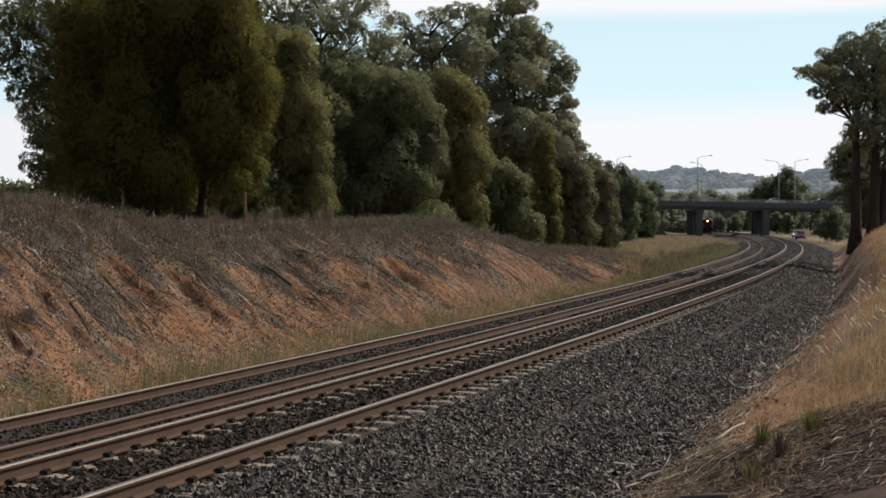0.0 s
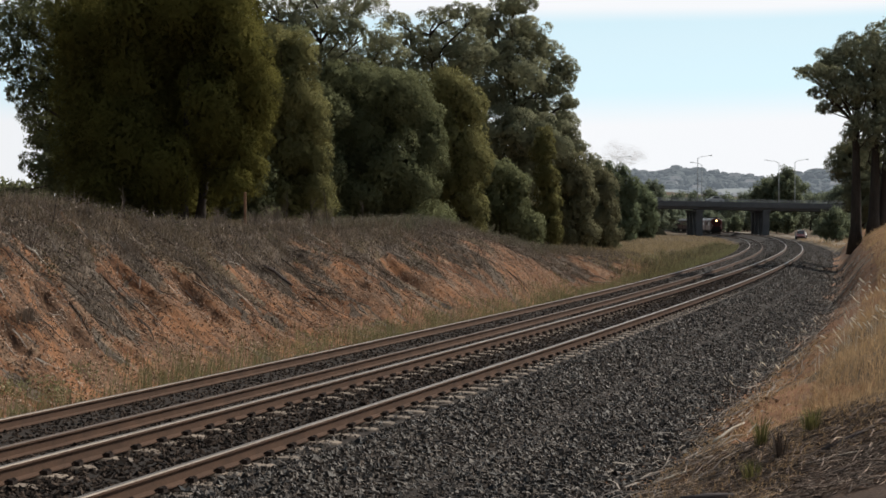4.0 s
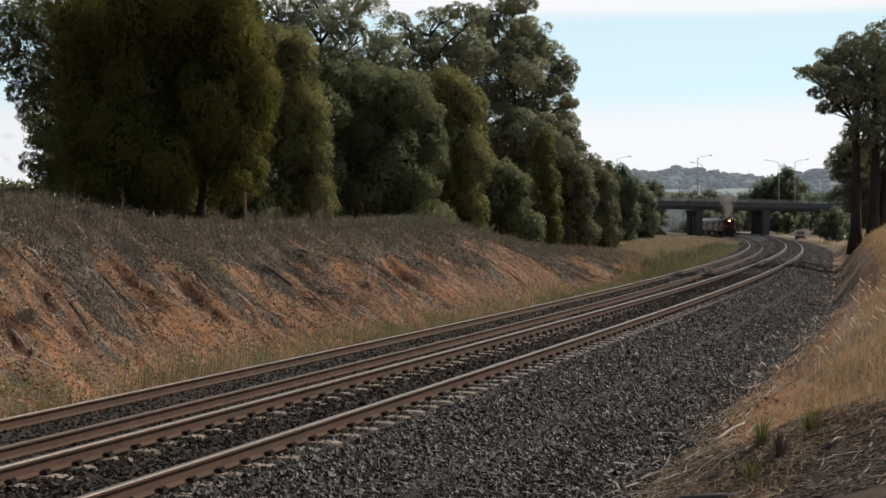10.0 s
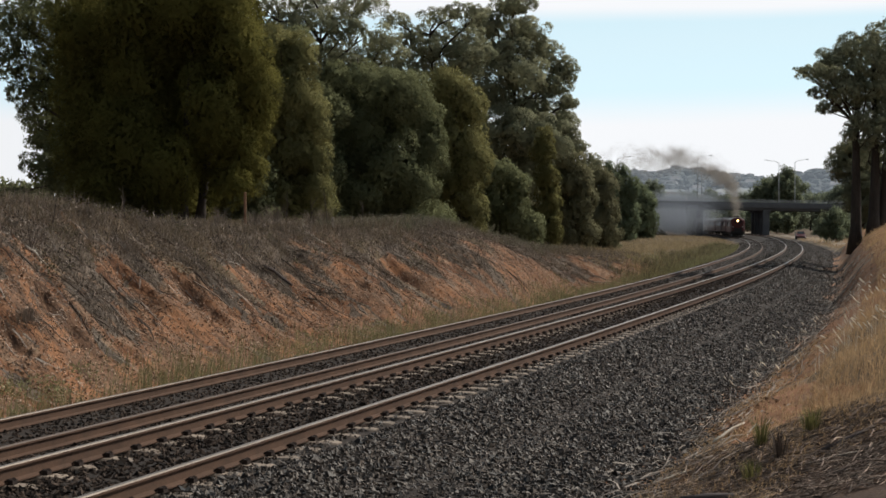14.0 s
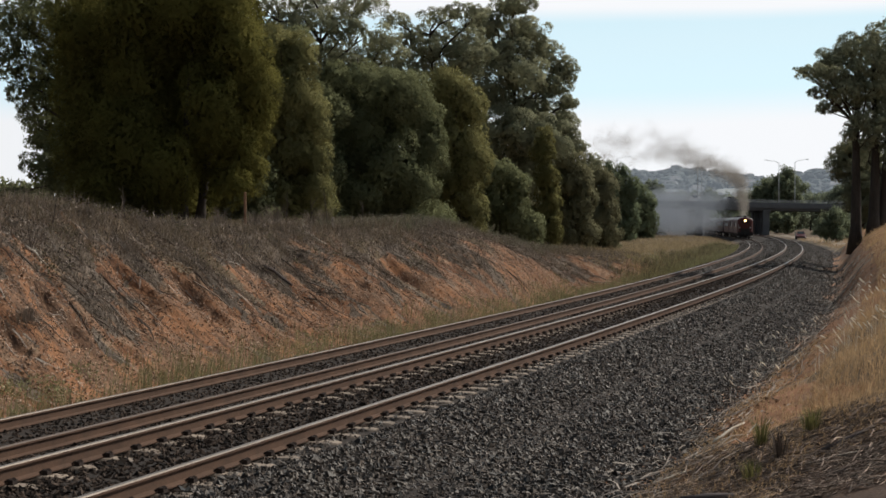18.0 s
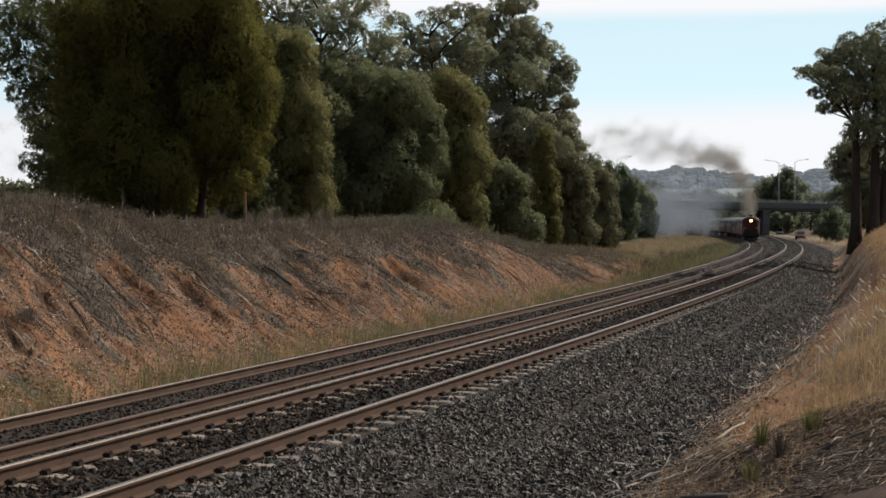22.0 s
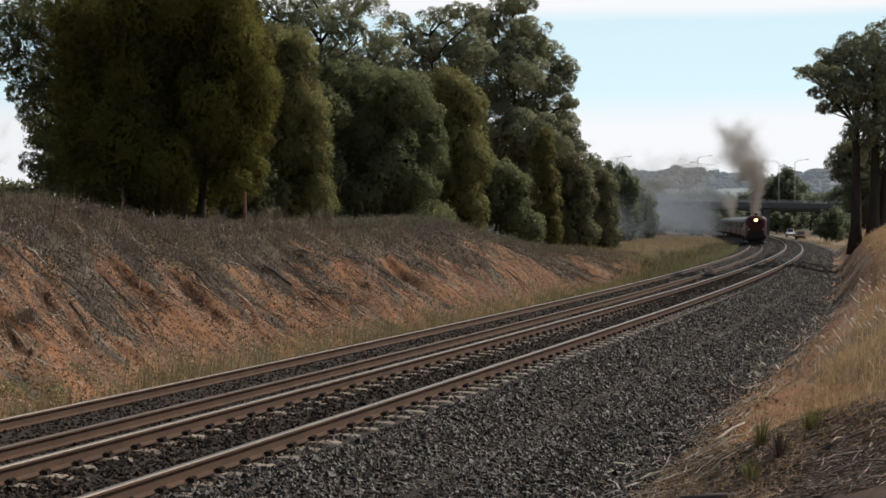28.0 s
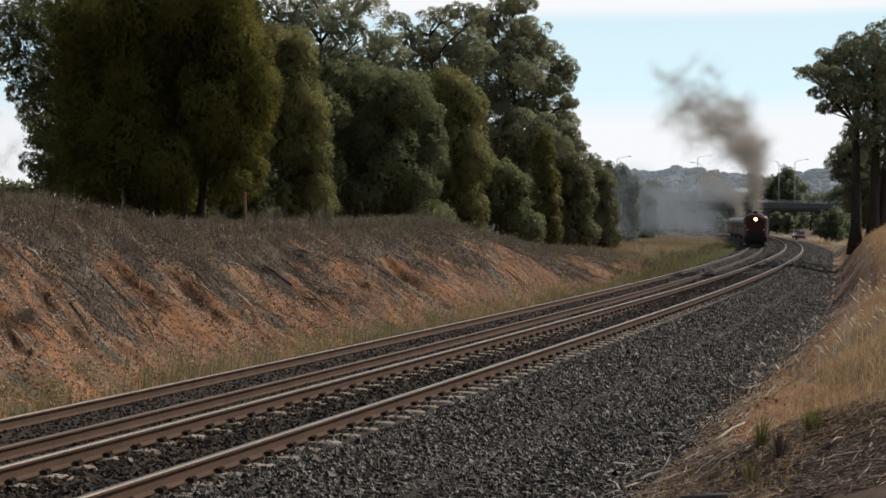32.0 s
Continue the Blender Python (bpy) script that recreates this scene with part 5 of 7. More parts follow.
def build_grass():
    R = np.random.default_rng

    def straw(rng, n):
        s = 19 + 92 * rng.random(n) ** 1.8
        e = np.interp(s, EDGE_S, EDGE_O)
        o = e + 1.55 + 6.0 * rng.random(n) ** 1.2
        keep = np.clip((s - 18) / 5, 0.2, 1)
        return s, o, keep * np.clip((o - e - 0.6) / 1.6, 0.25, 1)
    blades("dry_grass", "tall straw-coloured dry grass on the bank", "grass", 92000, R(7), straw, 0.25, 0.0028, M["straw"], 1.15)

    def matted(rng, n):
        s, o, k = straw(rng, n)
        return s, o, k * 1.25
    blades("straw_stalks", "long bent seed stalks in the dry grass", "grass", 7000, R(17), matted, 0.36, 0.004, M["straw"], 1.3)

    def stubble(rng, n):
        s = 20 + 96 * rng.random(n) ** 1.4
        t = rng.random(n) * 1.05
        return s, -7.3 - 5 * t, np.ones(n)
    blades("slope_stubble", "short dead stubble over the clay slope", "grass", 12000, R(18), stubble, 0.13, 0.005, M["dry_stem"], 1.0)

    def weeds(rng, n):
        s, t, w = clumped(rng, n, (18, 150), (-0.08, 0.1), 1.2, 420, 0.5)
        o = -7.25 - 5 * t + rng.normal(0, 0.3, n)
        return s, np.minimum(o, -6.45), rng.uniform(0.3, 1.0, 420)[w] * np.clip(1.15 - np.abs(o + 7.0) * 0.45, 0.3, 1)
    blades("green_weeds", "thin green weeds along the foot of the cutting", "weeds", 17000, R(8), weeds, 0.68, 0.0045, M["weed"], 0.25)

    def brush(rng, n):
        s, t, w = clumped(rng, n, (24, 122), (0.3, 1.1), 1.3, 900, 0.42)
        keep = rng.random(n) < np.clip(0.5 + 2.2 * slope_cover(s, -7.3 - 5.0 * t), 0.015, 1)
        return s[keep], (-7.3 - 5.0 * t)[keep], (rng.uniform(0.4, 1.2, 900)[w] * np.clip(0.4 + 0.6 * t, 0.3, 1.0))[keep]
    s, o, k = brush(R(9), 78000)
    blades("grey_brush", "grey dead brush and scrub on the cutting slope", "scrub", len(s), R(10), lambda rng, n: (s, o, k), 0.3, 0.005, M["twigs"], 1.2)

    def top(rng, n):
        s, t, w = clumped(rng, n, (22, 125), (0.0, 1.0), 1.4, 1300, 0.55)
        o = -11.2 - 8 * np.abs(t)
        return s, o, rng.uniform(0.5, 1.2, 1300)[w]
    blades("plateau_grass", "dry brown grass on top of the cutting", "grass", 60000, R(11), top, 0.38, 0.006, M["dry_stem"], 0.6)

    def by_the_trees(rng, n):
        return rng.uniform(42, 64, n), -12.2 - 6.0 * rng.random(n), np.ones(n)
    blades("crest_grass", "dry brown grass at the edge of the trees", "grass", 14000, R(36), by_the_trees, 0.3, 0.006, M["dry_stem"], 0.7)

    def green_top(rng, n):
        s, t, w = clumped(rng, n, (55, 96), (0.0, 1.0), 1.0, 150, 0.7)
        return s, -11.7 - 2.5 * np.abs(t), np.ones(n)
    blades("crest_shrubs", "low grey-green shrubs along the crest", "scrub", 9000, R(15), green_top, 0.42, 0.008, M["sage"], 0.6)

    def crest(rng, n):
        s, t, w = clumped(rng, n, (26, 104), (0.0, 1.0), 1.3, 420, 0.5)
        return s, -11.6 - 2.6 * np.abs(t), rng.uniform(0.3, 1.2, 420)[w]
    blades("crest_brush", "tall grey dead brush along the crest", "scrub", 20000, R(31), crest, 0.5, 0.0045, M["twigs"], 0.8)

    def mat_litter(rng, n):
        s, t, w = clumped(rng, n, (22, 112), (0.15, 1.15), 1.4, 700, 0.55)
        keep = rng.random(n) < np.clip(0.5 + 2.2 * slope_cover(s, -7.3 - 5.0 * t), 0.015, 1)
        return s[keep], (-7.3 - 5.0 * t)[keep]
    ls, lo = mat_litter(R(32), 80000)
    blades("dead_litter", "tangled dead stems and bark bits lying on the slope", "litter", len(ls), R(33), lambda rng, n: (ls, lo, np.ones(n)), 0.16, 0.006, M["slope_litter"], 2.2)

    # low rounded scrub over the upper slope and crest
    def scrub(name, label, clumps, count, seed, t_span, mat, r0):
        rng = R(seed)
        cs = 24 + 88 * rng.random(clumps) ** 1.35
        ct = rng.uniform(*t_span, clumps)
        co = -7.3 - 5.0 * ct
        x, y = along(cs, co)
        r = r0 * rng.uniform(0.5, 1.5, clumps)
        c = np.stack([x, y, height(cs, co) + r * 0.25], -1)
        p, q, nn = leaf_cloud(rng, c, np.stack([r * 1.3, r * 1.3, r * 0.75], -1), count, 0.065, 1.0, -0.3, 0.3)
        tagged(new(name, quick_mesh(name, p, q, [mat], smooth=True)), label, "scrub", kind="stuff")
    scrub("dead_scrub", "low grey-brown dead scrub on the cutting's upper slope", 330, 34000, 51, (0.42, 1.35), M["slope_litter"], 0.34)
    scrub("olive_scrub", "low olive-brown scrub on the cutting's upper slope", 120, 11000, 52, (0.55, 1.4), M["scrub_olive"], 0.32)
    scrub("foot_weeds", "low green weeds near the foot of the slope", 70, 7000, 53, (-0.02, 0.16), M["weed"], 0.26)

    # bleached seed heads nodding on thin stalks above the bank and the ballast edge
    rng = R(54)
    n = 210
    hs = 26.5 + 13 * rng.random(n)
    ho = np.interp(hs, EDGE_S, EDGE_O) + np.where(rng.random(n) < 0.14, rng.uniform(-0.4, 0.8, n), rng.uniform(1.3, 3.9, n))
    hx, hy = along(hs, ho)
    hz = height(hs, ho)
    rise = rng.uniform(0.34, 0.62, n)
    foot = np.stack([hx, hy, hz], -1)
    crook = foot + np.stack([rng.normal(0.02, 0.05, n), rng.normal(0, 0.05, n), rise], -1)
    lean = np.stack([rng.uniform(0.5, 1.0, n), rng.normal(0, 0.3, n), -rng.uniform(0.4, 1.2, n)], -1)
    lean /= np.linalg.norm(lean, axis=1)[:, None]
    long = rng.uniform(0.1, 0.19, n)[:, None]
    u = np.cross(lean, (0, 1, 0.2))
    u /= np.linalg.norm(u, axis=1)[:, None]
    v = np.cross(lean, u)
    fat = rng.uniform(0.01, 0.016, n)[:, None]
    ring = [crook + lean * long * 0.4 + (u * math.cos(a) + v * math.sin(a)) * fat for a in (0, 1.57, 3.14, 4.71)]
    co = np.stack([crook] + ring + [crook + lean * long, foot + [0.003, 0, 0], foot - [0.003, 0, 0]], 1).reshape(-1, 3)
    tri = np.array([(0, 1, 2), (0, 2, 3), (0, 3, 4), (0, 4, 1), (5, 2, 1), (5, 3, 2), (5, 4, 3), (5, 1, 4), (6, 7, 0)])
    f = (tri[None] + (np.arange(n) * 8)[:, None, None]).reshape(-1, 3)
    tagged(new("seed_heads", quick_mesh("seed_heads", co, f, [M["seed_head"]])), "bleached nodding seed heads above the dry grass", "grass", kind="stuff")

    def field(rng, n):
        s = 108 + 240 * rng.random(n) ** 1.2
        o = -7.0 - 26 * rng.random(n)
        return s, o, np.ones(n)
    blades("field_grass", "dry pale grass beside the far track", "grass", 24000, R(12), field, 0.4, 0.016, M["field_straw"])

    def far_bank(rng, n):
        s = 48 + 75 * rng.random(n)
        e = np.interp(s, EDGE_S, EDGE_O)
        return s, e + 1.3 + 6.5 * rng.random(n) ** 0.8, rng.uniform(0.5, 1.1, n)
    blades("bank_top_grass", "dry tan grass along the top of the near bank", "grass", 26000, R(60), far_bank, 0.34, 0.007, M["straw"], 0.9)

    def tall_tufts(rng, n):
        s, t, w = clumped(rng, n, (96, 240), (0.0, 1.0), 1.3, 150, 1.1)
        return s, -7.6 - 12 * np.abs(t), rng.uniform(0.5, 1.3, 150)[w]
    blades("pale_tussocks", "pale dry tussocks standing in the field", "grass", 9000, R(61), tall_tufts, 0.5, 0.014, M["field_straw"], 0.5)

    def dark_tufts(rng, n):
        s, t, w = clumped(rng, n, (96, 240), (0.0, 1.0), 1.2, 120, 1.0)
        return s, -6.9 - 2.6 * np.abs(t), rng.uniform(0.5, 1.4, 120)[w]
    blades("olive_weed_clumps", "olive weed clumps beside the far track", "weeds", 9000, R(62), dark_tufts, 0.6, 0.012, M["scrub_olive"], 0.5)

    def verge(rng, n):
        s = 105 + 130 * rng.random(n)
        o = -6.6 - 3.6 * rng.random(n) ** 1.5
        return s, o, np.ones(n)
    blades("verge_weeds", "green weeds beside the far track", "weeds", 7000, R(13), verge, 0.6, 0.012, M["weed"])

    def right(rng, n):
        s = 100 + 200 * rng.random(n)
        e = np.interp(s, EDGE_S, EDGE_O)
        return s, e + 0.8 + 14 * rng.random(n), np.ones(n)
    blades("roadside_grass", "dry grass beside the side road", "grass", 9000, R(14), right, 0.4, 0.016, M["straw"])

    # fallen sticks: down the slope, along the ballast edge and over the littered ground by the camera
    def slope(rng, n):
        s, t, w = clumped(rng, n, (24, 115), (0.1, 1.05), 1.4, 260, 0.6)
        o = -7.4 - 5 * np.clip(t, 0, 1.15)
        away = slope_cover(s, o) < 0.0
        return np.where(away, s + 0.9, s), np.where(away, o - 0.8, o), 1.57 + rng.normal(0, 0.5, n)
    sticks("slope_twigs", "dark dead twigs scattered down the slope", 9000, R(21), slope, 0.24, 0.0045, M["dark_stick"])
    sticks("slope_sticks", "bleached dead sticks scattered down the slope", 5500, R(22), slope, 0.2, 0.006, M["pale_stick"])

    sticks("slope_branches", "broken bleached branches and bark slabs on the slope", 420, R(28), slope, 0.4, 0.015, M["pale_stick"], 0.02)
    sticks("dark_branches", "broken dark branches lying down the slope", 200, R(29), slope, 0.8, 0.02, M["dark_stick"], 0.03)

    def edge_line(rng, n):
        s = 14 + 75 * rng.random(n) ** 1.7
        e = np.interp(s, EDGE_S, EDGE_O)
        return s, e + rng.normal(0.45, 0.36, n), rng.normal(0.3, 0.6, n)
    sticks("edge_sticks", "bleached sticks and bark strips along the ballast edge", 1600, R(23), edge_line, 0.34, 0.008, M["pale_stick"])

    def floor(rng, n):
        s = 14.0 + 7.5 * rng.random(n)
        e = np.interp(s, EDGE_S, EDGE_O)
        return s, e + 0.3 + 3.6 * rng.random(n), rng.uniform(0, 6.28, n)
    sticks("bark_litter", "fallen bark strips and sticks on dark littered ground", 7000, R(24), floor, 0.22, 0.0034, M["litter"])
    sticks("bark_strips", "broad curled bark strips on littered ground", 1100, R(27), floor, 0.26, 0.006, M["litter"])
    sticks("twig_litter", "dark fallen twigs on littered ground", 8000, R(25), floor, 0.18, 0.004, M["dark_stick"])

    def short_dry(rng, n):
        s = 13 + 22 * rng.random(n) ** 1.4
        e = np.interp(s, EDGE_S, EDGE_O)
        return s, e + 0.2 + 1.7 * rng.random(n), np.ones(n)
    blades("short_dry_grass", "short dry grass on the soil beside the ballast", "grass", 17000, R(35), short_dry, 0.11, 0.003, M["straw"], 1.0)

    def gravel_trash(rng, n):
        s = 14 + 50 * rng.random(n) ** 1.5
        e = np.interp(s, EDGE_S, EDGE_O)
        return s, e - 1.6 * rng.random(n) ** 2, rng.uniform(0, 6.28, n)
    sticks("stray_sticks", "pale leaves and sticks strewn over the ballast", 260, R(26), gravel_trash, 0.16, 0.006, M["pale_stick"], 0.05)


build_grass()


def tuft(s, o, tall, n, wide, seed, mat, label):
    """One clump of upright blades."""
    rng = np.random.default_rng(seed)
    p = spot(s, o, ground_z(s, o) - 0.02)
    tu = thing("grass_tuft", p, label, "grass tuft", "green tufts on the littered ground")
    a = rng.uniform(0, 6.28, n)
    r = wide * 0.5 * rng.random(n) ** 0.7
    h = tall * rng.uniform(0.5, 1.1, n)
    out = rng.uniform(0.1, 0.5, n) * h
    x, y = np.cos(a) * r * 0.5, np.sin(a) * r * 0.5
    w = 0.004
    wx, wy = -np.sin(a) * w, np.cos(a) * w
    z0 = np.zeros(n)
    co = np.stack([np.stack([x - wx, y - wy, z0], -1), np.stack([x + wx, y + wy, z0], -1),
                   np.stack([x + np.cos(a) * out * 0.4 + wx, y + np.sin(a) * out * 0.4 + wy, h * 0.65], -1), np.stack([x + np.cos(a) * out * 0.4 - wx, y + np.sin(a) * out * 0.4 - wy, h * 0.65], -1),
                   np.stack([x + np.cos(a) * out, y + np.sin(a) * out, h], -1)], 1).reshape(-1, 3)
    b = (np.arange(n) * 5)[:, None]
    f = np.concatenate([b + [0, 1, 2], b + [0, 2, 3], b + [3, 2, 4]], 1).reshape(-1, 3)
    bl = new("tussock", quick_mesh("tussock", co, f, [mat]))
    tagged(bl, kind="stuff")
    bl.parent = tu
    return tu


tuft(19.85, 5.96, 0.36, 110, 0.26, 1, M["tuft"], "upright green grass tuft among bark litter")
tuft(20.21, 6.46, 0.33, 120, 0.36, 2, M["tuft"], "olive-green grass tuft beside dry grass")
tuft(18.76, 5.98, 0.25, 70, 0.42, 3, M["tuft"], "sparse green grass tuft among sticks")
tuft(19.35, 6.2, 0.32, 70, 0.25, 4, M["dark_stick"], "dead brown grass tuft")
tuft(29.6, -9.1, 0.3, 300, 1.6, 5, M["twigs"], "dark dry shrub on the clay slope")


def dead_bush(s, o, tall, n, wide, seed):
    b = tuft(s, o, tall, n, wide, seed, M["twigs"], "dead reddish-grey bush on the crest")
    b.name = "dead_bush"
    return tagged(b, "dead reddish-grey bush on the crest", "bush", "dead bushes on the crest")


for k, (s, o, h, w) in enumerate(((47.5, -13.2, 0.8, 0.9), (49.8, -13.0, 0.7, 0.8), (52.4, -13.4, 0.9, 1.1), (54.6, -12.9, 0.75, 0.8), (57.0, -13.3, 0.8, 1.0), (44.5, -12.6, 0.5, 0.7), (37.2, -12.0, 0.45, 0.6))):
    dead_bush(s, o, h, 240, w, 80 + k)


def fallen_log(s, o, length, r, turn, label, mat):
    p = spot(s, o, ground_z(s, o) + r * 0.6)
    lg = thing("log", p, label, "log", rz=turn)
    part("trunk", tube([(-length / 2, 0, 0), (-length * 0.2, 0.03, 0.02), (length * 0.2, -0.03, 0.03), (length / 2, 0.02, 0)], [r * 0.8, r, r * 0.9, r * 0.6], 12), mat, lg, smooth=True)
    part("branch_stub", tube([(length * 0.15, 0, r * 0.4), (length * 0.22, 0.06, r * 1.9)], [r * 0.3, r * 0.2], 7), mat, lg)
    return lg


fallen_log(18.2, 5.85, 1.0, 0.045, 3, "dark weathered log lying in bark litter", M["log"])


def laid_branch(s0, o0, s1, o1, r, label, mat):
    """A branch lying on the slope from one plan point to another, with a stub."""
    a, b = spot(s0, o0, ground_z(s0, o0) + r * 0.7), spot(s1, o1, ground_z(s1, o1) + r * 0.7)
    lg = thing("log", a, label, "log")
    d = b - a
    m1, m2 = d * 0.35 + Vector((0.6, 0, 0.8)) * r, d * 0.7 + Vector((-0.7, 0.5, 0.7)) * r
    part("trunk", tube([(0, 0, 0), m1, m2, d], [r, r * 0.95, r * 0.8, r * 0.5], 10), mat, lg, smooth=True)
    part("branch_stub", tube([m1, m1 + Vector((0.04, 0.05, r * 2.5))], [r * 0.35, r * 0.2], 6), mat, lg)
    return lg


M["bone_stick"] = material("white_bleached_wood", (0.58, 0.53, 0.45), 0.8, dark=(0.32, 0.28, 0.23), scale=4, fine=30, bump=0.2)
laid_branch(30.75, -11.3, 30.95, -9.6, 0.055, "weathered grey log lying down the slope", M["log"])
laid_branch(22.79, 5.0, 23.64, 5.34, 0.022, "white bleached stick lying on orange soil", M["bone_stick"])
laid_branch(46.15, -11.2, 46.25, -10.3, 0.05, "grey dead branch lying on the slope", M["log"])
laid_branch(32.6, -10.9, 32.85, -10.5, 0.04, "short white piece of dead wood on the slope", M["bone_stick"])
laid_branch(51.5, -12.2, 52.3, -11.5, 0.05, "pale dead branch lying near the crest", M["bone_stick"])
laid_branch(57.4, -10.9, 57.6, -9.9, 0.035, "bleached dead branch lying on the slope", M["pale_stick"])
laid_branch(19.2, 6.6, 19.8, 7.6, 0.02, "dark curved branch lying in bark litter", M["log"])
laid_branch(18.6, 6.1, 18.9, 7.0, 0.018, "bleached branch lying in bark litter", M["pale_stick"])
laid_branch(19.7, 4.75, 20.3, 5.2, 0.014, "bleached stick at the edge of the ballast", M["bone_stick"])


def dead_sapling(s, o, tall, seed):
    """A leafless sapling with forked twigs."""
    rng = np.random.default_rng(seed)
    p = spot(s, o, ground_z(s, o) - 0.03)
    sp = thing("dead_sapling", p, "thin leafless grey sapling on the crest", "sapling", "dead saplings")
    lean = rng.normal(0, 0.12, 2) * tall
    pts = [(lean[0] * q, lean[1] * q, tall * q) for q in (0, 0.35, 0.7, 1)]
    part("stem", tube(pts, [0.02, 0.016, 0.011, 0.005], 6), M["dark_stick"], sp)
    for k in range(7):
        q = rng.uniform(0.3, 0.9)
        st = Vector((lean[0] * q, lean[1] * q, tall * q))
        en = st + Vector((rng.normal(0, 0.2), rng.normal(0, 0.2), rng.uniform(0.15, 0.4))) * tall * 0.6
        part("twig", tube([st, st.lerp(en, 0.5) + Vector((0, 0, -0.02)), en], [0.008, 0.006, 0.003], 4), M["dark_stick"], sp)
    return sp


for k, (s, o, h) in enumerate(((39.5, -12.2, 0.9), (52.5, -13.0, 1.3), (53.8, -12.6, 1.1), (56.5, -13.0, 1.5), (44.0, -13.0, 0.8), (34.5, -11.4, 0.8), (33.0, -11.0, 0.7), (61.0, -13.2, 1.0))):
    dead_sapling(s, o, h, 300 + k)


def marker_post(s, o, tall, wide, mat, label):
    p = spot(s, o, ground_z(s, o) - 0.05)
    po = thing("post", p, label, "post")
    part("shaft", box(wide, wide, tall, (0, 0, tall / 2), wide * 0.12), mat, po)
    part("cap", box(wide * 1.1, wide * 1.1, wide * 0.4, (0, 0, tall + wide * 0.2), wide * 0.1), mat, po)
    return po


M["post_wood"] = material("orange_brown_post", (0.33, 0.18, 0.1), 0.85, dark=(0.2, 0.11, 0.07), scale=5, fine=40, bump=0.3)
marker_post(50.3, -13.55, 1.25, 0.08, M["post_wood"], "orange-brown timber post on the crest")
marker_post(55.4, -12.4, 0.5, 0.07, M["pale_stick"], "short pale marker post on the crest")


# ---- road bridge, lamps and road ----
BRIDGE_Y = 366.0


def build_bridge():
    br = thing("road_bridge", (64.0, BRIDGE_Y, 0), "grey concrete road bridge with steel railing over the tracks", "bridge", rz=0)
    tilt = pose(0, 0, 0, 0, 1.1, 0)
    deck = part("deck", box(62, 17, 1.06, (0, 8.5, 5.93), 0.05), M["bridge"], br)
    deck.matrix_basis = tilt
    for y in (0.25, 16.75):
        b = part("parapet", box(62, 0.4, 0.2, (0, y, 6.55), 0.04), M["bridge"], br)
        b.matrix_basis = tilt
        r = part("railing", box(62, 0.08, 0.09, (0, y, 7.3), 0.02), M["steel"], br)
        r.matrix_basis = tilt
        mid = part("railing", box(62, 0.06, 0.07, (0, y, 6.93), 0.02), M["steel"], br)
        mid.matrix_basis = tilt
        post = None
        for k in range(32):
            m = tilt @ pose(-30.5 + k * 1.97, y, 6.6)
            if post is None:
                post = part("railing_post", box(0.09, 0.09, 0.62, (0, 0, 0.31), 0.01), M["steel"], br)
                post.matrix_basis = m
            else:
                shared("railing_post", post, m, br)
    for k in range(6):
        g = part("girder", box(61.6, 0.9, 0.55, (0, 1.4 + k * 2.84, 5.14), 0.05), M["bridge"], br)
        g.matrix_basis = tilt
    for x in (-5.3, 10.0):
        part("crosshead", box(1.9, 15.6, 0.6, (x, 8.4, 4.55), 0.08), M["bridge"], br)
        for y in (2.0, 6.4, 10.8, 14.8):
            part("pier_column", box(1.6, 1.3, 6.2, (x, y, 1.2), 0.12), M["bridge"], br)
    # sloping abutments
    for sx, x in ((-1, -20.0), (1, 31.0)):
        bm = bmesh.new()
        co = [(x - sx * 8, -1.5), (x + sx * 2, -1.5), (x + sx * 2, 19), (x - sx * 8, 19)]
        z0 = [-1.6] * 4
        v = [bm.verts.new((cx, cy, z)) for (cx, cy), z in zip(co, z0)]
        u = [bm.verts.new((x + (sx * 2 if i in (1, 2) else -sx * 0.5), cy, 4.6)) for i, (cx, cy) in enumerate(co)]
        bm.faces.new(v)
        bm.faces.new(u)
        for i in range(4):
            bm.faces.new((v[i], v[(i + 1) % 4], u[(i + 1) % 4], u[i]))
        bmesh.ops.recalc_face_normals(bm, faces=bm.faces[:])
        part("abutment", bm, M["bank_grass"], br, "grassed abutment slope")
    return br


build_bridge()


def build_embankment():
    """Earth ramps that carry the road up to the bridge."""
    for name, x0, x1 in (("embankment", -700.0, 42.2), ("embankment", 93.0, 800.0)):
        xs = np.linspace(x0, x1, 90)
        ys = np.array([-12.0, -1.0, 0.2, 16.8, 18, 30])
        zs = np.array([-2.0, 5.9, 6.44, 6.44, 5.9, -2.0])
        X, Yy = np.meshgrid(xs, ys, indexing="ij")
        Z = np.broadcast_to(zs, X.shape) + 0.25 * rough(X, Yy) * (np.abs(Yy - 8.5) > 8.6)
        co = np.stack([X, Yy + BRIDGE_Y, Z], -1).reshape(-1, 3)
        i = np.arange(len(co)).reshape(X.shape)
        q = np.stack([i[:-1, :-1], i[1:, :-1], i[1:, 1:], i[:-1, 1:]], -1).reshape(-1, 4)
        tagged(new(name, quick_mesh(name, co, q, [M["bank_grass"]], smooth=True)), "grassy road embankment leading to the bridge", "embankment", kind="structure")


build_embankment()


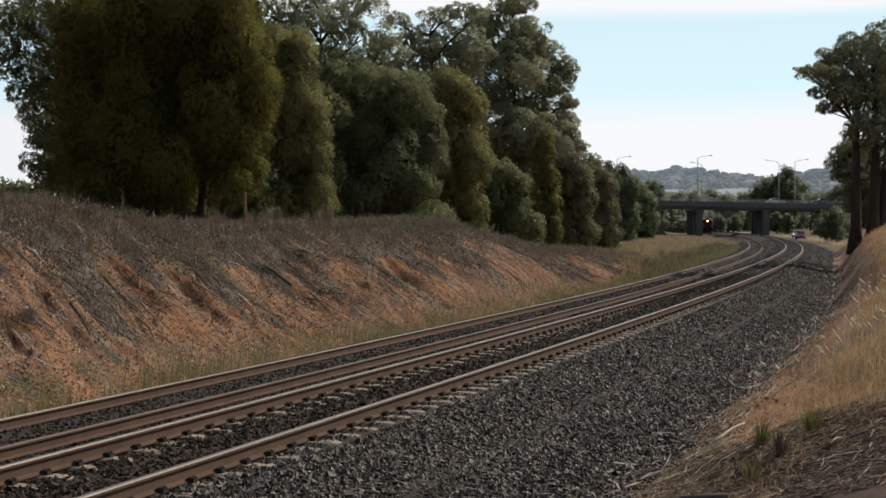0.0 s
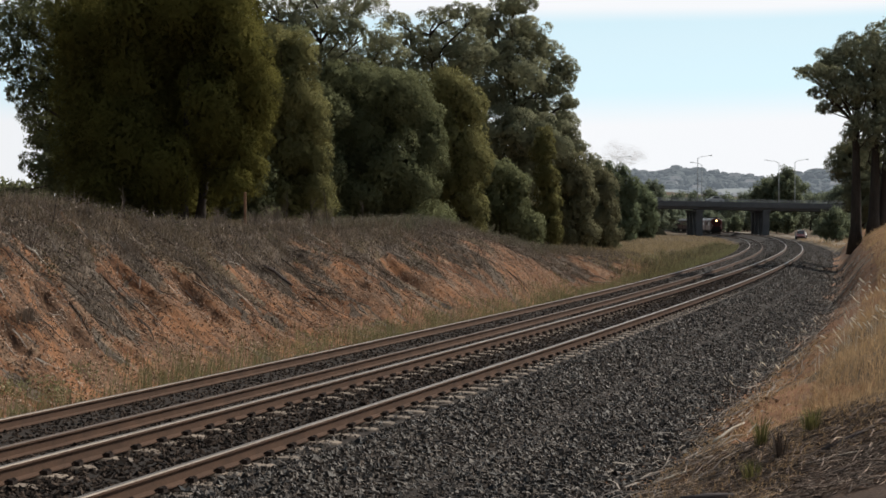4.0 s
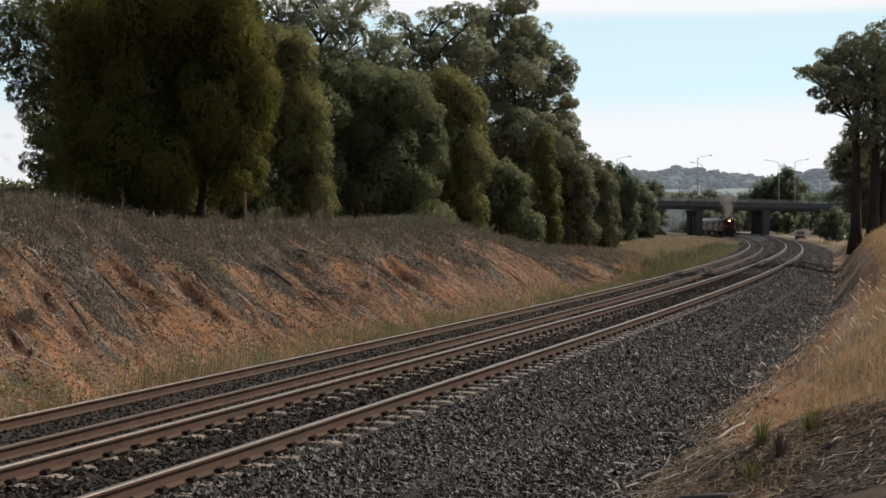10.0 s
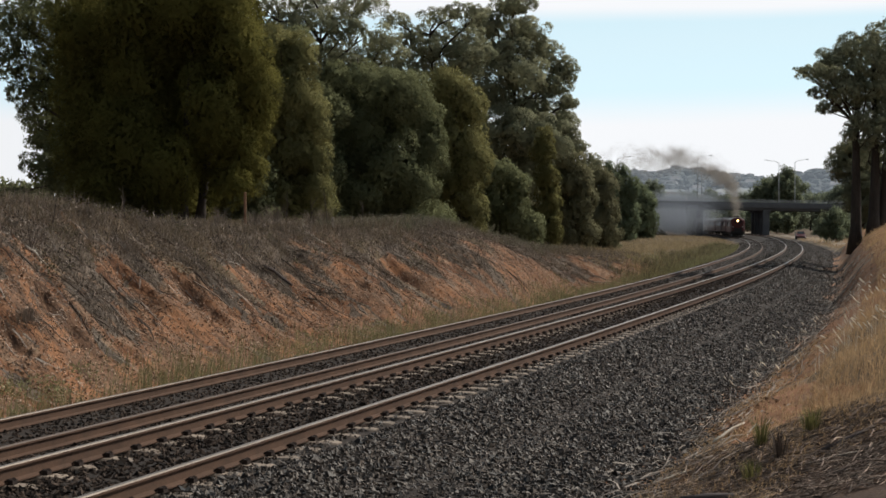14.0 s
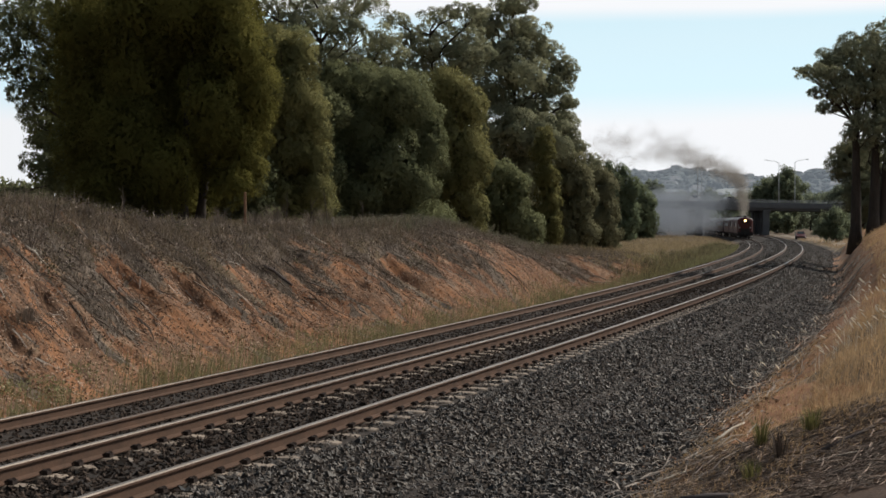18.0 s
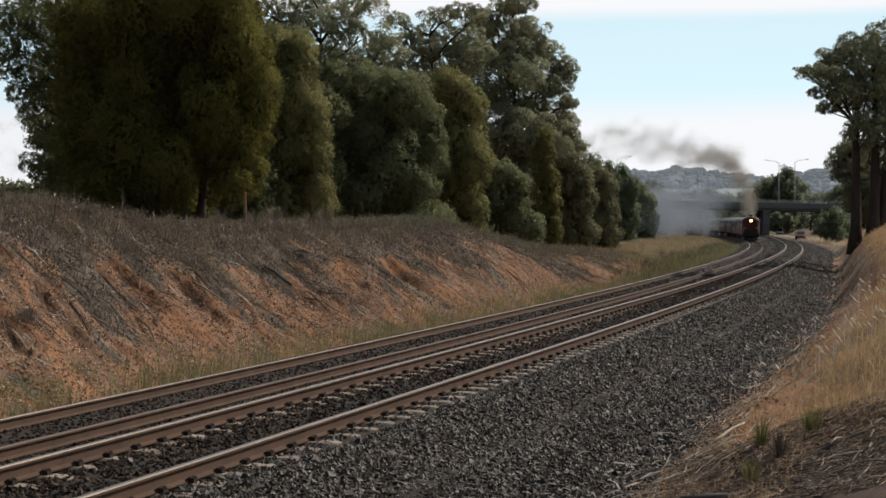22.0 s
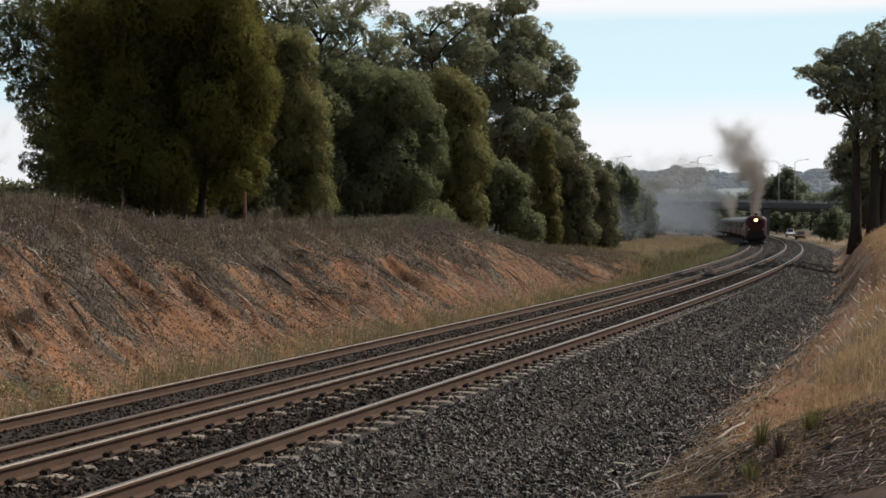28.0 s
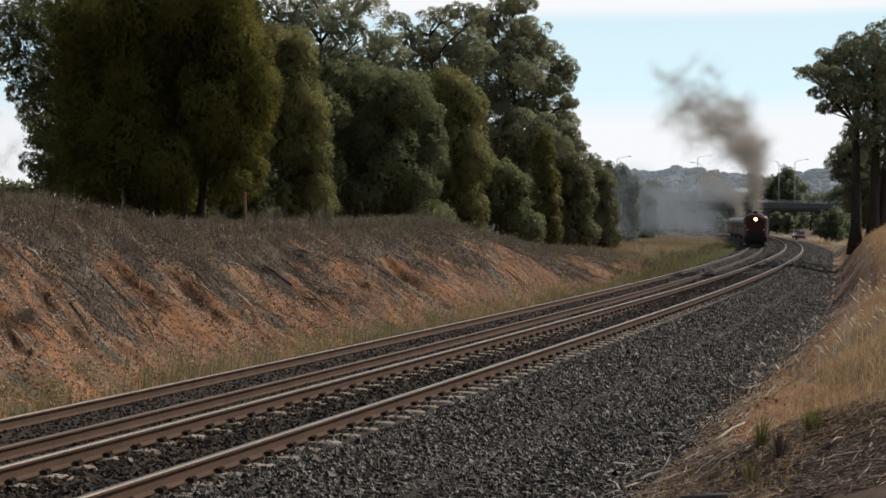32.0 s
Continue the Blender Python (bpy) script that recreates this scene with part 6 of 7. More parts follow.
def street_lamp(x, y, z, tall, reach):
    la = thing("street_lamp", (x, y, z), "tall galvanised street lamp with one curved arm", "street lamp", "lamps on the road bridge")
    part("pole", tube([(0, 0, 0), (0, 0, tall * 0.5), (0, 0, tall)], [0.12, 0.095, 0.07], 10), M["lamp_steel"], la, smooth=True)
    part("base_flange", box(0.5, 0.5, 0.08, (0, 0, 0.04), 0.02), M["steel"], la)
    part("arm", tube([(0, 0, tall - 0.1), (reach * 0.3, 0, tall + 0.25), (reach, 0, tall + 0.55)], [0.06, 0.05, 0.045], 8), M["lamp_steel"], la, smooth=True)
    part("lamp_head", box(0.75, 0.3, 0.16, (reach + 0.25 * (1 if reach > 0 else -1), 0, tall + 0.56), 0.05), M["steel"], la)
    return la


for px, y, z, tall, reach in ((0.1587, 366.25, 6.75, 9.9, 2.7), (0.1613, 382.75, 6.7, 9.0, -2.2), (0.2093, 366.25, 6.2, 9.4, -2.7), (0.2193, 382.75, 6.0, 10.4, 2.6), (0.1085, 382.75, 5.7, 11.4, 2.7)):
    street_lamp(px * y, y, z, tall, reach)


# ---- train ----
M["red"] = material("dark_red_paint", (0.095, 0.012, 0.011), 0.4, dark=(0.058, 0.008, 0.007), scale=1.5, fine=20, bump=0.02, spec=0.3)
M["roof_grey"] = material("grey_roof", (0.27, 0.262, 0.258), 0.5, dark=(0.17, 0.165, 0.163), scale=1.2, fine=14, bump=0.05)
M["rim_highlight"] = material("silver_roof_highlight", (0.6, 0.59, 0.57), 0.4, metal=0.3, dark=(0.45, 0.44, 0.43), scale=2, fine=20, bump=0.02)
M["loco_black"] = material("black_paint", (0.022, 0.02, 0.02), 0.45, scale=2, fine=20, bump=0.03)
M["yellow"] = material("yellow_stripe_paint", (0.4, 0.2, 0.035), 0.45, scale=3, fine=20, bump=0.02)
M["white"] = material("white_paint", (0.75, 0.74, 0.72), 0.5, scale=3, fine=20, bump=0.02)
M["glass"] = material("dark_glass", (0.03, 0.035, 0.04), 0.08, scale=3, fine=20, bump=0, spec=0.6)
M["lamp"] = material("lit_headlamp", (1.0, 0.8, 0.5), 0.3, bump=0, emit=(1.0, 0.6, 0.22), emit_strength=6.5)
M["under"] = material("grimy_underframe", (0.04, 0.034, 0.03), 0.8, scale=3, fine=30, bump=0.2)


def body_profile(half, base, side, crown, n=7):
    """Half-round roofed section, from one sill over the roof to the other."""
    right = [(half, base), (half, side)]
    arc = [(half * math.cos(a), side + (crown - side) * math.sin(a)) for a in np.linspace(0, math.pi, 2 * n + 1)][1:-1]
    return right + arc + [(-half, side), (-half, base)]


def sections(rows, mat, name, parent, label="", smooth=True):
    """A skin through (y, profile) rows, closed at both ends."""
    bm = bmesh.new()
    rings = [[bm.verts.new((x, y, z)) for x, z in prof] for y, prof in rows]
    for A, B in zip(rings, rings[1:]):
        for k in range(len(A)):
            bm.faces.new((A[k], A[(k + 1) % len(A)], B[(k + 1) % len(A)], B[k]))
    bm.faces.new(rings[0])
    bm.faces.new(rings[-1])
    bmesh.ops.recalc_face_normals(bm, faces=bm.faces[:])
    ob = part(name, bm, mat, parent, label)
    return ob


def bogie(parent, y, wheelbase=2.4, r=0.48):
    bo = part("bogie", box(0.16, wheelbase + 1.0, 0.3, (-1.05, y, 0.62), 0.04, box(0.16, wheelbase + 1.0, 0.3, (1.05, y, 0.62), 0.04, box(2.2, 0.5, 0.26, (0, y, 0.72), 0.04))), M["under"], parent)
    for dy in (-wheelbase / 2, wheelbase / 2):
        for x in (-0.8, 0.8):
            w = part("wheel", tube([(x - 0.07, y + dy, r), (x + 0.05, y + dy, r), (x + 0.07, y + dy, r)], [r, r, r + 0.03] if x < 0 else [r + 0.03, r, r], 20), M["under"], bo)
    return bo


def build_loco(name, label, L, lead):
    lo = thing(name, (0, 0, 0), label, "locomotive", "train")
    H = L / 2
    full = body_profile(1.45, 1.05, 3.35, 3.98)
    def prof(kx, top, base=1.05, side=3.35):
        return body_profile(1.45 * kx, base, side + (top - 3.98) * 0.8, top)
    nose = [(H - 0.9, full), (H - 0.5, prof(0.97, 3.96)), (H - 0.2, prof(0.88, 3.88)), (H, prof(0.72, 3.7))]
    body = sections([(-H + 0.2, prof(0.97, 3.95)), (-H + 0.5, full)] + nose, M["red"], "body", lo, "glossy dark red body")
    part("roof", tube_roof(1.3, 3.55, 4.06, -H + 0.6, H - 0.85), M["roof_grey"], lo, "pale grey curved roof")
    part("underframe", box(2.7, L - 0.6, 0.34, (0, 0, 0.98), 0.05), M["under"], lo)
    part("fuel_tank", box(2.3, 4.2, 0.6, (0, 0, 0.62), 0.12), M["under"], lo)
    for y in (-H * 0.62, H * 0.62):
        bogie(lo, y, 3.2)
    for x in (-0.55, 0.55):
        part("exhaust_stack", tube([(x * 0.4, H * 0.25 + x, 3.95), (x * 0.4, H * 0.25 + x, 4.32)], [0.16, 0.18], 10), M["loco_black"], lo)
    part("roof_fan", tube([(0, -H * 0.35, 4.0), (0, -H * 0.35, 4.16)], [0.7, 0.66], 20), M["loco_black"], lo)
    for sx in (-1, 1):
        part("stripe", box(0.012, L - 2.2, 0.07, (sx * 1.457, 0, 2.0)), M["yellow"], lo)
        part("side_lettering", box(0.012, 3.2, 0.75, (sx * 1.458, H * 0.3, 2.55)), M["white"], lo, "pale unreadable lettering panel")
        part("side_grille", box(0.03, 5.0, 0.8, (sx * 1.456, -H * 0.25, 2.75), 0.01), M["under"], lo)
        part("cab_window", box(0.03, 0.75, 0.62, (sx * 1.455, H - 1.7, 3.0), 0.01), M["glass"], lo)
        part("cab_door", box(0.02, 0.62, 1.9, (sx * 1.456, H - 2.6, 2.1), 0.005), M["red"], lo)
    if lead:
        part("lower_panel", box(1.6, 0.08, 0.8, (0, H - 0.01, 1.55), 0.04), M["loco_black"], lo, "black lower front panel")
        part("nose_grille", box(0.9, 0.05, 0.5, (0, H + 0.04, 1.55), 0.02), M["under"], lo)
        part("front_door", box(0.6, 0.06, 1.75, (0, H + 0.0, 2.15), 0.03), M["red"], lo)
        # silver tube put along the roof edge in place of its lit highlight
        arc = [(1.4 * math.cos(a), H - 0.55, 3.35 + 0.66 * math.sin(a)) for a in np.linspace(0, math.pi, 17)]
        part("roof_edge_highlight", tube(arc, [0.06] * 17, 6), M["rim_highlight"], lo, "silver strip along the roof edge standing for its lit highlight", smooth=True)
        part("horn_box", box(0.5, 0.4, 0.3, (0, H - 0.7, 4.15), 0.06), M["loco_black"], lo)
        for sx in (-1, 1):
            w = part("windscreen", box(0.72, 0.06, 0.78, (0, 0, 0), 0.03), M["glass"], lo)
            w.matrix_basis = pose(sx * 0.66, H - 0.06, 2.95, -10, 0, -sx * 14)
            part("marker_light", tube([(sx * 0.95, H - 0.12, 2.1), (sx * 0.95, H + 0.02, 2.1)], [0.1, 0.1], 12), M["white"], lo)
            part("step", box(0.34, 0.25, 0.07, (sx * 1.28, H - 0.1, 0.42), 0.02), M["white"], lo, "white-edged step")
            part("buffer", tube([(sx * 0.95, H, 1.05), (sx * 0.95, H + 0.45, 1.05), (sx * 0.95, H + 0.5, 1.05)], [0.09, 0.09, 0.22], 14), M["under"], lo)
        rim = part("headlamp", tube([(0, H - 0.25, 3.35), (0, H + 0.16, 3.35)], [0.22, 0.26], 18), M["loco_black"], lo)
        part("headlamp_lens", tube([(0, H + 0.165, 3.35), (0, H + 0.2, 3.35)], [0.21, 0.18], 18), M["lamp"], rim, "glowing orange-white headlamp")
        part("buffer_beam", box(2.7, 0.16, 0.55, (0, H + 0.02, 0.98), 0.03), M["loco_black"], lo)
        bm = bmesh.new()
        for k in range(9):
            x = -1.2 + k * 0.3
            box(0.07, 0.07, 0.7, (x, H + 0.2 - 0.25 * abs(x), 0.5), 0, bm)
        part("pilot", box(2.5, 0.08, 0.12, (0, H + 0.05, 0.2), 0.02, bm), M["loco_black"], lo)
        part("coupler", box(0.26, 0.6, 0.26, (0, H + 0.3, 0.88), 0.05), M["under"], lo)
        for sx in (-1, 1):
            part("handrail", tube([(sx * 1.2, H - 0.05, 1.4), (sx * 1.2, H + 0.05, 1.5), (sx * 1.2, H + 0.05, 2.6), (sx * 1.2, H - 0.08, 2.7)], [0.02] * 4, 6), M["steel"], lo)
    return lo


def tube_roof(half, edge, crown, y0, y1, n=8):
    bm = bmesh.new()
    arc = [(half * math.cos(a), edge + (crown - edge) * math.sin(a)) for a in np.linspace(0, math.pi, 2 * n + 1)]
    rings = [[bm.verts.new((x, y, z)) for x, z in arc] for y in (y0, y1)]
    for k in range(len(arc) - 1):
        bm.faces.new((rings[0][k], rings[0][k + 1], rings[1][k + 1], rings[1][k]))
    bm.faces.new(rings[0])
    bm.faces.new(rings[1])
    bm.faces.new((rings[0][0], rings[1][0], rings[1][-1], rings[0][-1]))
    bmesh.ops.recalc_face_normals(bm, faces=bm.faces[:])
    return bm


def build_carriage():
    L = 21.0
    ca = thing("carriage", (0, 0, 0), "dark red passenger carriage with pale curved roof", "carriage", "train")
    full = body_profile(1.42, 1.0, 3.2, 3.85)
    sections([(-L / 2, full), (L / 2, full)], M["red"], "body", ca, "dark red body")
    part("roof", tube_roof(1.46, 3.3, 4.02, -L / 2 - 0.1, L / 2 + 0.1), M["roof_grey"], ca, "pale grey curved roof")
    part("underframe", box(2.6, L - 0.3, 0.3, (0, 0, 0.95), 0.04), M["under"], ca)
    for y in (-7.2, 7.2):
        bogie(ca, y)
    for sx in (-1, 1):
        for k in range(9):
            part("window", box(0.03, 1.15, 0.8, (sx * 1.425, -7.2 + k * 1.8, 2.55), 0.02), M["glass"], ca)
        for y in (-9.4, 9.4):
            part("door", box(0.04, 0.8, 2.0, (sx * 1.425, y, 2.15), 0.02), M["loco_black"], ca)
        part("stripe", box(0.012, L - 0.4, 0.05, (sx * 1.432, 0, 2.02)), M["yellow"], ca)
    for k in range(5):
        part("roof_vent", box(0.3, 0.4, 0.16, (0, -8 + k * 4, 4.05), 0.04), M["roof_grey"], ca)
    for y in (-L / 2 - 0.35, L / 2 + 0.35):
        part("gangway", box(1.1, 0.6, 2.3, (0, y, 2.2), 0.05), M["loco_black"], ca)
    return ca


FRONT_S, SPEED = 438.0, 7.53
lead = build_loco("locomotive", "dark red diesel locomotive with lit headlamp and black nose", 18.0, True)
second = build_loco("locomotive", "dark red diesel locomotive coupled behind the leading one", 17.0, False)
cars = [build_carriage()]
for k in range(4):
    cars.append(copy_thing(cars[0], pose(0, 0, 0)))
TRAIN = [(lead, 9.0), (second, 27.6)] + [(c, 47.6 + 22.2 * k) for k, c in enumerate(cars)]


def train_pose(t, back):
    s = FRONT_S - SPEED * t + back
    p = spot(s, -TRACK_GAP, float(grade(s)) + FAR_DROP)
    slope = math.degrees(math.atan2(float(grade(s + 8) - grade(s - 8)), 16))
    return pose(p.x, p.y, p.z, -slope, 0, 180 - math.degrees(float(heading(s))))


# ---- smoke ----
M["smoke"] = material("brown_smoke", (0.5, 0.455, 0.405), 1.0, dark=(0.37, 0.335, 0.298), scale=0.6, fine=4, bump=0, island=0.3, translucent=0.5)
M["haze"] = material("blue_exhaust_haze", (0.48, 0.52, 0.58), 1.0, dark=(0.39, 0.425, 0.48), scale=0.2, fine=2, bump=0, island=0.2, translucent=0.5)


def puff_mesh(name, rng, r, n, flake, mat, squash=(1, 1, 1)):
    """A soft cloud of tiny flakes, thinning outwards."""
    p = rng.normal(size=(n, 3)) * 0.42
    d = np.linalg.norm(p, axis=1)
    p[d > 1] *= (rng.random((d > 1).sum()) / d[d > 1])[:, None]
    p *= r * np.array(squash)
    u = rng.normal(size=(n, 3))
    u /= np.linalg.norm(u, axis=1)[:, None]
    v = np.cross(u, rng.normal(size=(n, 3)))
    v /= np.linalg.norm(v, axis=1)[:, None]
    f = (flake * rng.uniform(0.6, 1.4, n))[:, None]
    co = np.stack([p - u * f, p + v * f, p + u * f], 1).reshape(-1, 3)
    return quick_mesh(name, co, np.arange(n * 3).reshape(-1, 3), [mat])


WIND = Vector((-2.3, 0.6, 0))
PUFFS = []


def build_smoke():
    rng = np.random.default_rng(77)
    long = (0.6, 2.4, 0.9)
    light = [puff_mesh("smoke_wisp", rng, 1.6, 1900, 0.0275, M["smoke"], long) for _ in range(5)]
    heavy = [puff_mesh("smoke_wisp", rng, 1.5, 2500, 0.0235, M["smoke"], (0.5, 2.3, 0.85)) for _ in range(5)]
    thin = [puff_mesh("exhaust_haze", rng, r, int(400 * r * r), 0.034, M["haze"], (1, 1, 0.6)) for r in (4.5, 5.5, 6.5)]
    times = [-1.0 + 0.11 * k for k in range(15)] + [9.3 + 0.077 * k for k in range(199)] + [24.6 + 0.056 * k for k in range(132)]
    for e, te in enumerate(times):
        late = te > 24.5
        for k in range(3):
            # the engine's beat: some puffs come thick, some thin
            if not late and k > 1 and math.sin(te * 2.6) + 0.6 * math.sin(te * 5.9) < -0.3:
                continue
            src = 128.0 if (k == 1 and te > 26.5) else 4.6
            ob = tagged(new("smoke_wisp", (heavy if late else light)[(e + k) % 5]), "soft brown-grey wisp of diesel exhaust smoke", "smoke", "exhaust smoke", "stuff")
            way = Vector(np.clip(rng.normal(size=3), -1.5, 1.5)) * Vector((1.0, 1.0, 0.75)) * (1.2 if te < 9 else 1.0)
            wave = 0.1 * math.sin(te * 1.9) if not late else 0.12 * math.sin(te * 2.1)
            rise = float(np.interp(te, (3, 9.2, 13, 15, 17.5, 19.5, 21, 22.5, 24.5), (1.5, 1.1, 1.25, 1.2, 1.12, 1.15, 0.82, 0.56, 0.5))) if not late else 1.0
            PUFFS.append((ob, te + (0.018 if late else 0.026) * k, src, way, rng.uniform(0.93, 1.07) * (rise + wave), rng.choice((-1, 1)) * rng.uniform(50, 105), rng.uniform(-65, 65), late))
    for e in range(54):
        ob = tagged(new("exhaust_haze", thin[e % 3]), "thin blue-grey haze of exhaust beside the train", "smoke", "exhaust haze", "stuff")
        HAZE.append((ob, 16 + e * 2.6 + rng.uniform(-8, 8), -3.0 - rng.random() ** 0.95 * 26, 1.5 + 7.6 * rng.random() ** 1.3, rng.uniform(0.72, 1.0), rng.uniform(0, 360)))
    for e in range(20):
        ob = tagged(new("exhaust_haze", thin[e % 3]), "thin blue-grey haze of exhaust hanging under the bridge", "smoke", "exhaust haze", "stuff")
        HAZE.append((ob, 60 + e * 4.0 + rng.uniform(-6, 6), -7.0 - 14 * rng.random(), 1.5 + 6.5 * rng.random(), rng.uniform(0.8, 1.0), rng.uniform(0, 360)))
    for e in range(22):
        ob = tagged(new("exhaust_haze", thin[e % 3]), "thin blue-grey haze of exhaust drifting among the trees", "smoke", "exhaust haze", "stuff")
        HAZE.append((ob, 12 + e * 1.7 + rng.uniform(-5, 5), -15 - 15 * rng.random(), 0.8 + 5.0 * rng.random() ** 1.3, rng.uniform(0.9, 1.0), rng.uniform(0, 360)))


HAZE = []
build_smoke()


def puff_rows(te, src, way, rise, turn, tip, late):
    """Rides inside the engine until it leaves the stack, then rises, drifts, turns and spreads."""
    rows = []
    times = sorted({0.0, 32.0} | {float(x) for x in np.arange(0, 32.1, 2.0)} | ({round(te, 2)} if 0 < te < 32 else set()) | {round(te + d, 2) for d in (0.3, 0.7, 1.2, 2.2, 4.0) if 0 < te + d < 32})
    blow = WIND * (0.4 if late else float(np.interp(te, (3, 9, 16, 20, 24.5), (2.7, 1.9, 1.7, 1.3, 1.1))))
    second = src > 20
    way = way * (0.45 if second else 1.0)
    for t in times:
        a = t - te
        s = FRONT_S - SPEED * (t if a < 0 else te) + src
        base = spot(s, -TRACK_GAP, float(grade(s)) + FAR_DROP)
        yaw = -math.degrees(float(heading(s)))
        if a < 0:
            rows.append((t, pose(base.x, base.y, base.z + 2.45, 0, 0, yaw)))
            continue
        climb = 1.75 * a + 5.0 * (1 - math.exp(-a / 0.65)) if late else 0.35 * a + 9.9 * (1 - math.exp(-a / 1.15))
        if second:
            climb = 1.0 * a + 3.0 * (1 - math.exp(-a / 0.9))
        up = 4.2 + rise * climb
        drag = SPEED * 0.5 * (1 - math.exp(-a / 0.7))
        d = Vector((math.sin(float(heading(s))), math.cos(float(heading(s))), 0)) * -drag
        if late:
            grow = 0.1 * (1 - math.exp(-a / 0.8)) + 0.46 * a
        else:
            grow = 0.35 * (1 - math.exp(-a / 1.5)) + 0.3 * a + 0.08 * max(0.0, a - 2.0) ** 2
        p = base + Vector((0, 0, 2.45 + (up - 2.45) * (1 - math.exp(-a / 0.12)))) + d + blow * (1.2 * a + 0.08 * a * a + (0.0 if late else 0.5) * max(0.0, a - 3.5) ** 2 - 2.4 * (1 - math.exp(-a / 2.0))) + way * grow
        w = 1 - math.exp(-a / 1.3)
        rows.append((t, pose(p.x, p.y, p.z, tip * w, 0, yaw + turn * w)))
    return rows


# ---- side road and cars ----
def build_side_road():
    ss = np.arange(170, 520, 5.0)
    oo = np.array([6.0, 7.0, 8.2, 9.4])
    S, O = np.meshgrid(ss, oo, indexing="ij")
    O = O + np.clip((215 - S) / 45, 0, 1) ** 1.5 * 14
    X, Y = along(S, O)
    Z = height(S, O) + 0.03
    co = np.stack([X, Y, Z], -1).reshape(-1, 3)
    i = np.arange(len(co)).reshape(S.shape)
    q = np.stack([i[:-1, :-1], i[:-1, 1:], i[1:, 1:], i[1:, :-1]], -1).reshape(-1, 4)
    m = material("pale_dirt_road", (0.34, 0.29, 0.24), 0.95, dark=(0.24, 0.2, 0.16), scale=0.4, fine=6, bump=0.2)
    tagged(new("road", quick_mesh("road", co, q, [m], smooth=True)), "pale dirt side road beside the tracks", "road", kind="structure")


build_side_road()

M["tyre"] = material("tyre_rubber", (0.02, 0.02, 0.02), 0.9, scale=10, fine=60, bump=0.1)
M["chrome"] = material("wheel_alloy", (0.5, 0.5, 0.5), 0.35, metal=0.8, bump=0)
M["car_lamp"] = material("lit_car_headlamp", (1, 1, 0.95), 0.2, bump=0, emit=(1.0, 0.97, 0.9), emit_strength=2.2)
M["tail_lamp"] = material("red_tail_lamp", (0.4, 0.02, 0.02), 0.3, bump=0)


def paint(name, colour):
    return material(name, colour, 0.3, dark=tuple(c * 0.9 for c in colour), scale=2, fine=30, bump=0.01, spec=0.5)


def build_car(label, colour_mat, group, tall=1.45, lit=False):
    """A small passenger car, nose towards +y."""
    ca = thing("car", (0, 0, 0), label, "car", group)
    def ring(y, w, z0, z1):
        return (y, [(w * 0.94, z0), (w, (z0 + z1) * 0.5), (w * 0.93, z1), (-w * 0.93, z1), (-w, (z0 + z1) * 0.5), (-w * 0.94, z0)])
    sections([ring(-2.15, 0.76, 0.36, 0.78), ring(-1.95, 0.84, 0.24, 0.9), ring(-0.9, 0.87, 0.2, 0.92), ring(0.8, 0.87, 0.2, 0.9), ring(1.7, 0.84, 0.22, 0.78), ring(2.15, 0.72, 0.34, 0.62)], colour_mat, "body", ca)
    sections([ring(-1.5, 0.72, 0.88, 0.98), ring(-0.95, 0.66, 0.88, tall - 0.03), ring(0.1, 0.66, 0.88, tall), ring(0.95, 0.74, 0.86, 0.94)], colour_mat, "cabin", ca)
    part("windscreen", sheet([(-0.6, 0.88, 0.98), (0.6, 0.88, 0.98), (0.55, 0.22, tall - 0.06), (-0.55, 0.22, tall - 0.06)], 0.05), M["glass"], ca)
    part("rear_window", sheet([(0.58, -1.4, 1.0), (-0.58, -1.4, 1.0), (-0.52, -1.02, tall - 0.08), (0.52, -1.02, tall - 0.08)], 0.05), M["glass"], ca)
    for sx in (-1, 1):
        part("side_window", box(0.04, 1.35, (tall - 1.0) * 0.72, (sx * 0.69, -0.3, 0.96 + (tall - 1.0) * 0.4), 0.015), M["glass"], ca)
        part("headlight", box(0.34, 0.1, 0.14, (sx * 0.52, 2.06, 0.6), 0.03), M["car_lamp"] if lit else M["white"], ca)
        part("tail_light", box(0.3, 0.08, 0.16, (sx * 0.56, -2.12, 0.72), 0.03), M["tail_lamp"], ca)
        for y in (-1.3, 1.35):
            w = part("wheel", tube([(sx * 0.66, y, 0.31), (sx * 0.72, y, 0.31), (sx * 0.86, y, 0.31), (sx * 0.88, y, 0.31)], [0.29, 0.31, 0.31, 0.28], 18), M["tyre"], ca)
            part("rim", tube([(sx * 0.875, y, 0.31), (sx * 0.895, y, 0.31)], [0.19, 0.17], 12), M["chrome"], w)
    part("bumper", box(1.55, 0.16, 0.2, (0, 2.12, 0.38), 0.05), M["under"], ca)
    return ca


def sheet(corners, thick):
    """A flat pane of some thickness."""
    bm = bmesh.new()
    c = [Vector(p) for p in corners]
    n = (c[1] - c[0]).cross(c[3] - c[0]).normalized() * thick / 2
    lo, hi = [bm.verts.new(p - n) for p in c], [bm.verts.new(p + n) for p in c]
    bm.faces.new(lo[::-1])
    bm.faces.new(hi)
    for k in range(4):
        bm.faces.new((lo[k], lo[(k + 1) % 4], hi[(k + 1) % 4], hi[k]))
    return bm


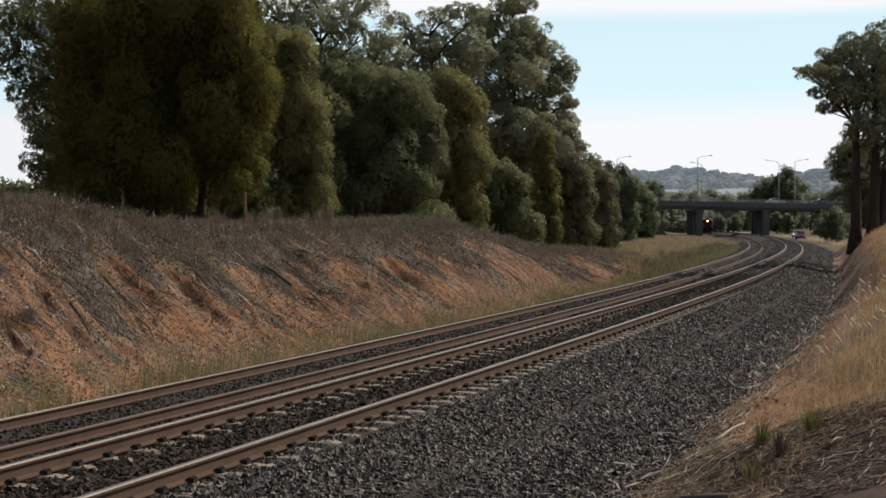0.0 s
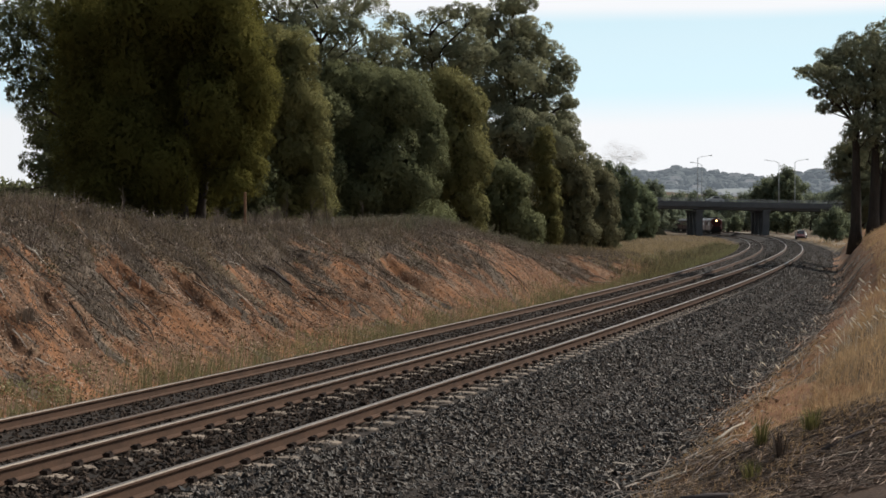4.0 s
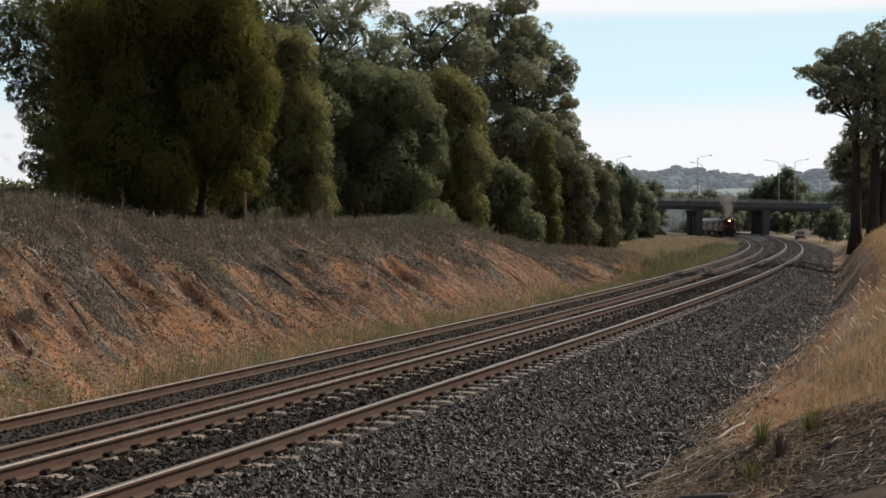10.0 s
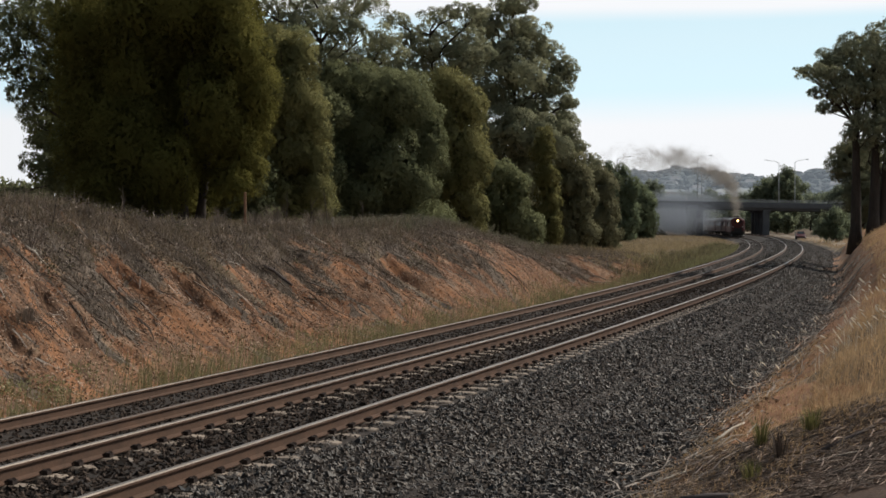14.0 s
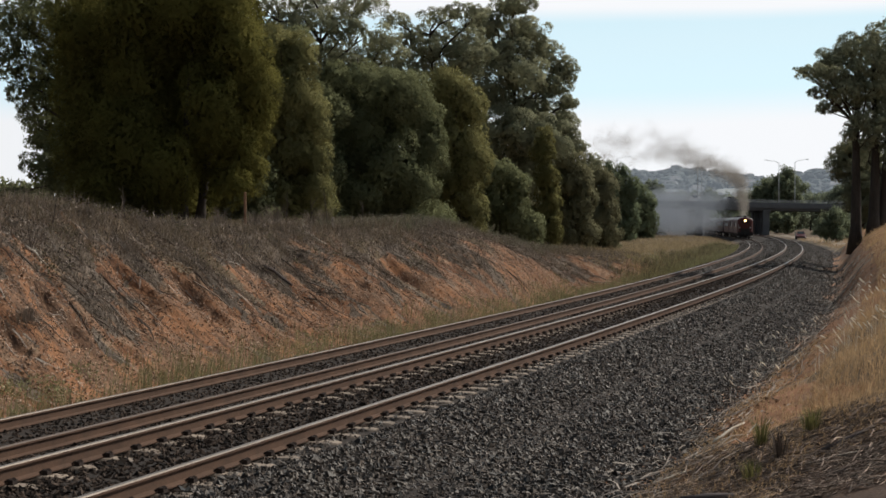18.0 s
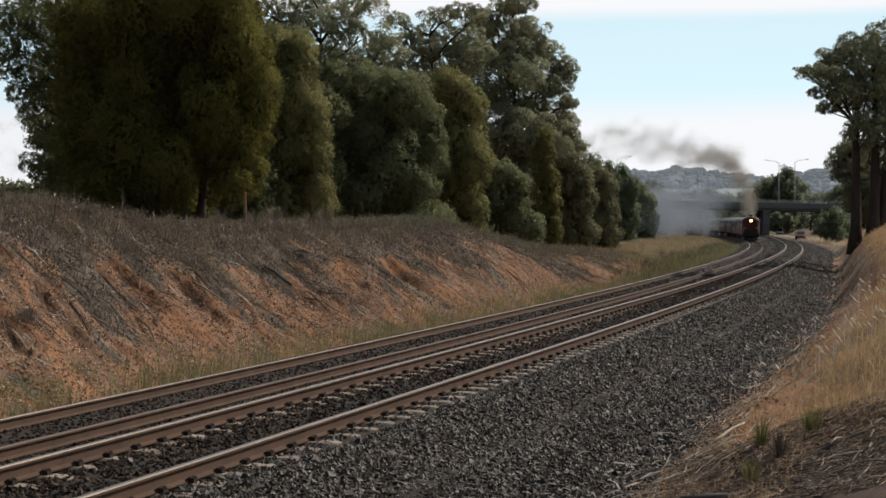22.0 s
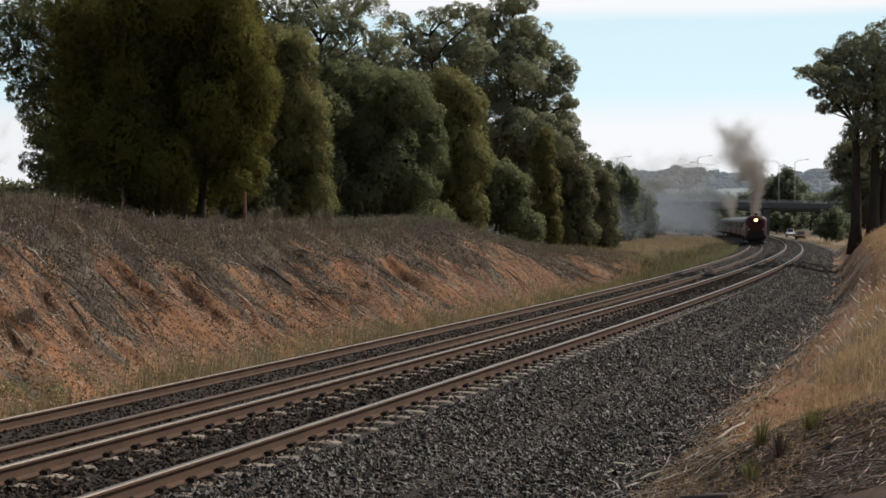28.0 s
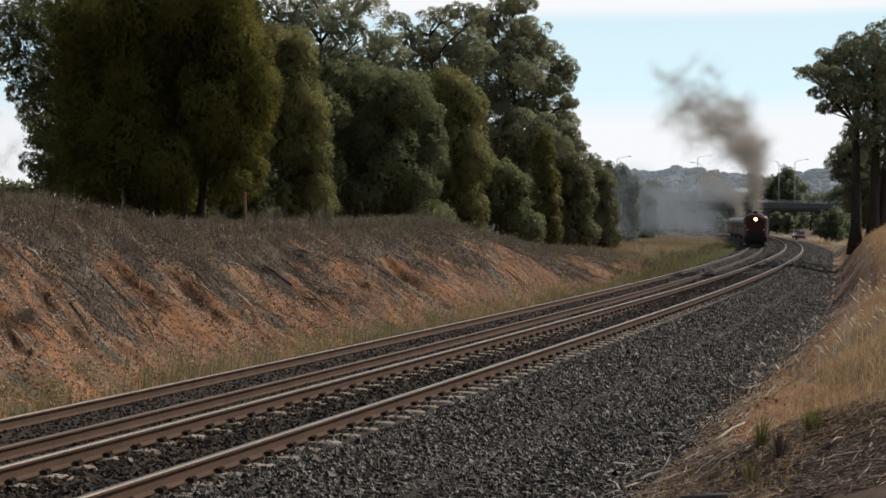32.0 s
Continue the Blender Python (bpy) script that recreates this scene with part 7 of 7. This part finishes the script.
WHITE, DARK, OLIVE, SILVER, MAROON = paint("white_car_paint", (0.75, 0.75, 0.74)), paint("dark_car_paint", (0.05, 0.05, 0.06)), paint("olive_car_paint", (0.3, 0.3, 0.16)), paint("silver_car_paint", (0.5, 0.51, 0.52)), paint("maroon_car_paint", (0.11, 0.025, 0.022))
BRIDGE_CARS = [
    # car, seconds, bearing then, bearing gained each second
    (build_car("white hatchback crossing the road bridge", WHITE, "cars on the road bridge"), 0.0, 0.2072, 0.0249),
    (build_car("dark car crossing the road bridge", DARK, "cars on the road bridge"), 1.0, 0.197, -0.0385),
    (build_car("silver car crossing the road bridge", SILVER, "cars on the road bridge"), 3.5, 0.196, -0.0535),
    (build_car("olive car crossing the road bridge", OLIVE, "cars on the road bridge"), 9.0, 0.2065, -0.048),
    (build_car("white van crossing the road bridge", WHITE, "cars on the road bridge", 1.85), 17.0, 0.2037, -0.0475),
    (build_car("dark car following a van over the bridge", DARK, "cars on the road bridge"), 17.0, 0.2255, -0.0475),
    (build_car("white sedan crossing the road bridge", WHITE, "cars on the road bridge", lit=True), 24.0, 0.1994, 0.0226),
    (build_car("white car crossing the road bridge", WHITE, "cars on the road bridge"), 30.0, 0.1987, 0.0437),
    (build_car("white wagon crossing the road bridge", WHITE, "cars on the road bridge", 1.6), 32.0, 0.1994, 0.0388),
]


def bridge_car_pose(t, t0, b0, rate):
    y = BRIDGE_Y + (12.6 if rate > 0 else 4.4)
    x = (b0 + rate * (t - t0)) * y
    on = 42.5 < x < 92.5
    z = 6.475 - math.tan(radians(1.1)) * (min(max(x, 33), 95) - 64.0)
    return pose(x, y, max(z, 6.46) if not on else z, 0, 0, -90 if rate > 0 else 90)


parked = build_car("maroon car standing on the dirt side road", MAROON, "cars on the side road")
p = along(298, 5.5)
parked.matrix_basis = pose(float(p[0]), float(p[1]), ground_z(298, 5.5) + 0.035, 0, 0, 165)
ROAD_CARS = [
    (build_car("white car driving along the dirt side road", WHITE, "cars on the side road", lit=True),
     [(0.0, 0.2205, 318), (2.0, 0.2205, 306), (3.5, 0.2222, 298), (5.5, 0.2275, 285), (7.0, 0.231, 276), (9.0, 0.2395, 268), (12.0, 0.262, 262), (16.0, 0.3, 262), (32.0, 0.45, 262)]),
    (build_car("white utility car arriving on the dirt side road", WHITE, "cars on the side road", 1.6),
     [(0.0, 0.2075, 560), (16.0, 0.2085, 440), (26.0, 0.2135, 340), (28.0, 0.2165, 328), (30.0, 0.2195, 316), (32.0, 0.2208, 306)]),
]


def road_car_rows(keys):
    rows = []
    for k, (t, b, d) in enumerate(keys):
        t2, b2, d2 = keys[min(k + 1, len(keys) - 1)]
        t1, b1, d1 = keys[max(k - 1, 0)]
        x, dx, dy = b * d, b2 * d2 - b1 * d1, d2 - d1
        rows.append((t, pose(x, d, ground_at(x, d) + 0.035, 0, 0, math.degrees(math.atan2(dy, dx)) - 90)))
    return rows


def spot_plate(bearing, y, z, label):
    x = bearing * y
    sg = thing("road_sign", (x, y, z), label, "sign")
    part("plate_post", box(0.07, 0.07, 0.75, (0, 0, 0.375), 0.01), M["steel"], sg)
    part("white_plate", box(0.5, 0.03, 0.45, (0, -0.06, 0.85), 0.01), M["white"], sg)


# plate added to stand for a steady spot of light on the bridge
spot_plate(0.1515, BRIDGE_Y + 0.3, 6.55, "small white plate standing for a bright spot on the bridge")
p = along(300, 4.7)
po = thing("post", (float(p[0]), float(p[1]), ground_z(300, 4.7) - 0.05), "white marker post beside the curve", "post")
part("shaft", box(0.22, 0.22, 1.3, (0, 0, 0.65), 0.03), M["white"], po)
part("cap", box(0.24, 0.24, 0.08, (0, 0, 1.34), 0.02), M["white"], po)


# ---- what moves ----
def motions():
    for ob, back in TRAIN:
        walk(ob, [(t, train_pose(t, back)) for t in [k * 2.0 for k in range(17)]])
    for ob, te, src, way, rise, turn, tip, late in PUFFS:
        walk(ob, puff_rows(te, src, way, rise, turn, tip, late))
    for ob, back, off, z, slow, turn in HAZE:
        rows = []
        for t in [k * 2.0 for k in range(17)]:
            behind = max(0.0, min(1.0, (15.0 - t) / 9.0))
            s = FRONT_S - SPEED * slow * t + back + 190 * behind * behind * (3 - 2 * behind)
            late = max(0.0, min(1.0, (t - 19.0) / 9.0))
            s -= late * late * (3 - 2 * late) * 1.6 * max(0.0, -off - 8.0)
            p = spot(s, -TRACK_GAP + off * (0.2 + 0.8 * min(1.0, t / 27)) * (1 + 0.25 * late), float(grade(s)) + z)
            rows.append((t, pose(p.x, p.y, p.z, 0, 0, turn + t)))
        walk(ob, rows)
    for ob, t0, b0, rate in BRIDGE_CARS:
        walk(ob, [(t, bridge_car_pose(t, t0, b0, rate)) for t in [k * 1.0 for k in range(33)]])
    for ob, keys in ROAD_CARS:
        walk(ob, road_car_rows(keys))


motions()
